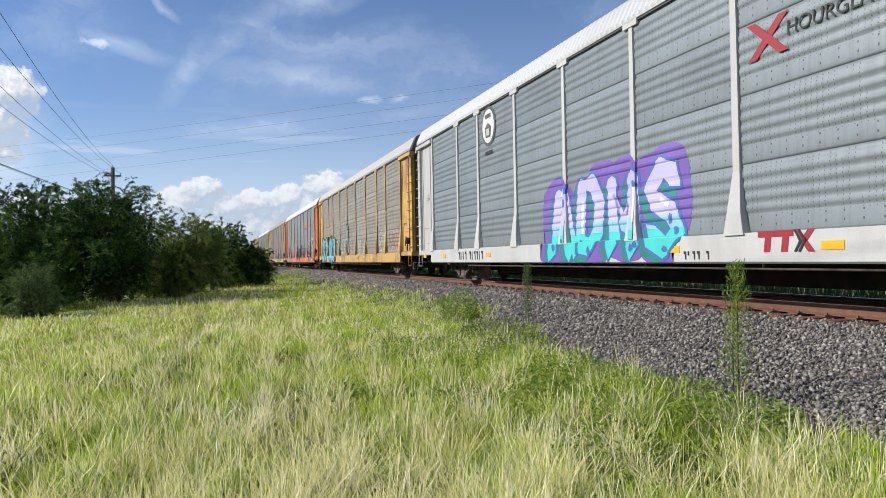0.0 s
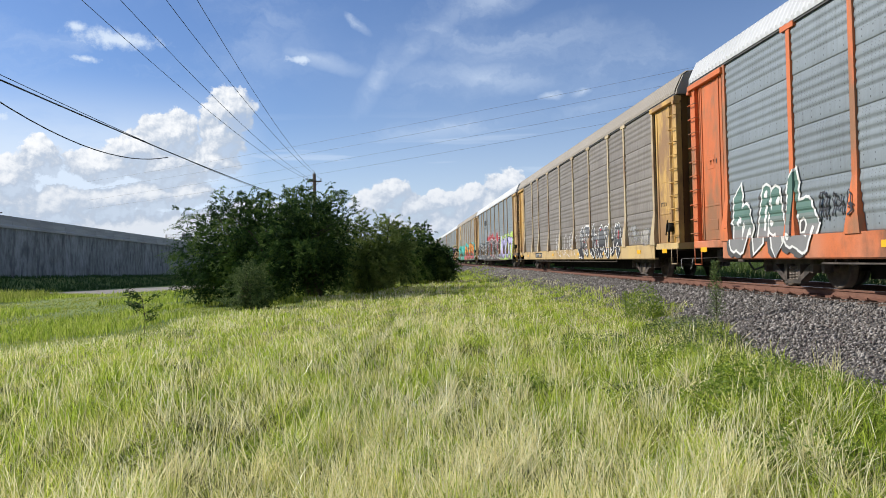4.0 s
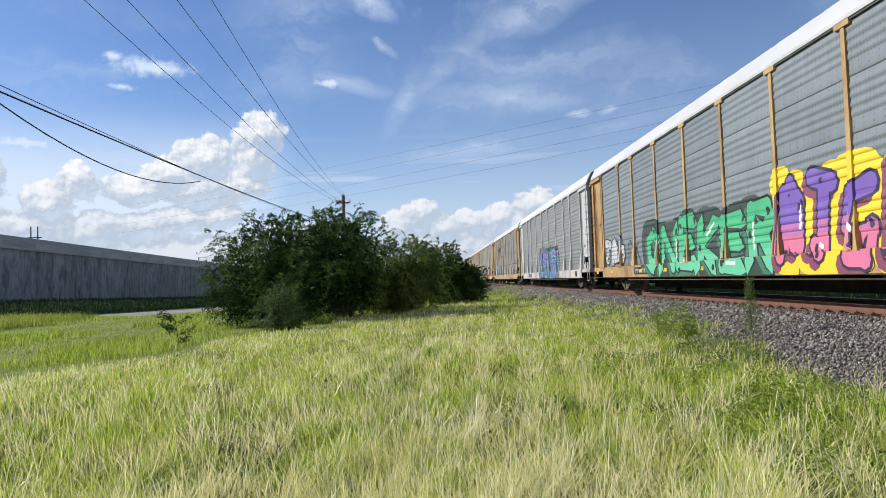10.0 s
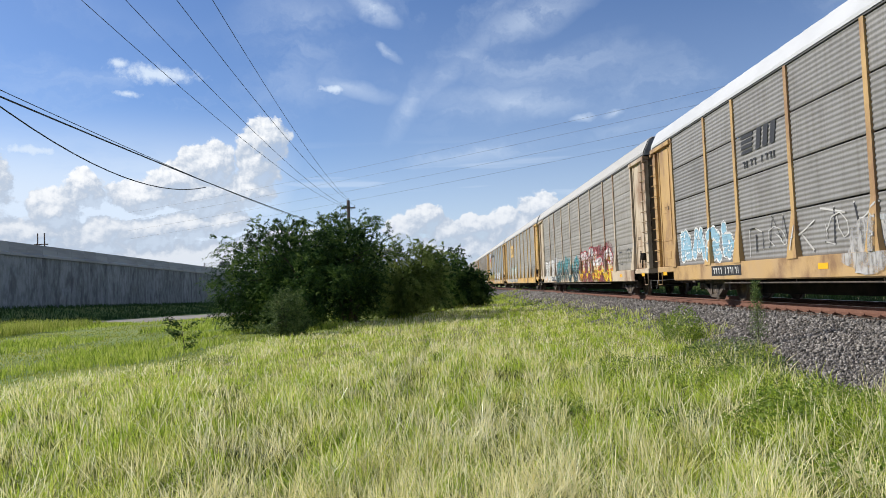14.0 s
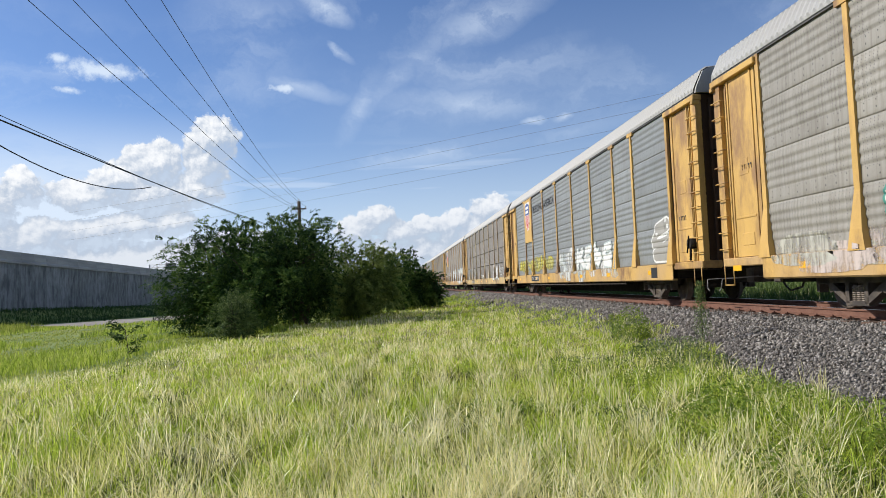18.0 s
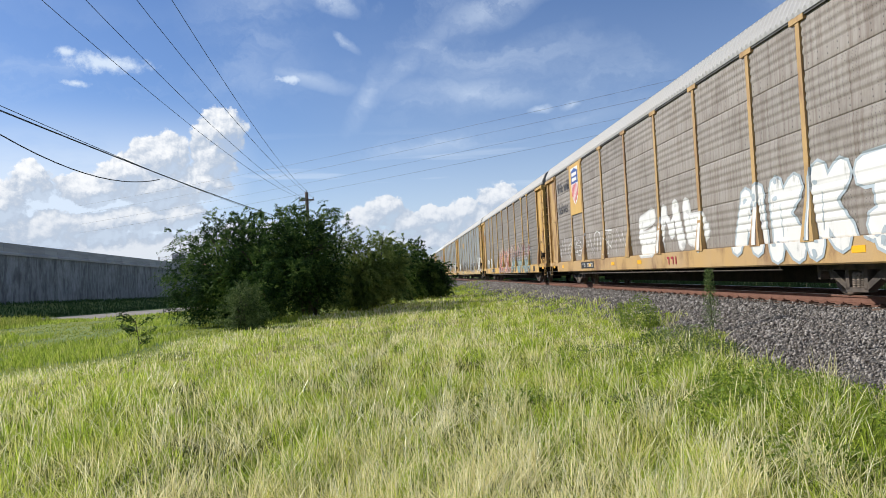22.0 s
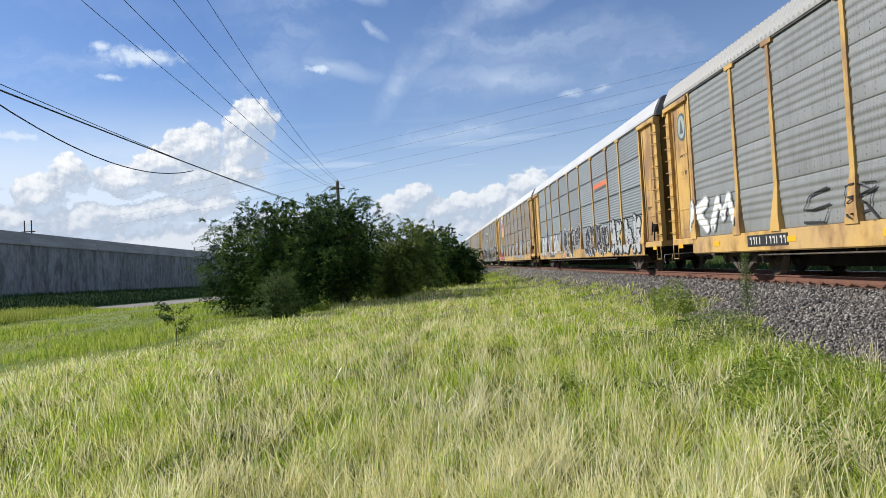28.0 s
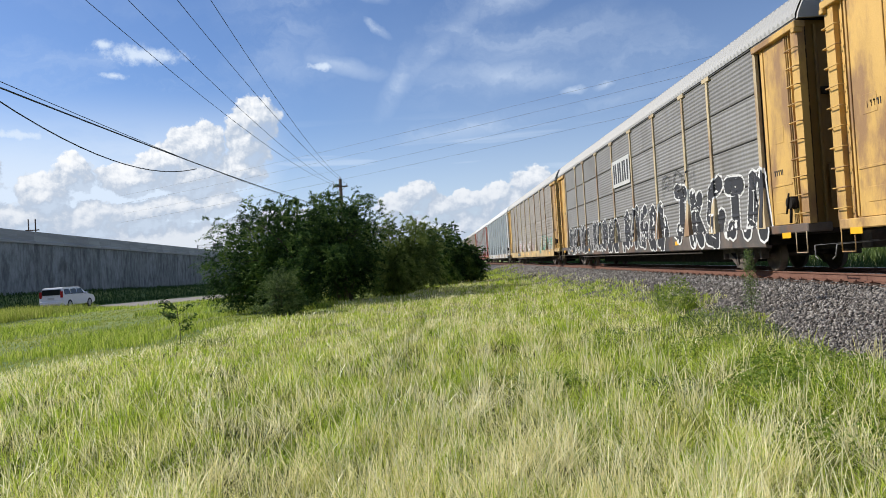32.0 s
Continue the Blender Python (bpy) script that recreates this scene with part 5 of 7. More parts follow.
def bars(car, d0, d1, z0, z1, ink, count, plate=None, seed=0, x=None):
    """A row of plain upright bars, as stencilled characters, on a plate."""
    rng = random.Random(seed)
    x = -0.069 if x is None else x
    if plate:
        part("marking_plate", boxes((x - 0.003, d0 - 0.08, z0 - 0.05, x + 0.01, d1 + 0.08, z1 + 0.05)), plate, car)
    w = (d1 - d0) / count
    for k in range(count):
        if count > 5 and k == count - 5:
            continue
        a = d0 + k * w + 0.12 * w
        bm = bmesh.new()
        right = a + rng.uniform(0.5, 0.62) * w
        if rng.random() < 0.6:
            box(bm, x - 0.006, a, z0, x - 0.001, a + 0.22 * w, z1)
            box(bm, x - 0.006, a + 0.22 * w, z1 - 0.3 * (z1 - z0), x - 0.001, right, z1)
        else:
            box(bm, x - 0.006, a + 0.30 * w, z0 if rng.random() < 0.7 else (z0 + z1) / 2, x - 0.001, right, z1)
        part("marking", bm, ink, car, "stencilled marking")


def flat_shape(name, outline, mat, car, x, label=""):
    """A painted or applied sign shape: outline in y and z, a few millimetres thick."""
    return part(name, extruded(outline, "x", x - 0.006, x), mat, car, label)


def ribbon(name, points, width, mat, car, x, label=""):
    """A painted line of even width along points in y and z, a few millimetres thick."""
    bm = bmesh.new()
    rows = ring(points, width)
    left, right = [r[0] for r in rows] + [rows[-1][1]], [r[3] for r in rows] + [rows[-1][2]]
    out = left + right[::-1]
    a = [bm.verts.new((x - 0.006, y, z)) for y, z in out]
    b = [bm.verts.new((x, y, z)) for y, z in out]
    m = len(left)
    for k in range(m - 1):
        i, j = 2 * m - 1 - k, 2 * m - 2 - k
        bm.faces.new((a[k], a[k + 1], a[j], a[i]))
        bm.faces.new((b[i], b[j], b[k + 1], b[k]))
    for k in range(2 * m):
        j = (k + 1) % (2 * m)
        bm.faces.new((a[j], a[k], b[k], b[j]))
    bmesh.ops.recalc_face_normals(bm, faces=bm.faces)
    return part(name, bm, mat, car, label)


def arc(cy, cz, r, a0, a1, n=12, rz=None):
    return [(cy + r * math.cos(radians(a0 + (a1 - a0) * k / n)), cz + (rz or r) * math.sin(radians(a0 + (a1 - a0) * k / n))) for k in range(n + 1)]


def shield(car, d, z, w, h, x):
    """A shield in three colours: blue head with white bars, red and white stripes."""
    def edge(t):
        return w / 2 * (1.0 if t > 0.35 else math.sqrt(max(0.0, t / 0.35)))
    white, blue, red = paint((0.72, 0.71, 0.68)), paint((0.03, 0.08, 0.28)), paint((0.55, 0.05, 0.06))
    out = [(d + edge(t), z + t * h) for t in [k / 12 for k in range(13)]] + [(d - edge(t), z + t * h) for t in [k / 12 for k in range(12, 0, -1)]]
    flat_shape("shield", out, white, car, x, "white shield emblem")
    flat_shape("shield_head", [(d - w * 0.47, z + 0.57 * h), (d + w * 0.47, z + 0.57 * h), (d + w * 0.47, z + 0.90 * h), (d, z + 0.98 * h), (d - w * 0.47, z + 0.90 * h)], blue, car, x - 0.008, "blue head of the shield")
    for k in range(2):
        flat_shape("shield_bar", [(d - w * 0.34, z + (0.63 + 0.14 * k) * h), (d + w * 0.34, z + (0.63 + 0.14 * k) * h), (d + w * 0.34, z + (0.72 + 0.14 * k) * h), (d - w * 0.34, z + (0.72 + 0.14 * k) * h)], white, car, x - 0.016)
    for k in range(5):
        c = d + (k - 2) * w * 0.185
        low = z + h * (0.05 + 0.10 * abs(k - 2) ** 1.5 * 0.6)
        flat_shape("stripe", [(c - w * 0.045, low), (c + w * 0.045, low), (c + w * 0.045, z + 0.55 * h), (c - w * 0.045, z + 0.55 * h)], red, car, x - 0.008, "red stripe")


def words(car, text, d, z, size, mat, x):
    """Lettering on the near side, read from outside, starting at d and running towards the leading end."""
    cu = bpy.data.curves.new("lettering", "FONT")
    cu.body, cu.size, cu.extrude = text, size, 0.003
    ob = bpy.data.objects.new("lettering", cu)
    scene.collection.objects.link(ob)
    me = bpy.data.meshes.new_from_object(ob.evaluated_get(bpy.context.evaluated_depsgraph_get()))
    bpy.data.objects.remove(ob)
    me.materials.clear()
    me.materials.append(mat)
    part("lettering", me, None, car, "painted slogan", pose(x, d, z, 90, 0, -90))


def sill_mat(c):
    key = ("sill", c)
    if key not in PAINT:
        PAINT[key] = material("sill_paint", c, 0.65, 0, tuple(x * 0.55 + y for x, y in zip(c, (0.16, 0.12, 0.09))), 0.8, (1, 1, 0.6), 0.9, 0.2, 45, 0.15, 0.12,
                              (0.15, 0.075, 0.04), 1.1, 0.9, dirt_from=0.44, dirt_soft=0.26)
    return PAINT[key]


def shaded_door_mat(c):
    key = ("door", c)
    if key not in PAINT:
        # end colour cut to about half for the gap's shade, brown dirt over it
        PAINT[key] = material("shaded_door_paint", tuple(x * 0.48 for x in c), 0.7, 0, tuple(x * 0.28 for x in c), 0.9, (1, 1, 0.3), 0.8, 0.2, 45, 0.15, 0.1,
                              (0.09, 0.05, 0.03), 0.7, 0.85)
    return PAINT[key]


def frame_mat(c):
    key = ("frame", c)
    if key not in PAINT:
        clean = min(c) > 0.45
        PAINT[key] = material("car_frame_paint", c, 0.6, 0, tuple(x * 0.78 for x in c), 1.3, (1, 1, 0.4), 0.4 if clean else 0.7, 0.12, 45, 0.15, 0.06,
                              (0.36, 0.33, 0.30) if clean else (0.22, 0.12, 0.06), 1.1, 0.35 if clean else 0.85, dirt_from=0.48 if clean else 0.44)
    return PAINT[key]


SILVER, SILVER2 = (0.34, 0.375, 0.39), (0.30, 0.325, 0.335)
SHEET_MATS = {
    "silver": panel_material("silver_sheet", (0.205, 0.236, 0.252), (0.150, 0.166, 0.175), 0.45, 0.8),
    "grey": panel_material("grey_sheet", (0.238, 0.250, 0.246), (0.172, 0.168, 0.156), 0.5, 1.0),
    "tan": panel_material("tan_sheet", (0.268, 0.254, 0.224), (0.172, 0.152, 0.124), 0.65, 1.0, 0.15, 0.6),
    "brown": panel_material("brown_sheet", (0.200, 0.182, 0.160), (0.130, 0.106, 0.088), 0.7, 0.8, 0.1, 0.65),
    "rust": panel_material("rusty_sheet", (0.268, 0.246, 0.220), (0.150, 0.114, 0.090), 0.8, 1.0, 0.1, 0.65),
    "ribgrey": panel_material("ribbed_grey_sheet", (0.213, 0.209, 0.201), (0.139, 0.127, 0.115), 0.6, 0.0, 0.15, 0.6),
    "ribbrown": panel_material("ribbed_brown_sheet", (0.208, 0.188, 0.170), (0.135, 0.112, 0.098), 0.6, 0.0, 0.1, 0.65),
    "ribsilver": panel_material("ribbed_silver_sheet", (0.235, 0.262, 0.276), (0.197, 0.209, 0.213), 0.4, 0.0),
}
ROOF_MATS = {
    "white": material("white_roof", (0.50, 0.51, 0.52), 0.6, 0, (0.40, 0.41, 0.42), 0.8, (1, 0.4, 1), 0.6, 0.1),
    "pale": material("pale_roof", (0.33, 0.33, 0.325), 0.6, 0.1, (0.328, 0.320, 0.303), 0.8, (1, 0.4, 1), 0.7, 0.15),
    "beige": material("beige_roof", (0.31, 0.275, 0.23), 0.7, 0, (0.262, 0.230, 0.189), 0.8, (1, 0.4, 1), 0.7, 0.15),
}
# top rail coloured dark for the shadow line under the roof edge
TOP_RAIL_SHADE = material("top_rail_shade", (0.09, 0.088, 0.085), 0.6, 0.2, (0.05, 0.048, 0.046), 2, amount=0.7)
ROOF_GREY = material("roof_end_grey", (0.20, 0.20, 0.20), 0.6, 0.2, (0.12, 0.115, 0.11), 2, amount=0.7)
YELLOW, GOLD, CREAM, DULL, ORANGE, WHITEP, PALE, REDP = (0.56, 0.345, 0.095), (0.46, 0.295, 0.115), (0.50, 0.40, 0.24), (0.40, 0.29, 0.15), (0.58, 0.145, 0.04), (0.48, 0.48, 0.475), (0.50, 0.41, 0.29), (0.34, 0.05, 0.035)

INK, CHALK, TEAL, CYAN, PINK, RED, PURPLE, LAV, GREEN, LIME, BLUE, OR, YEL, GREYP, SKYB, MAROON = (0.02, 0.02, 0.024), (0.66, 0.66, 0.64), (0.03, 0.30, 0.33), (0.05, 0.55, 0.52), (0.60, 0.16, 0.28), (0.55, 0.03, 0.05), (0.16, 0.09, 0.38), (0.45, 0.42, 0.68), (0.05, 0.38, 0.18), (0.45, 0.62, 0.12), (0.06, 0.13, 0.40), (0.72, 0.26, 0.03), (0.75, 0.55, 0.03), (0.10, 0.105, 0.11), (0.22, 0.38, 0.48), (0.20, 0.05, 0.05)

# posts, sheets, style, roof, ribbed roof, tee tops, label
LIVERY = [
    (WHITEP, "silver", "punched", "white", 1, 1, "silver car-carrier wagon with white posts and purple graffiti"),
    (YELLOW, "tan", "punched", "pale", 1, 1, "weathered tan car-carrier wagon with yellow posts and teal graffiti"),
    (ORANGE, "silver", "punched", "white", 1, 1, "silver car-carrier wagon with orange posts and dark graffiti"),
    (CREAM, "brown", "punched", "beige", 1, 1, "dirty brown car-carrier wagon with cream posts and white graffiti"),
    (GOLD, "silver", "punched", "white", 1, 1, "silver car-carrier wagon with tan posts and red, black and lavender graffiti"),
    (GOLD, "tan", "punched", "beige", 1, 1, "grimy tan car-carrier wagon with golden posts and turquoise and orange graffiti"),
    (GOLD, "silver", "punched", "white", 0, 1, "silver car-carrier wagon with golden posts and green and purple graffiti"),
    (WHITEP, "grey", "punched", "white", 1, 1, "grey car-carrier wagon with white posts and violet graffiti"),
    (GOLD, "ribgrey", "ribbed", "white", 0, 0, "grey-brown ribbed car-carrier wagon with golden posts and a white roof"),
    (PALE, "tan", "punched", "pale", 1, 0, "pale brown car-carrier wagon with red and yellow graffiti"),
    (YELLOW, "tan", "punched", "pale", 1, 1, "grey-tan car-carrier wagon with yellow posts and a yellow name board"),
    (YELLOW, "grey", "punched", "pale", 1, 1, "grey car-carrier wagon with yellow posts, a shield emblem and white graffiti"),
    (CREAM, "ribbrown", "ribbed", "pale", 1, 1, "brown ribbed car-carrier wagon with cream posts and white graffiti"),
    (GOLD, "rust", "punched", "pale", 1, 1, "rust-streaked car-carrier wagon with golden posts and large white graffiti"),
    (YELLOW, "brown", "punched", "pale", 1, 1, "dark grey-brown car-carrier wagon with yellow posts and red and blue graffiti"),
    (CREAM, "grey", "punched", "pale", 1, 1, "dark grey car-carrier wagon with cream posts and an orange emblem"),
    (YELLOW, "grey", "punched", "pale", 1, 1, "grey-brown car-carrier wagon with yellow posts and white graffiti"),
    (YELLOW, "ribsilver", "ribbed", "white", 0, 1, "silver ribbed car-carrier wagon with yellow posts and black and white graffiti"),
    (YELLOW, "ribbrown", "ribbed", "white", 1, 1, "brown ribbed car-carrier wagon with yellow posts and a shield emblem"),
    (CREAM, "ribgrey", "ribbed", "pale", 1, 1, "dark grey ribbed car-carrier wagon with black and white graffiti"),
    (CREAM, "rust", "punched", "pale", 1, 1, "tan car-carrier wagon with cream posts and pale graffiti"),
    (WHITEP, "silver", "punched", "white", 1, 1, "silver car-carrier wagon with a white roof"),
    (REDP, "grey", "punched", "white", 1, 1, "grey car-carrier wagon with dark red posts"),
    (DULL, "brown", "punched", "pale", 1, 1, "brown car-carrier wagon with dull yellow posts"),
    (CREAM, "tan", "punched", "pale", 1, 1, "tan car-carrier wagon with cream posts"),
]
CARS = []


def car_at(number, t):
    return pose(SIDE_X, START + PITCH * (number - 1) + 0.45 - SPEED * t, RAIL_Z)


def car_carrier(number):
    posts, sheets, style, roof, ribbed, tee, label = LIVERY[number]
    rng = random.Random(100 + number)
    car = thing("car_carrier", label, "train car", "cars of the freight train", at=car_at(number, 0))
    CARS.append(car)
    frame_paint, sheet = frame_mat(posts), SHEET_MATS[sheets]
    end_paint = frame_mat(YELLOW) if posts == CREAM else frame_paint
    sill_paint = sill_mat((0.05, 0.05, 0.05) if number in (4, 19) else (0.52, 0.37, 0.15) if posts == CREAM else posts) if number else frame_paint
    edges = POSTS
    for a, b in zip(edges, edges[1:]):
        me = sheet_mesh(style, b - a - 0.02)
        for r in range(ROWS):
            part("side_sheet", me, sheet, car, at=pose(0, a + 0.01, SILL_HI + r * ROW_H))
        part("far_sheet", FAR_WALL, sheet, car, at=Matrix.Translation((WIDE - 0.06, a + 0.01, 0)) @ Matrix.Diagonal((1, b - a - 0.02, 1, 1)))
    for p in edges[1:-1]:
        part("post", POST[bool(tee)], frame_paint, car, at=pose(0, p, 0))
        part("post", POST[bool(tee)], frame_paint, car, at=pose(WIDE, p, 0, 0, 0, 180))
    for p in (edges[0], edges[-1]):
        part("corner_post", POST[False], frame_paint, car, at=pose(0, p, 0))
        part("corner_post", CORNER, frame_paint, car, at=pose(WIDE, p, 0, 0, 0, 180))
    part("side_sill", SILL, sill_paint, car)
    part("side_sill", SILL, sill_paint, car, at=FLIP)
    part("roof", ROOF_RIB if ribbed else ROOF_SMOOTH, ROOF_MATS[roof], car)
    part("top_rail", boxes((0.0, 0.1, TOP - 0.03, 0.06, LENGTH - 0.1, TOP + 0.05)), TOP_RAIL_SHADE, car)
    part("deck", DECK, None, car)
    part("centre_sill", CENTRE, None, car)
    part("brake_pipe", PIPE, None, car, at=pose(0.0, 5.9, 0.53))
    part("brake_pipe", PIPE, None, car, at=pose(0.5, 5.7, 0.62))
    for y in (6, 9.1, 12.1, 15.1, 18.1, 21.5):
        part("pipe_hanger", HANGER, None, car, at=pose(0.0, y, 0.52))
    part("brake_cylinder", BRAKE_CYLINDER, None, car)
    part("air_tank", AIR_TANK, None, car)
    mirror_y = Matrix.Translation((0, LENGTH, 0)) @ Matrix.Diagonal((1, -1, 1, 1))
    mirror_x = Matrix.Translation((WIDE, 0, 0)) @ Matrix.Diagonal((-1, 1, 1, 1))
    for m in (Matrix.Identity(4), mirror_y, mirror_x, mirror_x @ mirror_y):
        board = part("ladder_board", LADDER_BOARD, end_paint, car, at=m)
        for k in range(10):
            part("rung", RUNG, end_paint, board, at=pose(0, 0, 1.3 + 0.38 * k))
        part("end_panel", END_PANEL, end_paint, car, at=m)
        part("panel_back", SLOT_SHADE, None, car, at=m)
        part("header_beam", HEADER, end_paint, car, at=m)
        part("end_bolster", CORNER_BLOCK, sill_paint, car, at=m)
        part("stirrup_step", STEP, frame_paint, car, at=m)
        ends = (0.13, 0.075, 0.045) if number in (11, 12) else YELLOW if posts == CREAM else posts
        door = part("end_door", DOOR, shaded_door_mat(ends), car, at=m)
        part("door_rib", DOOR_RIB, shaded_door_mat(ends), door, at=pose(0.42, 0.18, 0))
        part("door_rib", DOOR_RIB, shaded_door_mat(ends), door, at=pose(1.45, 0.32, 0))
        part("door_plate", DOOR_PLATE, shaded_door_mat(ends), door)
        part("door_slot", DOOR_SLOT, None, door)
    part("hand_winch", WINCH, None, car)
    for m in (Matrix.Identity(4), mirror_y):
        part("roof_end", ROOF_END, ROOF_GREY if rng.random() < 0.7 else ROOF_MATS[roof], car, at=m)
        part("coupler", COUPLER, None, car, at=m)
        part("air_hose", HOSE, None, car, at=m)
        part("uncoupling_lever", LEVER, None, car, at=m)
    for y in (0.7, 3.4, 7.6, 11.0, 13.9, 16.9, 19.9, 24.2, 26.6):
        if rng.random() < 0.85:
            part("reflector", REFLECTOR, None, car, at=pose(0, y + rng.uniform(-0.3, 0.3), 0))
    for y in (4.15, LENGTH - 4.15):
        running_gear(car, y, number)
    if number not in (0, 2, 4, 5, 19):
        d = 18.8 + rng.uniform(0, 2.0)
        bars(car, d, d + 1.75, 0.78, 0.95, CHALKED, 11, BLACK, number)
    bars(car, 1.05, 1.5, 2.2, 2.32, BLACK, 5, None, number, 0.043)
    bars(car, LENGTH - 1.5, LENGTH - 1.05, 3.0, 3.12, BLACK, 5, None, number, 0.043)
    return car


for _k in range(len(LIVERY)):
    car_carrier(_k)

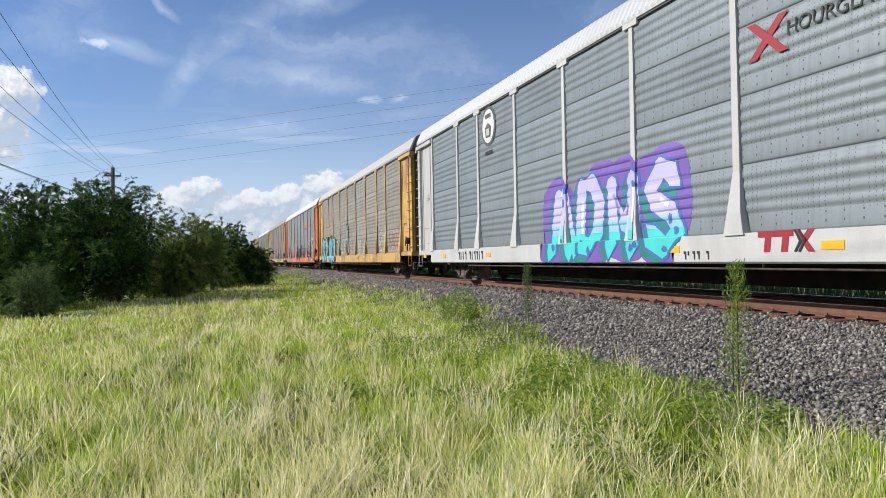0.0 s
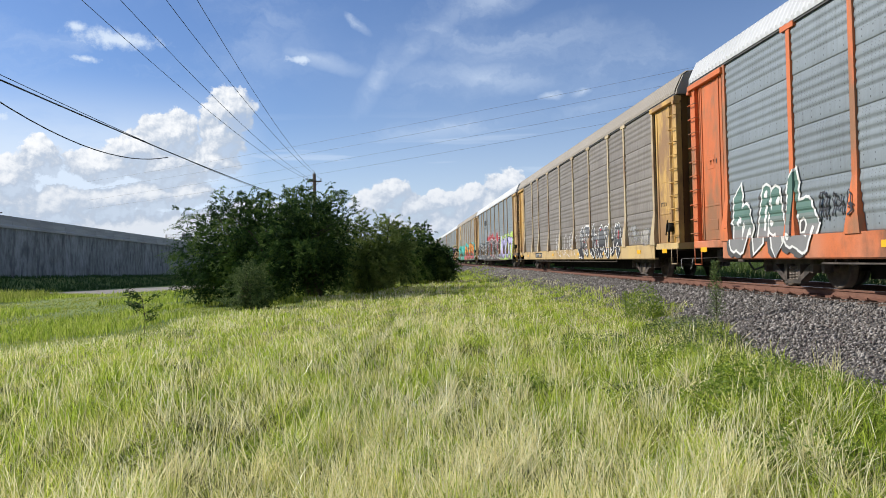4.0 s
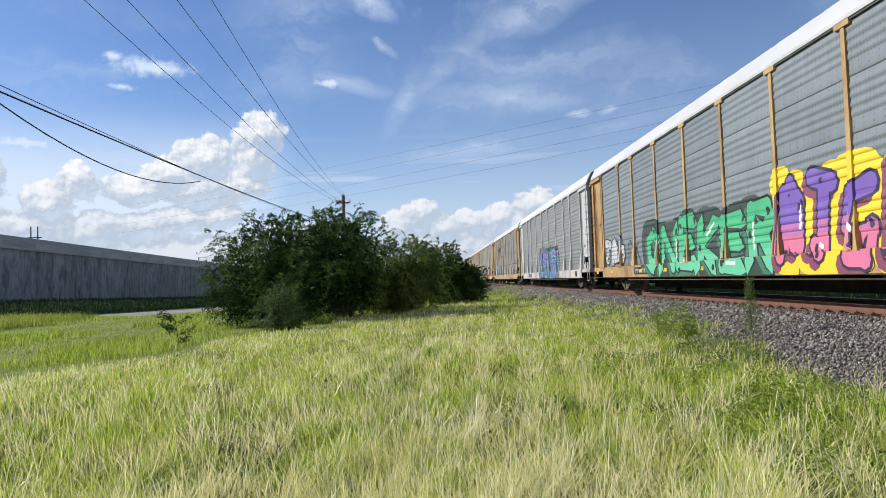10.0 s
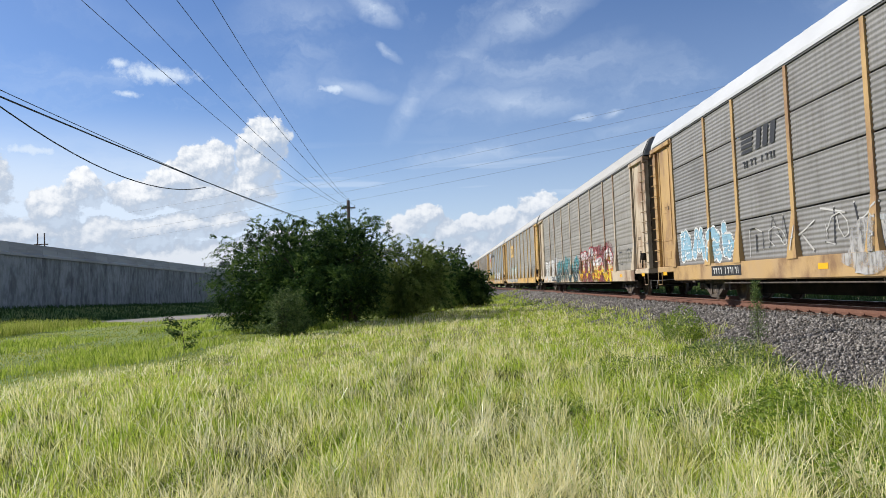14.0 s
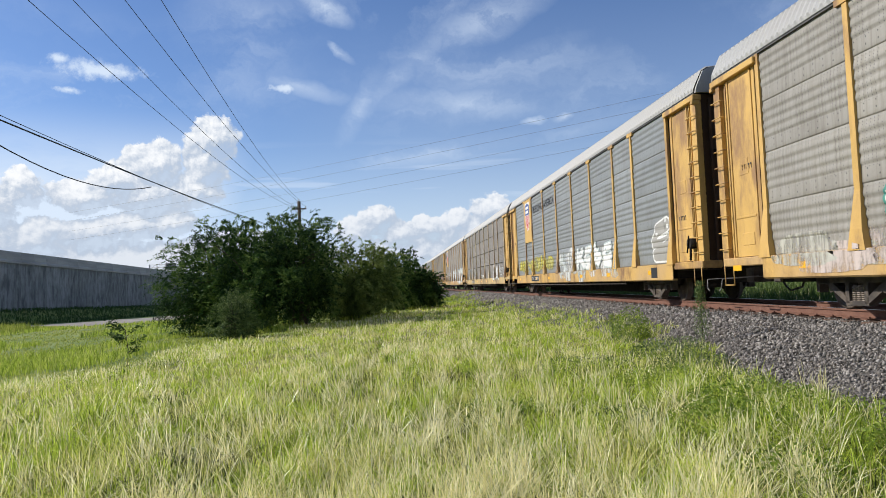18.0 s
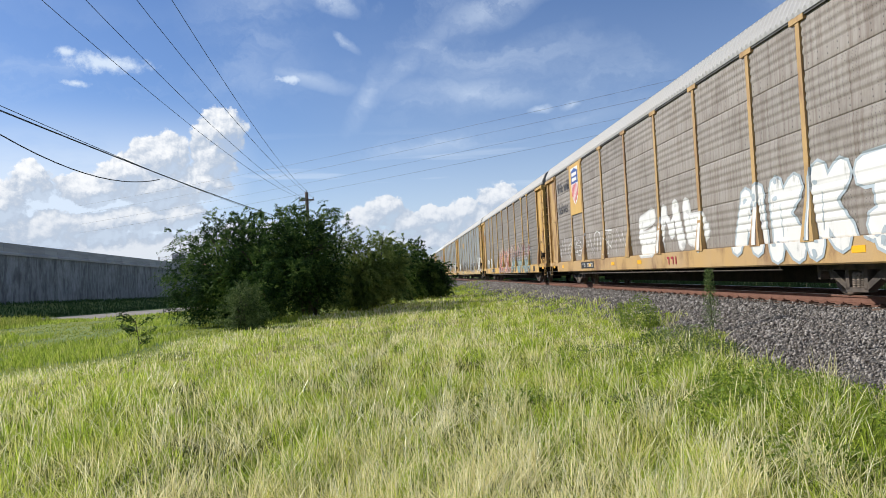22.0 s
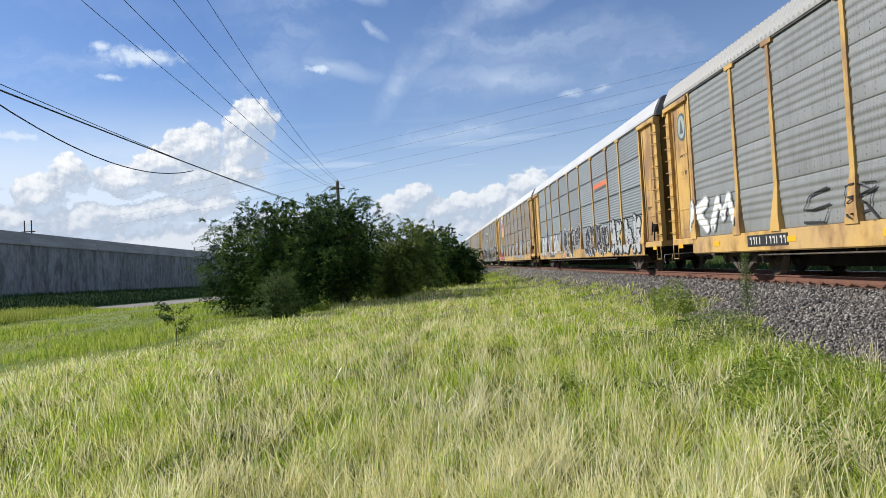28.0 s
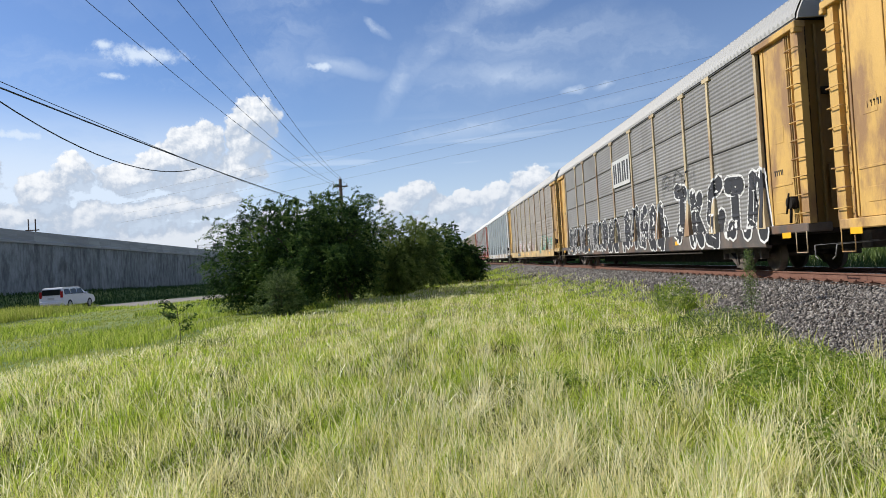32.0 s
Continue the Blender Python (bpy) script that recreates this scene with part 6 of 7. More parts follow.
# ---- paint and signs on the cars: kind, from, to, bottom, top, colours, letters
SPRAYED = {
    0: [("piece", 10.9, 16.1, 0.64, 2.55, (LAV, CYAN, BLUE, PURPLE, CHALK), "ADMS")],
    1: [("throw", 2.3, 4.4, 1.1, 2.1, ((0.22, 0.14, 0.13), (0.42, 0.34, 0.32)), 3), ("tag", 4.9, 6.5, 1.1, 2.4, (CHALK,), 2), ("tag", 9.3, 11.8, 0.75, 2.3, (CHALK,), 3),
        ("tag", 13.6, 19.6, 1.15, 2.3, (CHALK, (0.45, 0.43, 0.4)), 6), ("piece", 20.0, 25.7, 0.66, 2.3, ((0.06, 0.36, 0.42), (0.10, 0.42, 0.48), CHALK, INK, INK), "KIWUR"), ("throw", 14.8, 15.9, 1.1, 2.9, ((0.33, 0.36, 0.30), INK), 1)],
    2: [("piece", 2.9, 6.6, 0.64, 2.6, (GREYP, INK, CHALK, None, CHALK), 3), ("blob", 10.7, 15.2, 0.9, 2.3, (INK, (0.05, 0.05, 0.055)), 3), ("throw", 16.1, 19.0, 0.66, 1.9, (PINK, (0.6, 0.4, 0.42)), 3),
        ("piece", 21.9, 25.5, 0.66, 2.3, ((0.08, 0.16, 0.13), (0.20, 0.20, 0.20), CHALK, None, CHALK), 3), ("tag", 20.8, 22.0, 1.3, 2.0, (INK,), 3), ("tag", 7.2, 10.2, 1.3, 2.2, (INK, (0.2, 0.2, 0.2)), 3)],
    3: [("piece", 5.4, 11.5, 0.66, 2.0, (GREYP, INK, CHALK, None, RED), 6), ("tag", 11.8, 16.5, 0.7, 2.0, (CHALK,), 5), ("blob", 2.2, 4.6, 1.1, 1.8, ((0.3, 0.3, 0.29), (0.36, 0.34, 0.31)), 2)],
    4: [("blob", 8.9, 19.2, 0.7, 2.9, (RED, (0.6, 0.06, 0.07)), 7), ("piece", 8.9, 18.9, 0.64, 2.45, (INK, (0.03, 0.03, 0.033), CHALK, None, RED), "PRAZEONE"), ("piece", 19.6, 25.7, 0.64, 2.1, (INK, INK, CHALK, (0.04, 0.04, 0.045), CHALK), "RESTE"),
        ("piece", 2.2, 8.8, 0.64, 2.5, (LAV, (0.40, 0.36, 0.6), INK, LIME, CHALK), 5)],
    5: [("piece", 14.2, 25.2, 0.66, 2.4, ((0.06, 0.55, 0.48), (0.02, 0.33, 0.27), INK, (0.05, 0.48, 0.40), PINK), 6), ("blob", 20.6, 25.6, 0.64, 1.9, (MAROON, (0.26, 0.07, 0.08)), 3), ("blob", 20.4, 23.0, 0.9, 2.2, (PINK, (0.62, 0.25, 0.36)), 2), ("piece", 2.0, 14.6, 0.66, 2.5, (OR, (0.50, 0.07, 0.09), INK, CYAN, YEL), "ERASTBK"), ("blob", 2.0, 15.0, 0.64, 1.05, ((0.35, 0.10, 0.03), (0.40, 0.12, 0.03)), 9), ("tag", 1.1, 1.9, 2.1, 3.2, (CHALK, INK), 1)],
    6: [("piece", 9.6, 19.4, 0.64, 2.5, (GREEN, (0.12, 0.5, 0.3), INK, (0.03, 0.05, 0.04), CHALK), "ONEKER"), ("piece", 3.6, 9.6, 0.64, 2.7, (PURPLE, PINK, (0.03, 0.02, 0.06), YEL, CHALK), 5), ("tag", 20.0, 22.0, 0.9, 2.3, (INK,), 2), ("throw", 22.1, 25.5, 1.1, 2.4, ((0.42, 0.45, 0.46), INK), 3)],
    7: [("blob", 9.6, 16.8, 1.0, 2.8, ((0.06, 0.05, 0.08), (0.10, 0.08, 0.14)), 6), ("piece", 8.8, 16.5, 0.64, 2.6, (PURPLE, (0.10, 0.12, 0.36), (0.16, 0.62, 0.46), (0.06, 0.05, 0.08), (0.10, 0.60, 0.45)), "CHINER")],
    8: [("throw", 21.1, 25.3, 1.1, 2.2, (SKYB, CHALK), 4), ("tag", 14.9, 20.5, 1.1, 2.1, ((0.45, 0.44, 0.42), INK), 5), ("blob", 4.9, 16.0, 0.66, 1.9, ((0.42, 0.41, 0.40), (0.48, 0.47, 0.45), (0.40, 0.42, 0.43)), 9), ("tag", 0.9, 4.4, 0.9, 2.2, (INK, (0.5, 0.46, 0.38)), 3), ("blob", 0.7, 3.6, 0.8, 2.0, ((0.50, 0.45, 0.36), (0.46, 0.42, 0.36)), 2)],
    9: [("throw", 20.3, 25.2, 0.64, 2.2, ((0.45, 0.44, 0.42), CHALK), 4), ("old", 13.1, 20.4, 0.66, 2.2, ((0.05, 0.22, 0.24), INK, (0.3, 0.5, 0.5), None, CHALK), 5), ("old", 5.4, 12.6, 0.66, 2.3, (CHALK, YEL, RED, MAROON, INK), 4), ("tag", 2.2, 4.6, 1.2, 2.4, (INK,), 2)],
    10: [("throw", 16.2, 22.3, 0.66, 2.3, ((0.44, 0.46, 0.40), (0.04, 0.20, 0.16)), 4), ("blob", 14.8, 25.2, 0.66, 1.5, ((0.52, 0.44, 0.40), (0.45, 0.44, 0.38)), 5), ("tag", 2.4, 4.4, 1.0, 2.3, (INK,), 2)],
    11: [("blob", 6.7, 15.1, 0.75, 2.1, ((0.55, 0.56, 0.54), (0.50, 0.54, 0.52), CHALK), 7), ("throw", 2.0, 3.5, 1.15, 2.5, ((0.30, 0.29, 0.26), CHALK), 1), ("blob", 16.4, 25.0, 1.15, 2.0, ((0.52, 0.46, 0.06), (0.45, 0.42, 0.12)), 6), ("throw", 7.2, 12.0, 1.1, 2.1, (CHALK, (0.40, 0.46, 0.44)), 4)],
    12: [("throw", 4.4, 7.6, 0.8, 2.1, (CHALK, (0.2, 0.18, 0.16)), 3), ("tag", 1.9, 4.4, 1.15, 2.1, (CHALK,), 3), ("throw", 21.2, 25.0, 1.1, 2.2, ((0.24, 0.235, 0.23), (0.45, 0.44, 0.42)), 3), ("blob", 17.9, 20.4, 1.15, 2.1, ((0.36, 0.34, 0.30), (0.42, 0.40, 0.36)), 4), ("tag", 13.2, 15.0, 1.15, 1.5, (CHALK,), 3)],
    13: [("throw", 9.0, 14.4, 1.0, 2.5, (CHALK, (0.5, 0.5, 0.49)), 3), ("throw", 2.0, 7.8, 0.7, 2.5, (CHALK, (0.34, 0.40, 0.44)), 4), ("tag", 15.5, 25.4, 1.1, 2.4, (CHALK,), 7)],
    14: [("old", 12.0, 17.4, 0.66, 2.3, ((0.58, 0.24, 0.18), (0.52, 0.20, 0.18), (0.50, 0.60, 0.50), (0.55, 0.40, 0.33), CHALK), 5), ("old", 4.4, 11.6, 0.64, 2.7, ((0.34, 0.20, 0.19), (0.22, 0.34, 0.36), (0.60, 0.58, 0.46), None, CHALK), 6), ("throw", 21.8, 25.0, 1.0, 1.9, ((0.34, 0.36, 0.34), CHALK), 2)],
    15: [("throw", 1.4, 4.5, 0.8, 2.4, (CHALK, INK), 3), ("throw", 6.5, 11.4, 0.8, 1.9, ((0.14, 0.14, 0.14), (0.45, 0.44, 0.42)), 4), ("throw", 22.6, 25.4, 1.1, 2.1, (CHALK, INK), 3), ("throw", 16.0, 18.6, 1.1, 2.1, ((0.18, 0.18, 0.18), (0.42, 0.42, 0.40)), 3), ("blob", 20.9, 22.1, 1.2, 1.9, ((0.20, 0.27, 0.31),), 1), ("tag", 12.0, 15.8, 0.7, 1.5, ((0.12, 0.06, 0.04),), 5)],
    16: [("throw", 2.0, 6.3, 0.8, 2.3, (CHALK, INK), 4), ("blob", 7.5, 10.6, 0.9, 2.0, ((0.32, 0.32, 0.30), (0.26, 0.27, 0.27)), 2), ("blob", 13.0, 15.0, 1.1, 1.9, ((0.20, 0.45, 0.45),), 1), ("throw", 23.0, 26.2, 1.1, 2.2, (CHALK, (0.3, 0.34, 0.36)), 2), ("tag", 16.0, 20.0, 1.1, 2.0, (INK,), 3)],
    17: [("throw", 17.8, 25.2, 0.8, 2.2, ((0.52, 0.53, 0.54), INK), 7), ("throw", 14.3, 17.3, 0.66, 2.4, (INK, CHALK), 3), ("throw", 12.6, 14.2, 1.2, 2.3, (INK, (0.45, 0.46, 0.47)), 2), ("throw", 2.2, 7.0, 0.66, 2.2, ((0.38, 0.40, 0.41), INK), 4), ("throw", 7.2, 11.6, 0.7, 2.1, (INK, (0.5, 0.5, 0.5)), 4)],
    18: [("throw", 11.8, 17.9, 0.9, 2.1, ((0.26, 0.25, 0.25), (0.45, 0.45, 0.45)), 5), ("throw", 6.1, 11.6, 0.7, 2.3, ((0.30, 0.34, 0.37), (0.12, 0.07, 0.10)), 4), ("tag", 1.8, 4.2, 1.2, 2.4, (CHALK,), 3), ("throw", 23.2, 24.8, 0.68, 2.5, ((0.20, 0.45, 0.45), (0.04, 0.10, 0.12)), 1), ("blob", 22.6, 25.3, 0.66, 1.6, ((0.55, 0.12, 0.22),), 2)],
    19: [("throw", 1.7, 8.0, 0.66, 2.6, (INK, CHALK), 5), ("throw", 8.6, 14.0, 0.66, 2.4, (INK, CHALK), 5), ("throw", 14.6, 19.6, 0.66, 2.2, (INK, CHALK), 5), ("throw", 20.2, 25.4, 0.66, 2.1, (INK, CHALK), 5), ("tag", 6.0, 9.2, 2.4, 3.3, ((0.07, 0.065, 0.06),), 3)],
    20: [("blob", 3.0, 8.0, 0.9, 2.1, ((0.12, 0.36, 0.28), (0.42, 0.42, 0.38)), 4), ("blob", 12.0, 20.0, 1.0, 2.0, (CHALK, (0.5, 0.36, 0.34)), 5)],
    21: [("tag", 4.0, 11.0, 1.1, 2.2, (INK, CHALK), 5)],
    22: [("throw", 9.0, 15.0, 0.9, 2.0, ((0.30, 0.31, 0.32), CHALK), 4)],
}
for _n, _rows in SPRAYED.items():
    for _j, (_kind, _a, _b, _lo, _hi, _cols, _letters) in enumerate(_rows):
        graffiti(CARS[_n], LIVERY[_n][2], _kind, _a, _b, _lo, _hi, _cols, 1000 * _n + _j, _letters)


def rect(d0, d1, z0, z1, skew=0.0):
    return [(d0, z0), (d1, z0), (d1 + skew, z1), (d0 + skew, z1)]


def signs():
    on = 0.026
    red, black, white = paint((0.30, 0.016, 0.03)), BLACK, WHITE
    grey, pale = paint((0.09, 0.09, 0.095)), paint((0.42, 0.43, 0.43))
    a = CARS[0]
    # three letters' worth of red shapes on the sill, a red cross, dark bars, a round badge
    for d in (8.95, 8.62):
        flat_shape("emblem_bar", rect(d - 0.17, d + 0.17, 1.00, 1.09), red, a, -0.067)
        flat_shape("emblem_bar", rect(d - 0.06, d + 0.06, 0.78, 1.00, -0.03), red, a, -0.067)
    flat_shape("emblem_bar", [(8.08, 0.78), (8.20, 0.78), (8.46, 1.09), (8.34, 1.09)], red, a, -0.067)
    for k in range(2):
        flat_shape("emblem_bar", [(8.44 - 0.07 * k, 0.78), (8.40 - 0.07 * k, 0.78), (8.30 - 0.07 * k, 0.93), (8.40 - 0.07 * k, 1.09), (8.44 - 0.07 * k, 1.09), (8.35 - 0.07 * k, 0.93)], black, a, -0.071)
    flat_shape("emblem_bar", [(8.08, 1.09), (8.20, 1.09), (8.30, 0.97), (8.24, 0.90)], red, a, -0.067)
    for s in (-1, 1):
        flat_shape("cross_stroke", [(8.94 - s * 0.40, 3.66), (8.94 - s * 0.22, 3.66), (8.94 + s * 0.40, 4.22), (8.94 + s * 0.22, 4.22)], red, a, on - 0.005 * (s + 1), "red stroke of a cross")
    words(a, "HOURGLASS", 8.58, 3.87, 0.29, BLACK, on - 0.004)
    flat_shape("badge_ring", arc(20.0, 4.70, 0.56, 0, 350, 30, 0.60), grey, a, on)
    flat_shape("badge", arc(20.0, 4.70, 0.46, 0, 350, 30, 0.50), paint((0.62, 0.63, 0.63)), a, on - 0.008, "white oval badge with a dark ring")
    flat_shape("badge_mark", [(19.82, 4.36), (20.18, 4.36), (20.24, 4.66), (20.0, 4.80), (19.76, 4.66)], grey, a, on - 0.016)
    flat_shape("badge_mark", rect(19.88, 20.12, 4.42, 4.62), pale, a, on - 0.024)
    flat_shape("badge_mark", rect(19.78, 20.22, 4.94, 5.06), grey, a, on - 0.016)
    flat_shape("badge_bar", rect(19.72, 20.28, 3.86, 3.96), black, a, on)
    bars(a, 20.4, 22.7, 0.72, 0.98, BLACK, 11, None, 3)
    bars(a, 10.2, 10.9, 0.68, 0.82, BLACK, 6, None, 4)
    # a red slanting bar with dark underline
    for n, col in ((2, (0.62, 0.14, 0.06)), (17, (0.66, 0.16, 0.07))):
        flat_shape("emblem_bar", [(6.95, 3.80), (9.35, 3.74), (9.35, 3.95), (6.95, 4.00)], faded_material("worn_emblem", col, 0.30), CARS[n], on, "orange-red bar emblem")
        flat_shape("emblem_bar", [(7.0, 3.70), (9.2, 3.64), (9.2, 3.69), (7.0, 3.75)], grey, CARS[n], on)
    bars(CARS[2], 1.9, 2.6, 0.74, 0.98, BLACK, 4, None, 9)
    # black slanting bars over small bars
    for n, lo in ((4, 3.9), (8, 3.75)):
        for k in range(4):
            flat_shape("emblem_bar", rect(19.9 - 0.02 * k, 20.5, lo + 0.13 * k, lo + 0.09 + 0.13 * k, -0.05), black, CARS[n], on)
        for k in range(3):
            flat_shape("emblem_mark", rect(18.75 + 0.36 * k, 18.98 + 0.36 * k, lo, lo + 0.5, -0.12), black, CARS[n], on)
        bars(CARS[n], 18.7, 20.5, lo - 0.36, lo - 0.18, BLACK, 9, None, 5 + n, on)
    # yellow boards with a black looped line
    for n, d, lo, hi, wide in ((5, 21.87, 3.4, 5.3, 1.85), (10, 19.49, 3.35, 4.55, 2.65)):
        flat_shape("name_board", rect(d - wide / 2, d + wide / 2, lo, hi), paint((0.56, 0.35, 0.10), 0.6, 0.3), CARS[n], -0.01, "yellow board on the side")
        z = lo + (hi - lo) * 0.5
        q = 1.0 if n == 5 else 0.8
        loop = [(0.16, 0.28), (0.62, 0.31), (0.74, 0.28), (0.79, 0.20), (0.81, -0.22), (0.76, -0.31), (0.66, -0.35), (0.17, -0.35), (0.07, -0.32), (0.03, -0.24), (-0.05, 0.26), (-0.09, 0.34), (-0.16, 0.36), (-0.24, 0.29), (-0.56, -0.28), (-0.65, -0.37), (-0.73, -0.33), (-0.76, -0.24), (-0.81, 0.42)]
        ribbon("emblem_stroke", [(d + u * q, z + v * q) for u, v in loop], 0.11 * q, black, CARS[n], -0.018, "black looped line")
    # shields on yellow boards, slogans
    for n, d, lo, hi in ((11, 21.87, 2.9, 5.3), (13, 21.87, 3.1, 5.3), (18, 21.87, 3.1, 5.3)):
        flat_shape("shield_board", rect(d - 0.92, d + 0.92, lo, hi), paint((0.56, 0.35, 0.10), 0.6, 0.3), CARS[n], -0.01, "yellow board on the side")
        shield(CARS[n], d, hi - 1.78, 1.15, 1.62, -0.018)
    words(CARS[11], "BUILDING", 20.6, 4.40, 0.52, BLACK, on)
    words(CARS[11], "AMERICA", 17.9, 4.40, 0.52, BLACK, on)
    words(CARS[13], "We will", 25.4, 4.35, 0.72, paint((0.05, 0.05, 0.055)), on)
    words(CARS[13], "deliver.", 25.4, 3.35, 0.72, paint((0.05, 0.05, 0.055)), on)
    # orange bars with an underline
    gold = paint((0.62, 0.32, 0.03))
    for k in range(3):
        d = 18.62 + 0.42 * k
        flat_shape("emblem_bar", [(d, 3.92), (d + 0.33, 3.92), (d + 0.33, 4.06), (d + 0.20, 4.10), (d + 0.33, 4.16), (d + 0.33, 4.36), (d, 4.36), (d, 4.22), (d + 0.12, 4.18), (d, 4.10)], gold, CARS[15], on)
    flat_shape("emblem_bar", rect(18.60, 19.82, 3.74, 3.84), gold, CARS[15], on)
    # white board with dark bars
    flat_shape("name_board", rect(12.6, 15.1, 3.35, 4.45), paint((0.50, 0.50, 0.48)), CARS[19], -0.01, "white board with dark bars")
    for k in range(7):
        flat_shape("emblem_bar", rect(12.8 + 0.33 * k, 12.98 + 0.33 * k, 3.5, 4.3, 0.04 if k % 2 else -0.04), black, CARS[19], -0.018)
    # round badges on the end panels
    for n, d in ((1, 26.4), (14, 26.4), (16, 26.4)):
        flat_shape("round_badge", arc(d, 4.45, 0.36, 0, 345, 24, 0.42), paint((0.06, 0.11, 0.13)), CARS[n], 0.042, "round dark badge")
        flat_shape("badge_face", arc(d, 4.45, 0.28, 0, 345, 24, 0.34), paint((0.30, 0.36, 0.34)), CARS[n], 0.034)
        flat_shape("badge_mark", [(d - 0.14, 4.25), (d + 0.14, 4.25), (d + 0.06, 4.5), (d, 4.66), (d - 0.08, 4.48)], grey, CARS[n], 0.026)
        bars(CARS[n], d - 0.3, d + 0.3, 3.55, 3.62, BLACK, 6, None, n, 0.040)
    for n in (1, 9, 13, 14, 18):
        bars(CARS[n], 11.0, 11.9, 0.74, 0.96, red, 3, None, n)
    for n in (5, 7, 11, 14):
        flat_shape("inspection_label", rect(3.0, 3.45, 0.7, 1.0), black, CARS[n], -0.068)


signs()

# ---------------------------------------------------------------- bushes and weeds
def leaves_mesh(name, centres, normals, length, width, mat, seed, droop=0.3):
    """Many small pointed leaves about given places."""
    rng = np.random.default_rng(seed)
    n = len(centres)
    d = normals + rng.normal(0, 0.55, (n, 3))
    d[:, 2] -= droop * rng.uniform(0, 1.2, n)
    d /= np.linalg.norm(d, axis=1)[:, None]
    side = np.cross(d, rng.normal(0, 1, (n, 3)))
    side /= np.linalg.norm(side, axis=1)[:, None]
    ln = (length * rng.uniform(0.6, 1.3, n))[:, None]
    wd = (width * rng.uniform(0.7, 1.2, n))[:, None]
    v = np.empty((n, 4, 3))
    v[:, 0] = centres - d * ln / 2
    v[:, 1] = centres + side * wd / 2
    v[:, 2] = centres + d * ln / 2
    v[:, 3] = centres - side * wd / 2
    me = bpy.data.meshes.new(name)
    me.vertices.add(n * 4)
    me.vertices.foreach_set("co", v.ravel())
    me.loops.add(n * 4)
    me.loops.foreach_set("vertex_index", np.arange(n * 4))
    me.polygons.add(n)
    me.polygons.foreach_set("loop_start", np.arange(n) * 4)
    me.update(calc_edges=True)
    me.materials.append(mat)
    return me


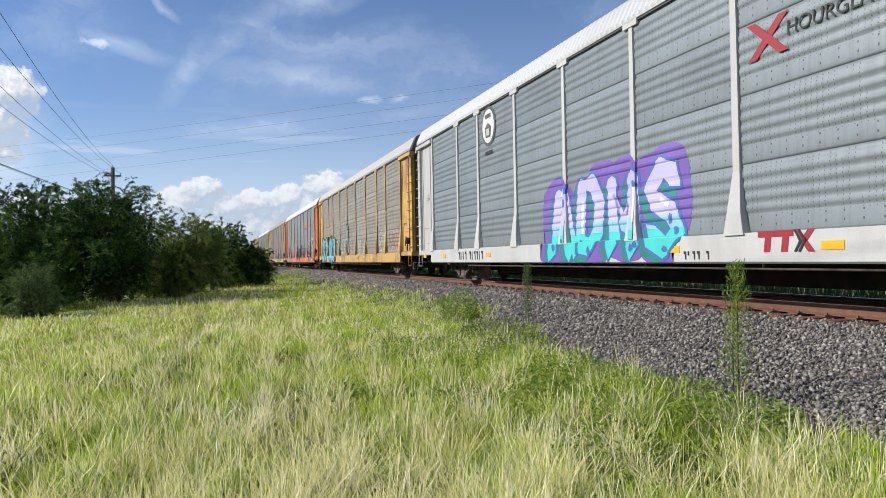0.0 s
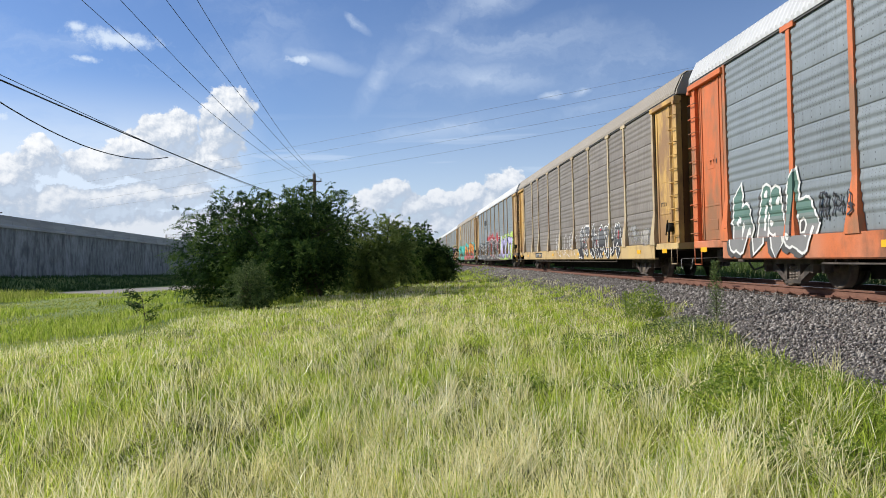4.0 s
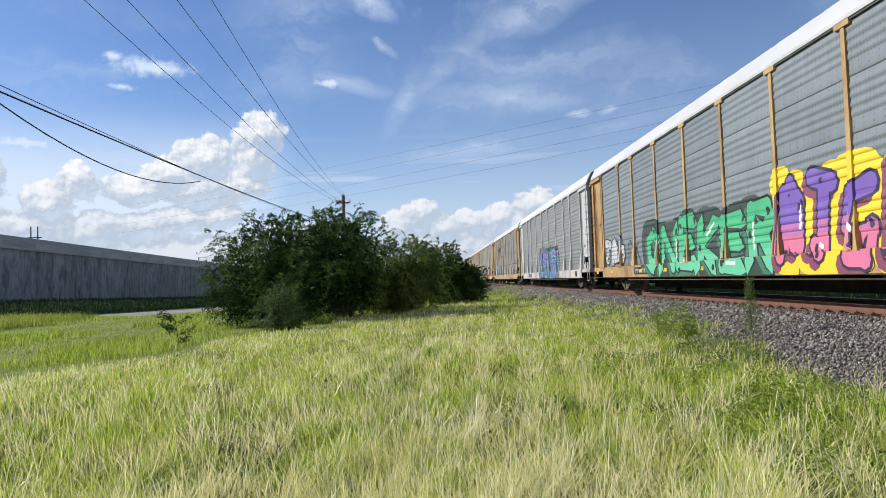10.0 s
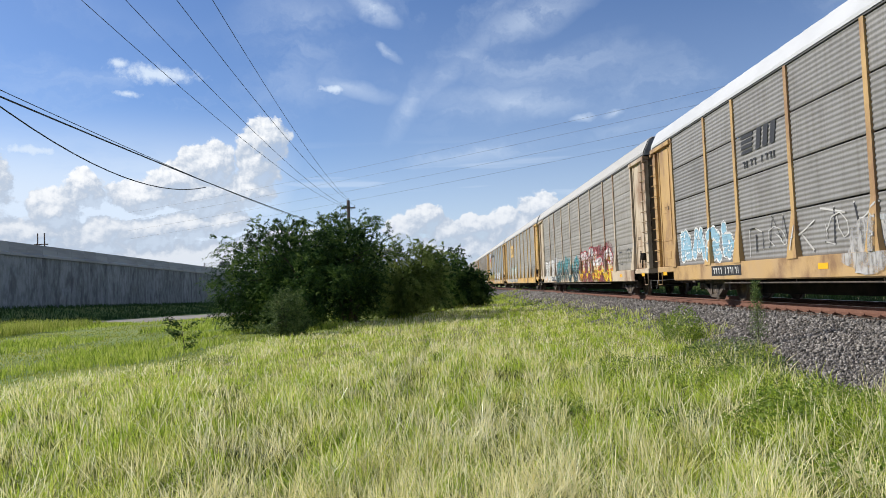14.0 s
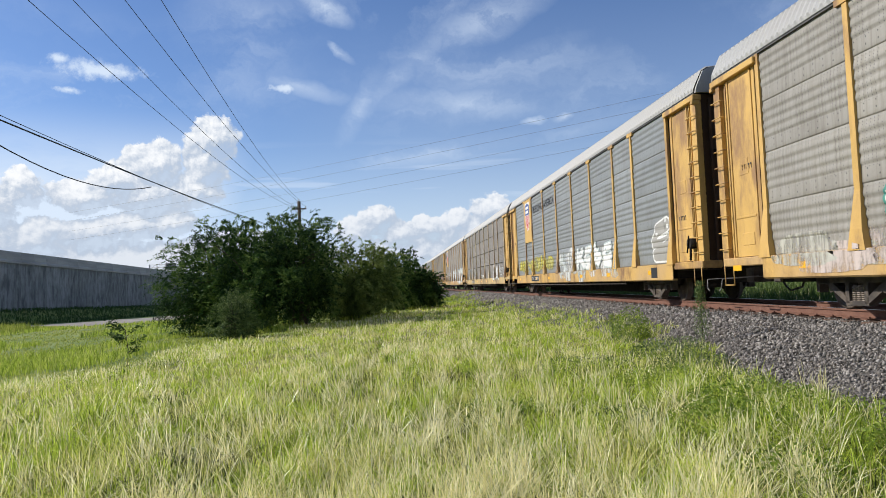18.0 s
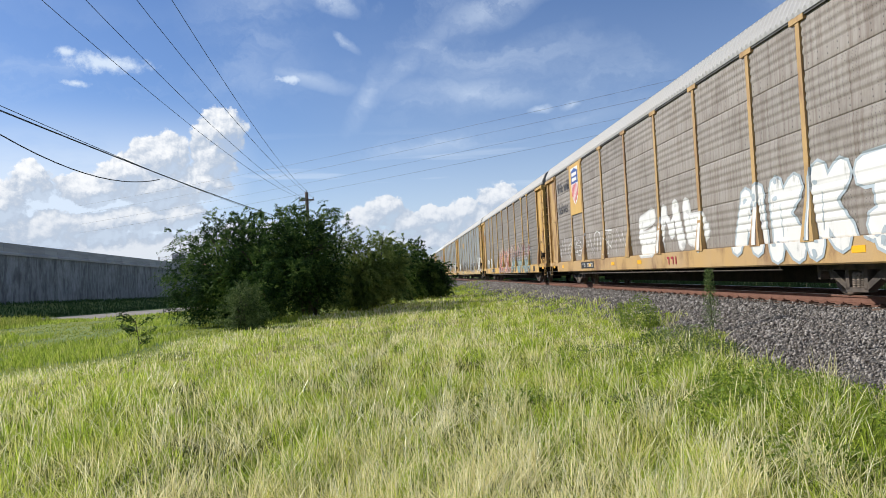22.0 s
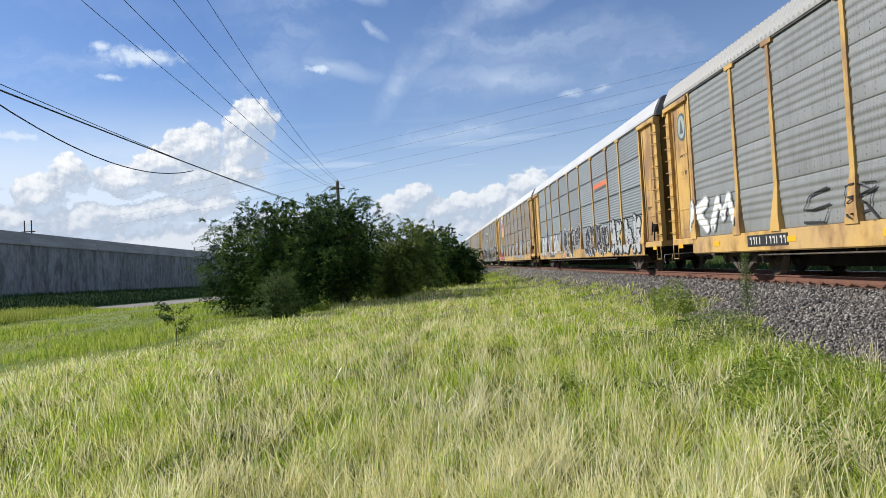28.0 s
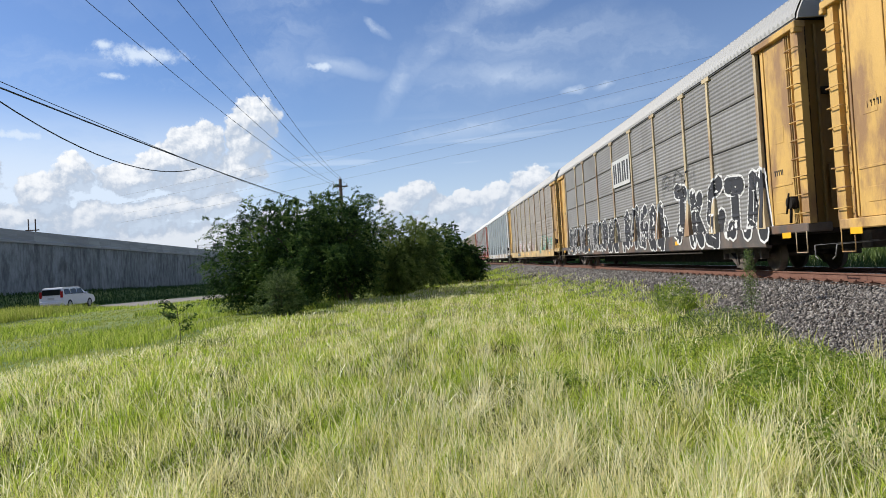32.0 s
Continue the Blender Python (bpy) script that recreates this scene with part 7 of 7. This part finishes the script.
def bush(label, x, y, rx, ry, h, mat, seed, clumps=240, per=24, fronds=4, base=0.15, leaf=(0.13, 0.055), spray=0.42, lobes=5, tip=0.0, cave=None, more=()):
    """A shrubby tree: stems from the ground, boughs, and a crown of leafy sprays with gaps between them."""
    rng = np.random.default_rng(seed)
    z0 = float(ground_z(x, y))
    tree = thing("bush", label, "bush", at=pose(x, y, z0 - 0.03))
    lobe = [(rng.uniform(-0.55, 0.55) * rx, rng.uniform(-0.55, 0.55) * ry, h * rng.uniform(0.40, 0.66), rng.uniform(0.45, 0.68)) for _ in range(lobes)]
    lobe.append((0, 0, h * 0.55, 0.72))
    lobe += [(rng.uniform(-0.6, 0.6) * rx, rng.uniform(-0.6, 0.2) * ry, h * 0.2, 0.55) for _ in range(max(3, lobes // 2 + 1))]
    lobe += list(more)
    tips, outs = [], []
    while len(tips) < clumps:
        cx, cy, cz, s = lobe[rng.integers(len(lobe))]
        d = rng.normal(0, 1, 3)
        d /= np.linalg.norm(d)
        r = rng.uniform(0.72, 1.06) if rng.random() < 0.8 else rng.uniform(0.3, 0.7)
        p = np.array([cx + d[0] * rx * s * r, cy + d[1] * ry * s * r, cz + d[2] * h * 0.5 * s * 1.25 * r])
        if p[2] < base * h or p[2] > h or abs(p[0]) > rx * 1.12 or abs(p[1]) > ry:
            continue
        if cave and cave[0] < p[0] < cave[1] and p[2] < cave[2] and p[1] < 0.25 * ry:
            continue
        tips.append(p)
        o = p - np.array([0, 0, h * 0.35])
        outs.append(o / np.linalg.norm(o))
    tips, outs = np.array(tips), np.array(outs)
    # arching fronds with leaves on both sides, and a dense dark inside
    c, nrm, size = [], [], []
    for p, o in zip(tips, outs):
        for j in range(fronds):
            k = int(per * rng.uniform(0.6, 1.3))
            long = spray * rng.uniform(0.6, 1.7)
            way = o * 0.8 + rng.normal(0, 0.5, 3) + np.array([0, 0, tip])
            way /= np.linalg.norm(way)
            u = np.linspace(0, 1, k)[:, None]
            root = p - o * spray * 0.6 + rng.normal(0, spray * 0.35, 3)
            q = root + way * long * u + rng.normal(0, 0.035 * spray + 0.01, (k, 3))
            q[:, 2] -= 0.45 * (u[:, 0] ** 2) * long
            side = np.cross(way, [0, 0, 1]) + rng.normal(0, 0.3, 3)
            c.append(q)
            nrm.append(way * 0.5 + side * np.where(np.arange(k) % 2, 1, -1)[:, None])
            size.append(np.full(k, 1.0))
    m = len(tips) * 26
    pick = rng.integers(len(tips), size=m)
    core = np.array([0, 0, h * 0.34])
    c.append(core * np.array([1, 1, 0.6]) + (tips[pick] - core) * rng.uniform(0.30, 0.86, (m, 1)) + rng.normal(0, 0.05 * h, (m, 3)))
    nrm.append(rng.normal(0, 1, (m, 3)))
    size.append(np.full(m, 1.9))
    c, nrm, size = np.concatenate(c), np.concatenate(nrm), np.concatenate(size)
    keep = c[:, 2] > 0.05
    # loose twigs that stand out of the outline
    part("crown", leaves_mesh("crown", c[keep], nrm[keep], leaf[0] * size[keep], leaf[1] * size[keep], mat, seed + 1, 0.15), None, tree, "dense small-leaved crown")
    bm = bmesh.new()
    stems = []
    for k in range(5):
        a = rng.uniform(0, 6.3)
        foot = Vector((0.25 * math.cos(a), 0.25 * math.sin(a), 0.0))
        knee = Vector((0.28 * rx * math.cos(a), 0.28 * ry * math.sin(a), 0.32 * h))
        tube(bm, foot, knee, 0.022 * h, 0.015 * h, 7)
        stems.append(knee)
    part("trunk", bm, BARK, tree, "several leaning grey-brown stems")
    for p in tips[rng.permutation(len(tips))[:18]]:
        s = min(stems, key=lambda q: (q - Vector(p)).length)
        mid = s.lerp(Vector(p), 0.5) + Vector((0, 0, 0.06 * h))
        part("bough", sweep([s, mid, Vector(p)], [0.010 * h, 0.006 * h, 0.002 * h], 5), BARK, tree)
    return tree


bush("large dark green mesquite bush with feathery arching sprays", -6.2, 31.0, 3.6, 3.4, 5.2, DARK_LEAVES, 3, 700, 38, 4, 0.02, (0.115, 0.038), 0.50, 9, 0.0, (1.2, 5.0, 2.0), ((-3.1, -0.4, 1.7, 0.32), (-2.4, -0.6, 2.4, 0.38), (-2.9, -0.2, 0.9, 0.30), (-1.5, 0.0, 4.0, 0.40), (0.2, 0.0, 4.1, 0.46), (1.4, 0.0, 4.1, 0.46), (2.4, 0.3, 3.9, 0.42)))
bush("large dark green mesquite bush behind another", -4.4, 33.2, 2.2, 2.6, 4.95, DARK_LEAVES, 7, 400, 38, 4, 0.02, (0.115, 0.038), 0.50, 10, 0.0, (-3.0, 0.9, 1.9), ((1.0, -0.3, 4.2, 0.46), (0.2, -0.5, 4.4, 0.44)))
bush("soft olive-green willow bush", -1.75, 36.6, 2.35, 2.2, 4.35, OLIVE_LEAVES, 11, 480, 38, 4, 0.02, (0.15, 0.032), 0.50, 12)
bush("dark green bush with a rounded top", 0.55, 43.5, 1.5, 1.8, 4.0, DARK_LEAVES, 13, 220, 26, 4, 0.02, (0.16, 0.06), 0.45, 5)
bush("low dark bush beside the railway bank", 1.9, 45.5, 1.6, 2.0, 3.0, DARK_LEAVES, 17, 170, 26, 4, 0.02, (0.16, 0.06), 0.45, 5)
bush("small upright grey-green bush in the field", -5.58, 25.6, 1.08, 1.0, 1.85, SAGE_LEAVES, 19, 170, 26, 4, 0.02, (0.08, 0.02), 0.26, 5, 0.9)


def sapling():
    x, y = -6.3, 17.0
    z = float(ground_z(x, y))
    tree = thing("sapling", "thin dark sapling with few leaves", "sapling", at=pose(x, y, z))
    rng = np.random.default_rng(23)
    rows, c, nrm = [((0, 0, -0.05), (0.03, 0, 0.5), 0.012), ((0.03, 0, 0.5), (-0.04, 0, 1.0), 0.008)], [], []
    for k in range(12):
        a, h0 = rng.uniform(0, 6.3), rng.uniform(0.35, 0.95)
        end = np.array([0.38 * math.cos(a), 0.38 * math.sin(a), h0 + rng.uniform(0.05, 0.35)])
        rows.append(((0, 0, h0), tuple(end), 0.005))
        for j in range(40):
            c.append(np.array([0, 0, h0]) + (end - np.array([0, 0, h0])) * rng.uniform(0.3, 1.1) + rng.normal(0, 0.035, 3))
            nrm.append([math.cos(a), math.sin(a), 0.2])
    part("stem", sweep([(0, 0, -0.05), (0.03, 0, 0.5), (-0.04, 0, 1.0)], [0.012, 0.010, 0.006], 5), BARK, tree)
    for a, b, r in rows[2:]:
        part("twig", tubes([(a, b, r)], 5), BARK, tree)
    part("leaves", leaves_mesh("leaves", np.array(c), np.array(nrm), 0.085, 0.034, DARK_LEAVES, 24), None, tree)


sapling()


def tall_weed(x, y, h, seed, mat, label, leaves=260, wide=0.15):
    """A feathery upright weed: one stalk, many short thread-like leaves."""
    z = float(surface_z(x, y))
    w = thing("tall_weed", label, "weed", "tall weeds at the ballast's edge", at=pose(x, y, z))
    rng = np.random.default_rng(seed)
    part("stem", tubes([((0, 0, -0.05), (0.01, 0.01, h * 0.6), 0.008), ((0.01, 0.01, h * 0.6), (0.03, 0.0, h), 0.005)], 5), BARK, w)
    c, nrm = [], []
    for k in range(leaves):
        t = rng.uniform(0.05, 1.0) ** 0.8
        a = rng.uniform(0, 6.3)
        r = rng.uniform(0.01, wide * (1.1 - 0.75 * t))
        c.append((r * math.cos(a), r * math.sin(a), t * h + 0.5 * r))
        nrm.append((math.cos(a) * 0.5, math.sin(a) * 0.5, 1.0))
    part("leaves", leaves_mesh("leaves", np.array(c), np.array(nrm), 0.075, 0.009, mat, seed + 1, 0.1), None, w)


tall_weed(4.85, 5.9, 1.45, 41, BRIGHT_LEAVES, "tall feathery green weed at the edge of the ballast", 900, 0.24)
tall_weed(5.75, 12.7, 1.2, 43, SAGE_LEAVES, "slender dark weed at the edge of the ballast", 1300, 0.2)
tall_weed(5.2, 16.4, 0.60, 45, BRIGHT_LEAVES, "bushy light green weed by the ballast")
tall_weed(5.0, 6.15, 0.95, 47, BRIGHT_LEAVES, "tall feathery green weed at the edge of the ballast")


def leafy_patches():
    """Low broad-leaved weeds among the grass, and dry twiggy ones by the ballast: middle, reach, height, leaves."""
    rng = np.random.default_rng(61)
    for name, label, mat, leaf, spots in (
            ("leafy_weeds", "low bright green broad-leaved weeds", BRIGHT_LEAVES, (0.05, 0.022),
             ((4.0, 7.4, 0.9, 0.36, 2600), (3.3, 6.6, 0.7, 0.34, 1300), (4.35, 5.4, 0.6, 0.36, 2000), (3.7, 9.2, 0.8, 0.34, 1500), (2.9, 5.0, 0.5, 0.32, 600), (5.3, 15.4, 0.42, 0.85, 2200), (4.6, 6.6, 0.5, 0.30, 900), (1.2, 8.2, 0.7, 0.26, 700))),
            ("dry_weeds", "low dull olive twiggy weeds beside the ballast", SAGE_LEAVES, (0.055, 0.014),
             ((4.9, 12.4, 0.75, 0.42, 2600), (4.6, 10.6, 0.7, 0.36, 1500), (3.2, 11.5, 0.9, 0.30, 1200), (4.3, 8.6, 0.5, 0.34, 900), (2.2, 7.0, 0.6, 0.28, 700), (-5.6, 16.4, 0.9, 0.22, 600)))):
        c, nrm = [], []
        for x, y, r, h, n in spots:
            for k in range(n):
                a, q = rng.uniform(0, 6.3), r * math.sqrt(rng.uniform(0, 1))
                px, py = x + q * math.cos(a), y + q * math.sin(a)
                c.append((px, py, float(surface_z(px, py)) + rng.uniform(0.05, h) * (1 - 0.55 * (q / r) ** 2)))
                nrm.append((math.cos(a), math.sin(a), 0.5))
        tagged(new(name, leaves_mesh(name, np.array(c), np.array(nrm), leaf[0], leaf[1], mat, 62)), label, "weeds", kind="stuff")


leafy_patches()


# ---------------------------------------------------------------- poles and wires
POLE_X, POLE_Y = -8.95, 69.6


def utility_pole():
    z0 = float(ground_z(POLE_X, POLE_Y))
    top = 10.4
    pole = thing("utility_pole", "dark weathered wooden utility pole with a short crossarm", "utility pole", at=pose(POLE_X, POLE_Y, z0))
    part("shaft", tubes([((0, 0, -0.3), (0, 0, top - z0), 0.16)], 12), POLE_WOOD, pole)
    part("crossarm", boxes((-0.72, -0.20, top - 0.85 - z0, 0.72, -0.08, top - 0.72 - z0), bevel=0.01), POLE_WOOD, pole)
    part("brace", tubes([((-0.5, -0.15, top - 0.8 - z0), (0, -0.15, top - 1.3 - z0), 0.02), ((0.5, -0.15, top - 0.8 - z0), (0, -0.15, top - 1.3 - z0), 0.02)]), POLE_WOOD, pole)
    ins = tubes([((0, 0, 0), (0, 0, 0.10), 0.03), ((0, 0, 0.10), (0, 0, 0.2), 0.055)], 8)
    me = mesh_of("insulator", ins, paint((0.25, 0.22, 0.2), 0.3))
    for dx in (-0.66, 0.66, -0.3):
        part("insulator", me, None, pole, at=pose(dx, -0.14, top - 0.72 - z0))
    part("insulator", me, None, pole, at=pose(0.0, 0, top - z0))


utility_pole()


def wire(label, a, b, sag, r, mat=CABLE, name="power_line", n=28):
    a, b = Vector(a), Vector(b)
    bm = sweep([a.lerp(b, k / n) - Vector((0, 0, 4 * sag * k / n * (1 - k / n))) for k in range(n + 1)], [r] * (n + 1), 5)
    tagged(new(name, mesh_of(name, bm, mat)), label, "cable", "overhead lines")


# four conductors passing overhead to the next pole, and three slack cables lower down
for _x0, _z0, _x1, _z1, _sag in ((-0.66, 9.85, -9.93, 13.2, 1.96), (-0.3, 9.85, -8.17, 13.2, 1.96), (0.66, 9.85, -6.47, 13.2, 1.96), (0.0, 10.6, -4.87, 13.6, 1.96)):
    wire("thin dark overhead power line", (POLE_X + _x0, POLE_Y, _z0), (_x1, -14.0, _z1), _sag, 0.011)
wire("thin slack overhead cable", (POLE_X, POLE_Y, 7.25), (POLE_X - 0.1, -2.0, 6.35), 0.78, 0.010)
wire("thick black overhead telephone cable", (POLE_X, POLE_Y, 7.2), (POLE_X - 0.05, -2.0, 5.9), 0.5, 0.021)
wire("black service cable sagging from the thick cable", (POLE_X, 26.86, 5.72), (POLE_X, 2.0, 10.5), 2.53, 0.016)
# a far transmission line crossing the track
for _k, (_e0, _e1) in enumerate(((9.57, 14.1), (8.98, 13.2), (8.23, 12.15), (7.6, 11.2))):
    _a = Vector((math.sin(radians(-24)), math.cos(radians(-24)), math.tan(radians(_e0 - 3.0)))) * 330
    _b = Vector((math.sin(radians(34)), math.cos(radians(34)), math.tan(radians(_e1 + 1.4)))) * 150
    wire("far transmission line over the track", _a, _b, 1.5, 0.028, HAZED_CABLE, "transmission_line")


def far_fixtures():
    """A twin-post frame and an overhead sign standing on the highway."""
    frame_ = thing("twin_pole", "far twin wooden poles with cross bars", "utility pole", at=pose(-58, 101.5, 5.0))
    for s in (-0.5, 0.5):
        part("shaft", tubes([((s, 0, 0), (s, 0, 6.3), 0.09)], 8), POLE_WOOD, frame_)
    part("crossbar", boxes((-1.0, -0.08, 4.6, 1.0, 0.08, 4.75), (-1.0, -0.08, 3.8, 1.0, 0.08, 3.92)), POLE_WOOD, frame_)
    sign = thing("highway_sign", "grey back of an overhead highway sign on a truss arm", "road sign", at=pose(-49.7, 153, 5.75))
    part("post", tubes([((-2.0, 0, 0), (-2.0, 0, 2.6), 0.14), ((3.3, 0, 0), (3.3, 0, 2.2), 0.10)], 8), paint((0.3, 0.3, 0.3)), sign)
    rows = [((-2.0, 0, z), (3.4, 0, z), 0.05) for z in (1.9, 2.5)] + [((-2 + 0.6 * k, 0, 1.9 if k % 2 else 2.5), (-1.4 + 0.6 * k, 0, 2.5 if k % 2 else 1.9), 0.035) for k in range(9)]
    part("truss", tubes(rows, 5), paint((0.42, 0.42, 0.42)), sign)
    part("sign_back", boxes((1.4, -0.12, 1.35, 3.6, -0.06, 2.75), bevel=0.01), paint((0.16, 0.165, 0.17)), sign)


far_fixtures()


# ---------------------------------------------------------------- road vehicles
GLASS = glass_material("dark_glass", (0.015, 0.018, 0.02))
TYRE = material("tyre", (0.02, 0.02, 0.02), 0.85)
LAMP_RED = paint((0.35, 0.02, 0.02), 0.25)
CAR_WHITE = paint((0.76, 0.77, 0.78), 0.25, 0.05)
RIM = paint((0.35, 0.35, 0.36), 0.3)


def wheel_on(parent, x, y, r, w):
    bm = bmesh.new()
    tube(bm, (x - w / 2, y, r), (x + w / 2, y, r), r, seg=20)
    tyre = part("wheel", bm, TYRE, parent)
    s = 1 if x > 0 else -1
    part("rim", tubes([((x + s * (w / 2 - 0.02), y, r), (x + s * (w / 2 + 0.012), y, r), r * 0.62)], 16), RIM, tyre)


def suv():
    """A large white sport utility vehicle. Its own space: y ahead, x to its right."""
    car = thing("suv", "white sport utility vehicle with dark rear windows", "car")
    hw = 0.98
    lower = [(-2.55, 0.42), (-2.62, 0.75), (-2.58, 1.12), (1.35, 1.16), (2.35, 1.04), (2.58, 0.80), (2.60, 0.45), (2.3, 0.34), (-2.3, 0.34)]
    bm = extruded(lower, "x", -hw, hw)
    bmesh.ops.bevel(bm, geom=[e for e in bm.edges], offset=0.05, segments=2, affect="EDGES")
    part("body", bm, CAR_WHITE, car)
    upper = [(-2.58, 1.12), (-2.40, 1.72), (-2.25, 1.80), (0.15, 1.82), (0.45, 1.74), (1.35, 1.16)]
    bm = extruded(upper, "x", -hw + 0.06, hw - 0.06)
    for v in bm.verts:
        if v.co.z > 1.5:
            v.co.x *= 0.88
    bmesh.ops.bevel(bm, geom=[e for e in bm.edges], offset=0.03, segments=2, affect="EDGES")
    part("cabin", bm, CAR_WHITE, car)
    # panes
    part("rear_window", boxes((-0.72, -2.62, 1.20, 0.72, -2.42, 1.66), bevel=0.03), GLASS, car)
    for s in (-1, 1):
        for y0, y1 in ((-2.25, -1.35), (-1.25, -0.35), (-0.25, 0.75)):
            out = [(y0, 1.22), (y1, 1.22), (y1 - (0.25 if y1 > 0.5 else 0.03), 1.66), (y0 + 0.03, 1.66)]
            bm = extruded(out, "x", 0.0, 0.02)
            for v in bm.verts:
                v.co.x = s * (hw - 0.055 - (v.co.z - 1.2) * 0.25 + v.co.x)
            part("side_window", bm, GLASS, car)
        part("tail_lamp", boxes((s * 0.84 - 0.09, -2.64, 0.98, s * 0.84 + 0.09, -2.50, 1.50), bevel=0.02), LAMP_RED, car, "red tail lamp")
        part("mirror", boxes((s * 1.08 - 0.1, 0.75, 1.15, s * 1.08 + 0.1, 0.95, 1.32), bevel=0.03), CAR_WHITE, car)
        for y in (-1.62, 1.6):
            wheel_on(car, s * (hw - 0.12), y, 0.39, 0.26)
        part("door_handle", boxes((s * 0.985 - 0.012, -0.35, 1.0, s * 0.985 + 0.012, -0.15, 1.04)), CAR_WHITE, car)
    part("windscreen", boxes((-0.70, -0.02, -0.25, 0.70, 0.02, 0.25)), GLASS, car, at=pose(0, 0.93, 1.46, 55))
    part("rear_bumper", boxes((-0.9, -2.72, 0.46, 0.9, -2.5, 0.72), bevel=0.05), CAR_WHITE, car)
    part("number_plate", boxes((-0.26, -2.66, 0.86, 0.26, -2.60, 1.02)), paint((0.5, 0.5, 0.5)), car)
    return car


def semi_truck(cab, box_paint, sign=None, label=""):
    """A tractor with a van trailer. Its own space: y ahead, the trailer's tail at 0."""
    rig = thing("semi_truck", label, "truck")
    body = boxes((-1.28, 0.0, 1.15, 1.28, 14.0, 4.08), bevel=0.03)
    trailer = part("trailer", body, box_paint, rig)
    part("rear_frame", boxes((-1.29, -0.03, 1.1, 1.29, 0.0, 1.25), (-1.29, -0.03, 3.98, 1.29, 0.0, 4.1), (-1.29, -0.03, 1.1, -1.2, 0.0, 4.1), (1.2, -0.03, 1.1, 1.29, 0.0, 4.1), (-0.03, -0.03, 1.25, 0.03, 0.0, 3.98)), paint((0.12, 0.12, 0.125)), trailer)
    for s in (-1, 1):
        part("door_leaf", boxes((s * 0.62 - 0.5, -0.025, 1.6, s * 0.62 + 0.5, -0.005, 3.7)), paint((0.33, 0.34, 0.35)), trailer)
    part("side_rail", boxes((-1.31, 0.0, 1.12, -1.28, 14.0, 1.28), (1.28, 0.0, 1.12, 1.31, 14.0, 1.28), (1.28, 0.0, 3.98, 1.31, 14.0, 4.09)), paint((0.4, 0.4, 0.41)), trailer)
    if sign:
        part("side_sign", boxes((1.283, 2.5, 2.2, 1.29, 8.5, 3.4)), sign, trailer, "yellow sign on the side")
    out = [(14.6, 0.9), (14.6, 3.6), (14.9, 3.95), (16.2, 3.75), (16.75, 2.7), (18.1, 2.15), (18.3, 0.9)]
    bm = extruded(out, "x", -1.2, 1.2)
    bmesh.ops.bevel(bm, geom=[e for e in bm.edges], offset=0.08, segments=2, affect="EDGES")
    part("cab", bm, cab, rig)
    part("cab_window", boxes((1.19, 15.7, 2.35, 1.215, 16.4, 3.0), (-1.215, 15.7, 2.35, -1.19, 16.4, 3.0), bevel=0.005), GLASS, rig)
    part("mirror", boxes((1.3, 16.5, 2.2, 1.45, 16.6, 2.9), (-1.45, 16.5, 2.2, -1.3, 16.6, 2.9), bevel=0.01), BLACK, rig)
    part("chassis", boxes((-0.5, 0.6, 0.7, 0.5, 18.0, 1.1)), GREASE_AND_SHADE, rig)
    for y in (1.2, 2.5, 14.6, 15.8, 17.6):
        for s in (-1, 1):
            wheel_on(rig, s * 1.05, y, 0.5, 0.4)
    return rig


SUV = suv()
RIG_RED = semi_truck(paint((0.42, 0.02, 0.03), 0.3), paint((0.72, 0.72, 0.71), 0.4), None, "articulated lorry with a red tractor and a white box trailer")
RIG_WHITE = semi_truck(paint((0.55, 0.55, 0.56), 0.3), paint((0.62, 0.63, 0.64), 0.4), paint((0.52, 0.50, 0.12)), "articulated lorry with a grey trailer and a yellow sign")

# ---------------------------------------------------------------- what moves
def highway_pose(x, y):
    return pose(x, y, wall_z(y) - 1.15, -0.98)


def road_pose(y):
    return pose(-31.0, y, float(ground_z(-31.0, y)) + 0.05, math.degrees(math.atan((float(ground_z(-31.0, y + 2)) - float(ground_z(-31.0, y - 2))) / 4)))


def motions():
    for k, car in enumerate(CARS):
        walk(car, [(t, car_at(k, t)) for t in (0.0, 8.0, 16.0, 24.0, 32.0)])
    radius = 0.415
    per_frame = math.degrees(SPEED / FPS / radius)
    for ob, dy, number, y in WHEELS:
        # wheels roll while the car goes by; outside that they turn too far off to be seen
        passing = (START + PITCH * (number - 1) + y - 45.0) / SPEED
        first, last = max(1, frame(max(passing, 0.0))), min(frame(32.0) - 1, frame(max(passing, 0.0) + 2.5))
        steps = [1] + list(range(first + 1, last)) + [frame(32.0)]
        rows, angle = [], 0.0
        for a, f in zip([1] + steps, steps):
            angle += min(f - a, 1) * per_frame
            rows.append(((f - 1) / FPS, pose(0, dy, radius, angle)))
        walk(ob, rows)
    walk(SUV, [(t, road_pose(59.0 + 17.2 * (t - 32.0))) for t in (0.0, 16.0, 24.0, 28.0, 29.0, 30.0, 31.0, 32.0)])
    walk(RIG_RED, [(t, highway_pose(-48.5, y)) for t, y in ((0.0, -150.0), (10.0, -146.0), (11.0, -140.5), (16.0, -5.5), (20.0, 102.5), (24.0, 210.5), (32.0, 426.5))])
    walk(RIG_WHITE, [(t, highway_pose(-48.5, y)) for t, y in ((0.0, 111.0), (8.0, 327.0), (12.0, 420.0), (14.0, 440.0), (32.0, 445.0))])


motions()
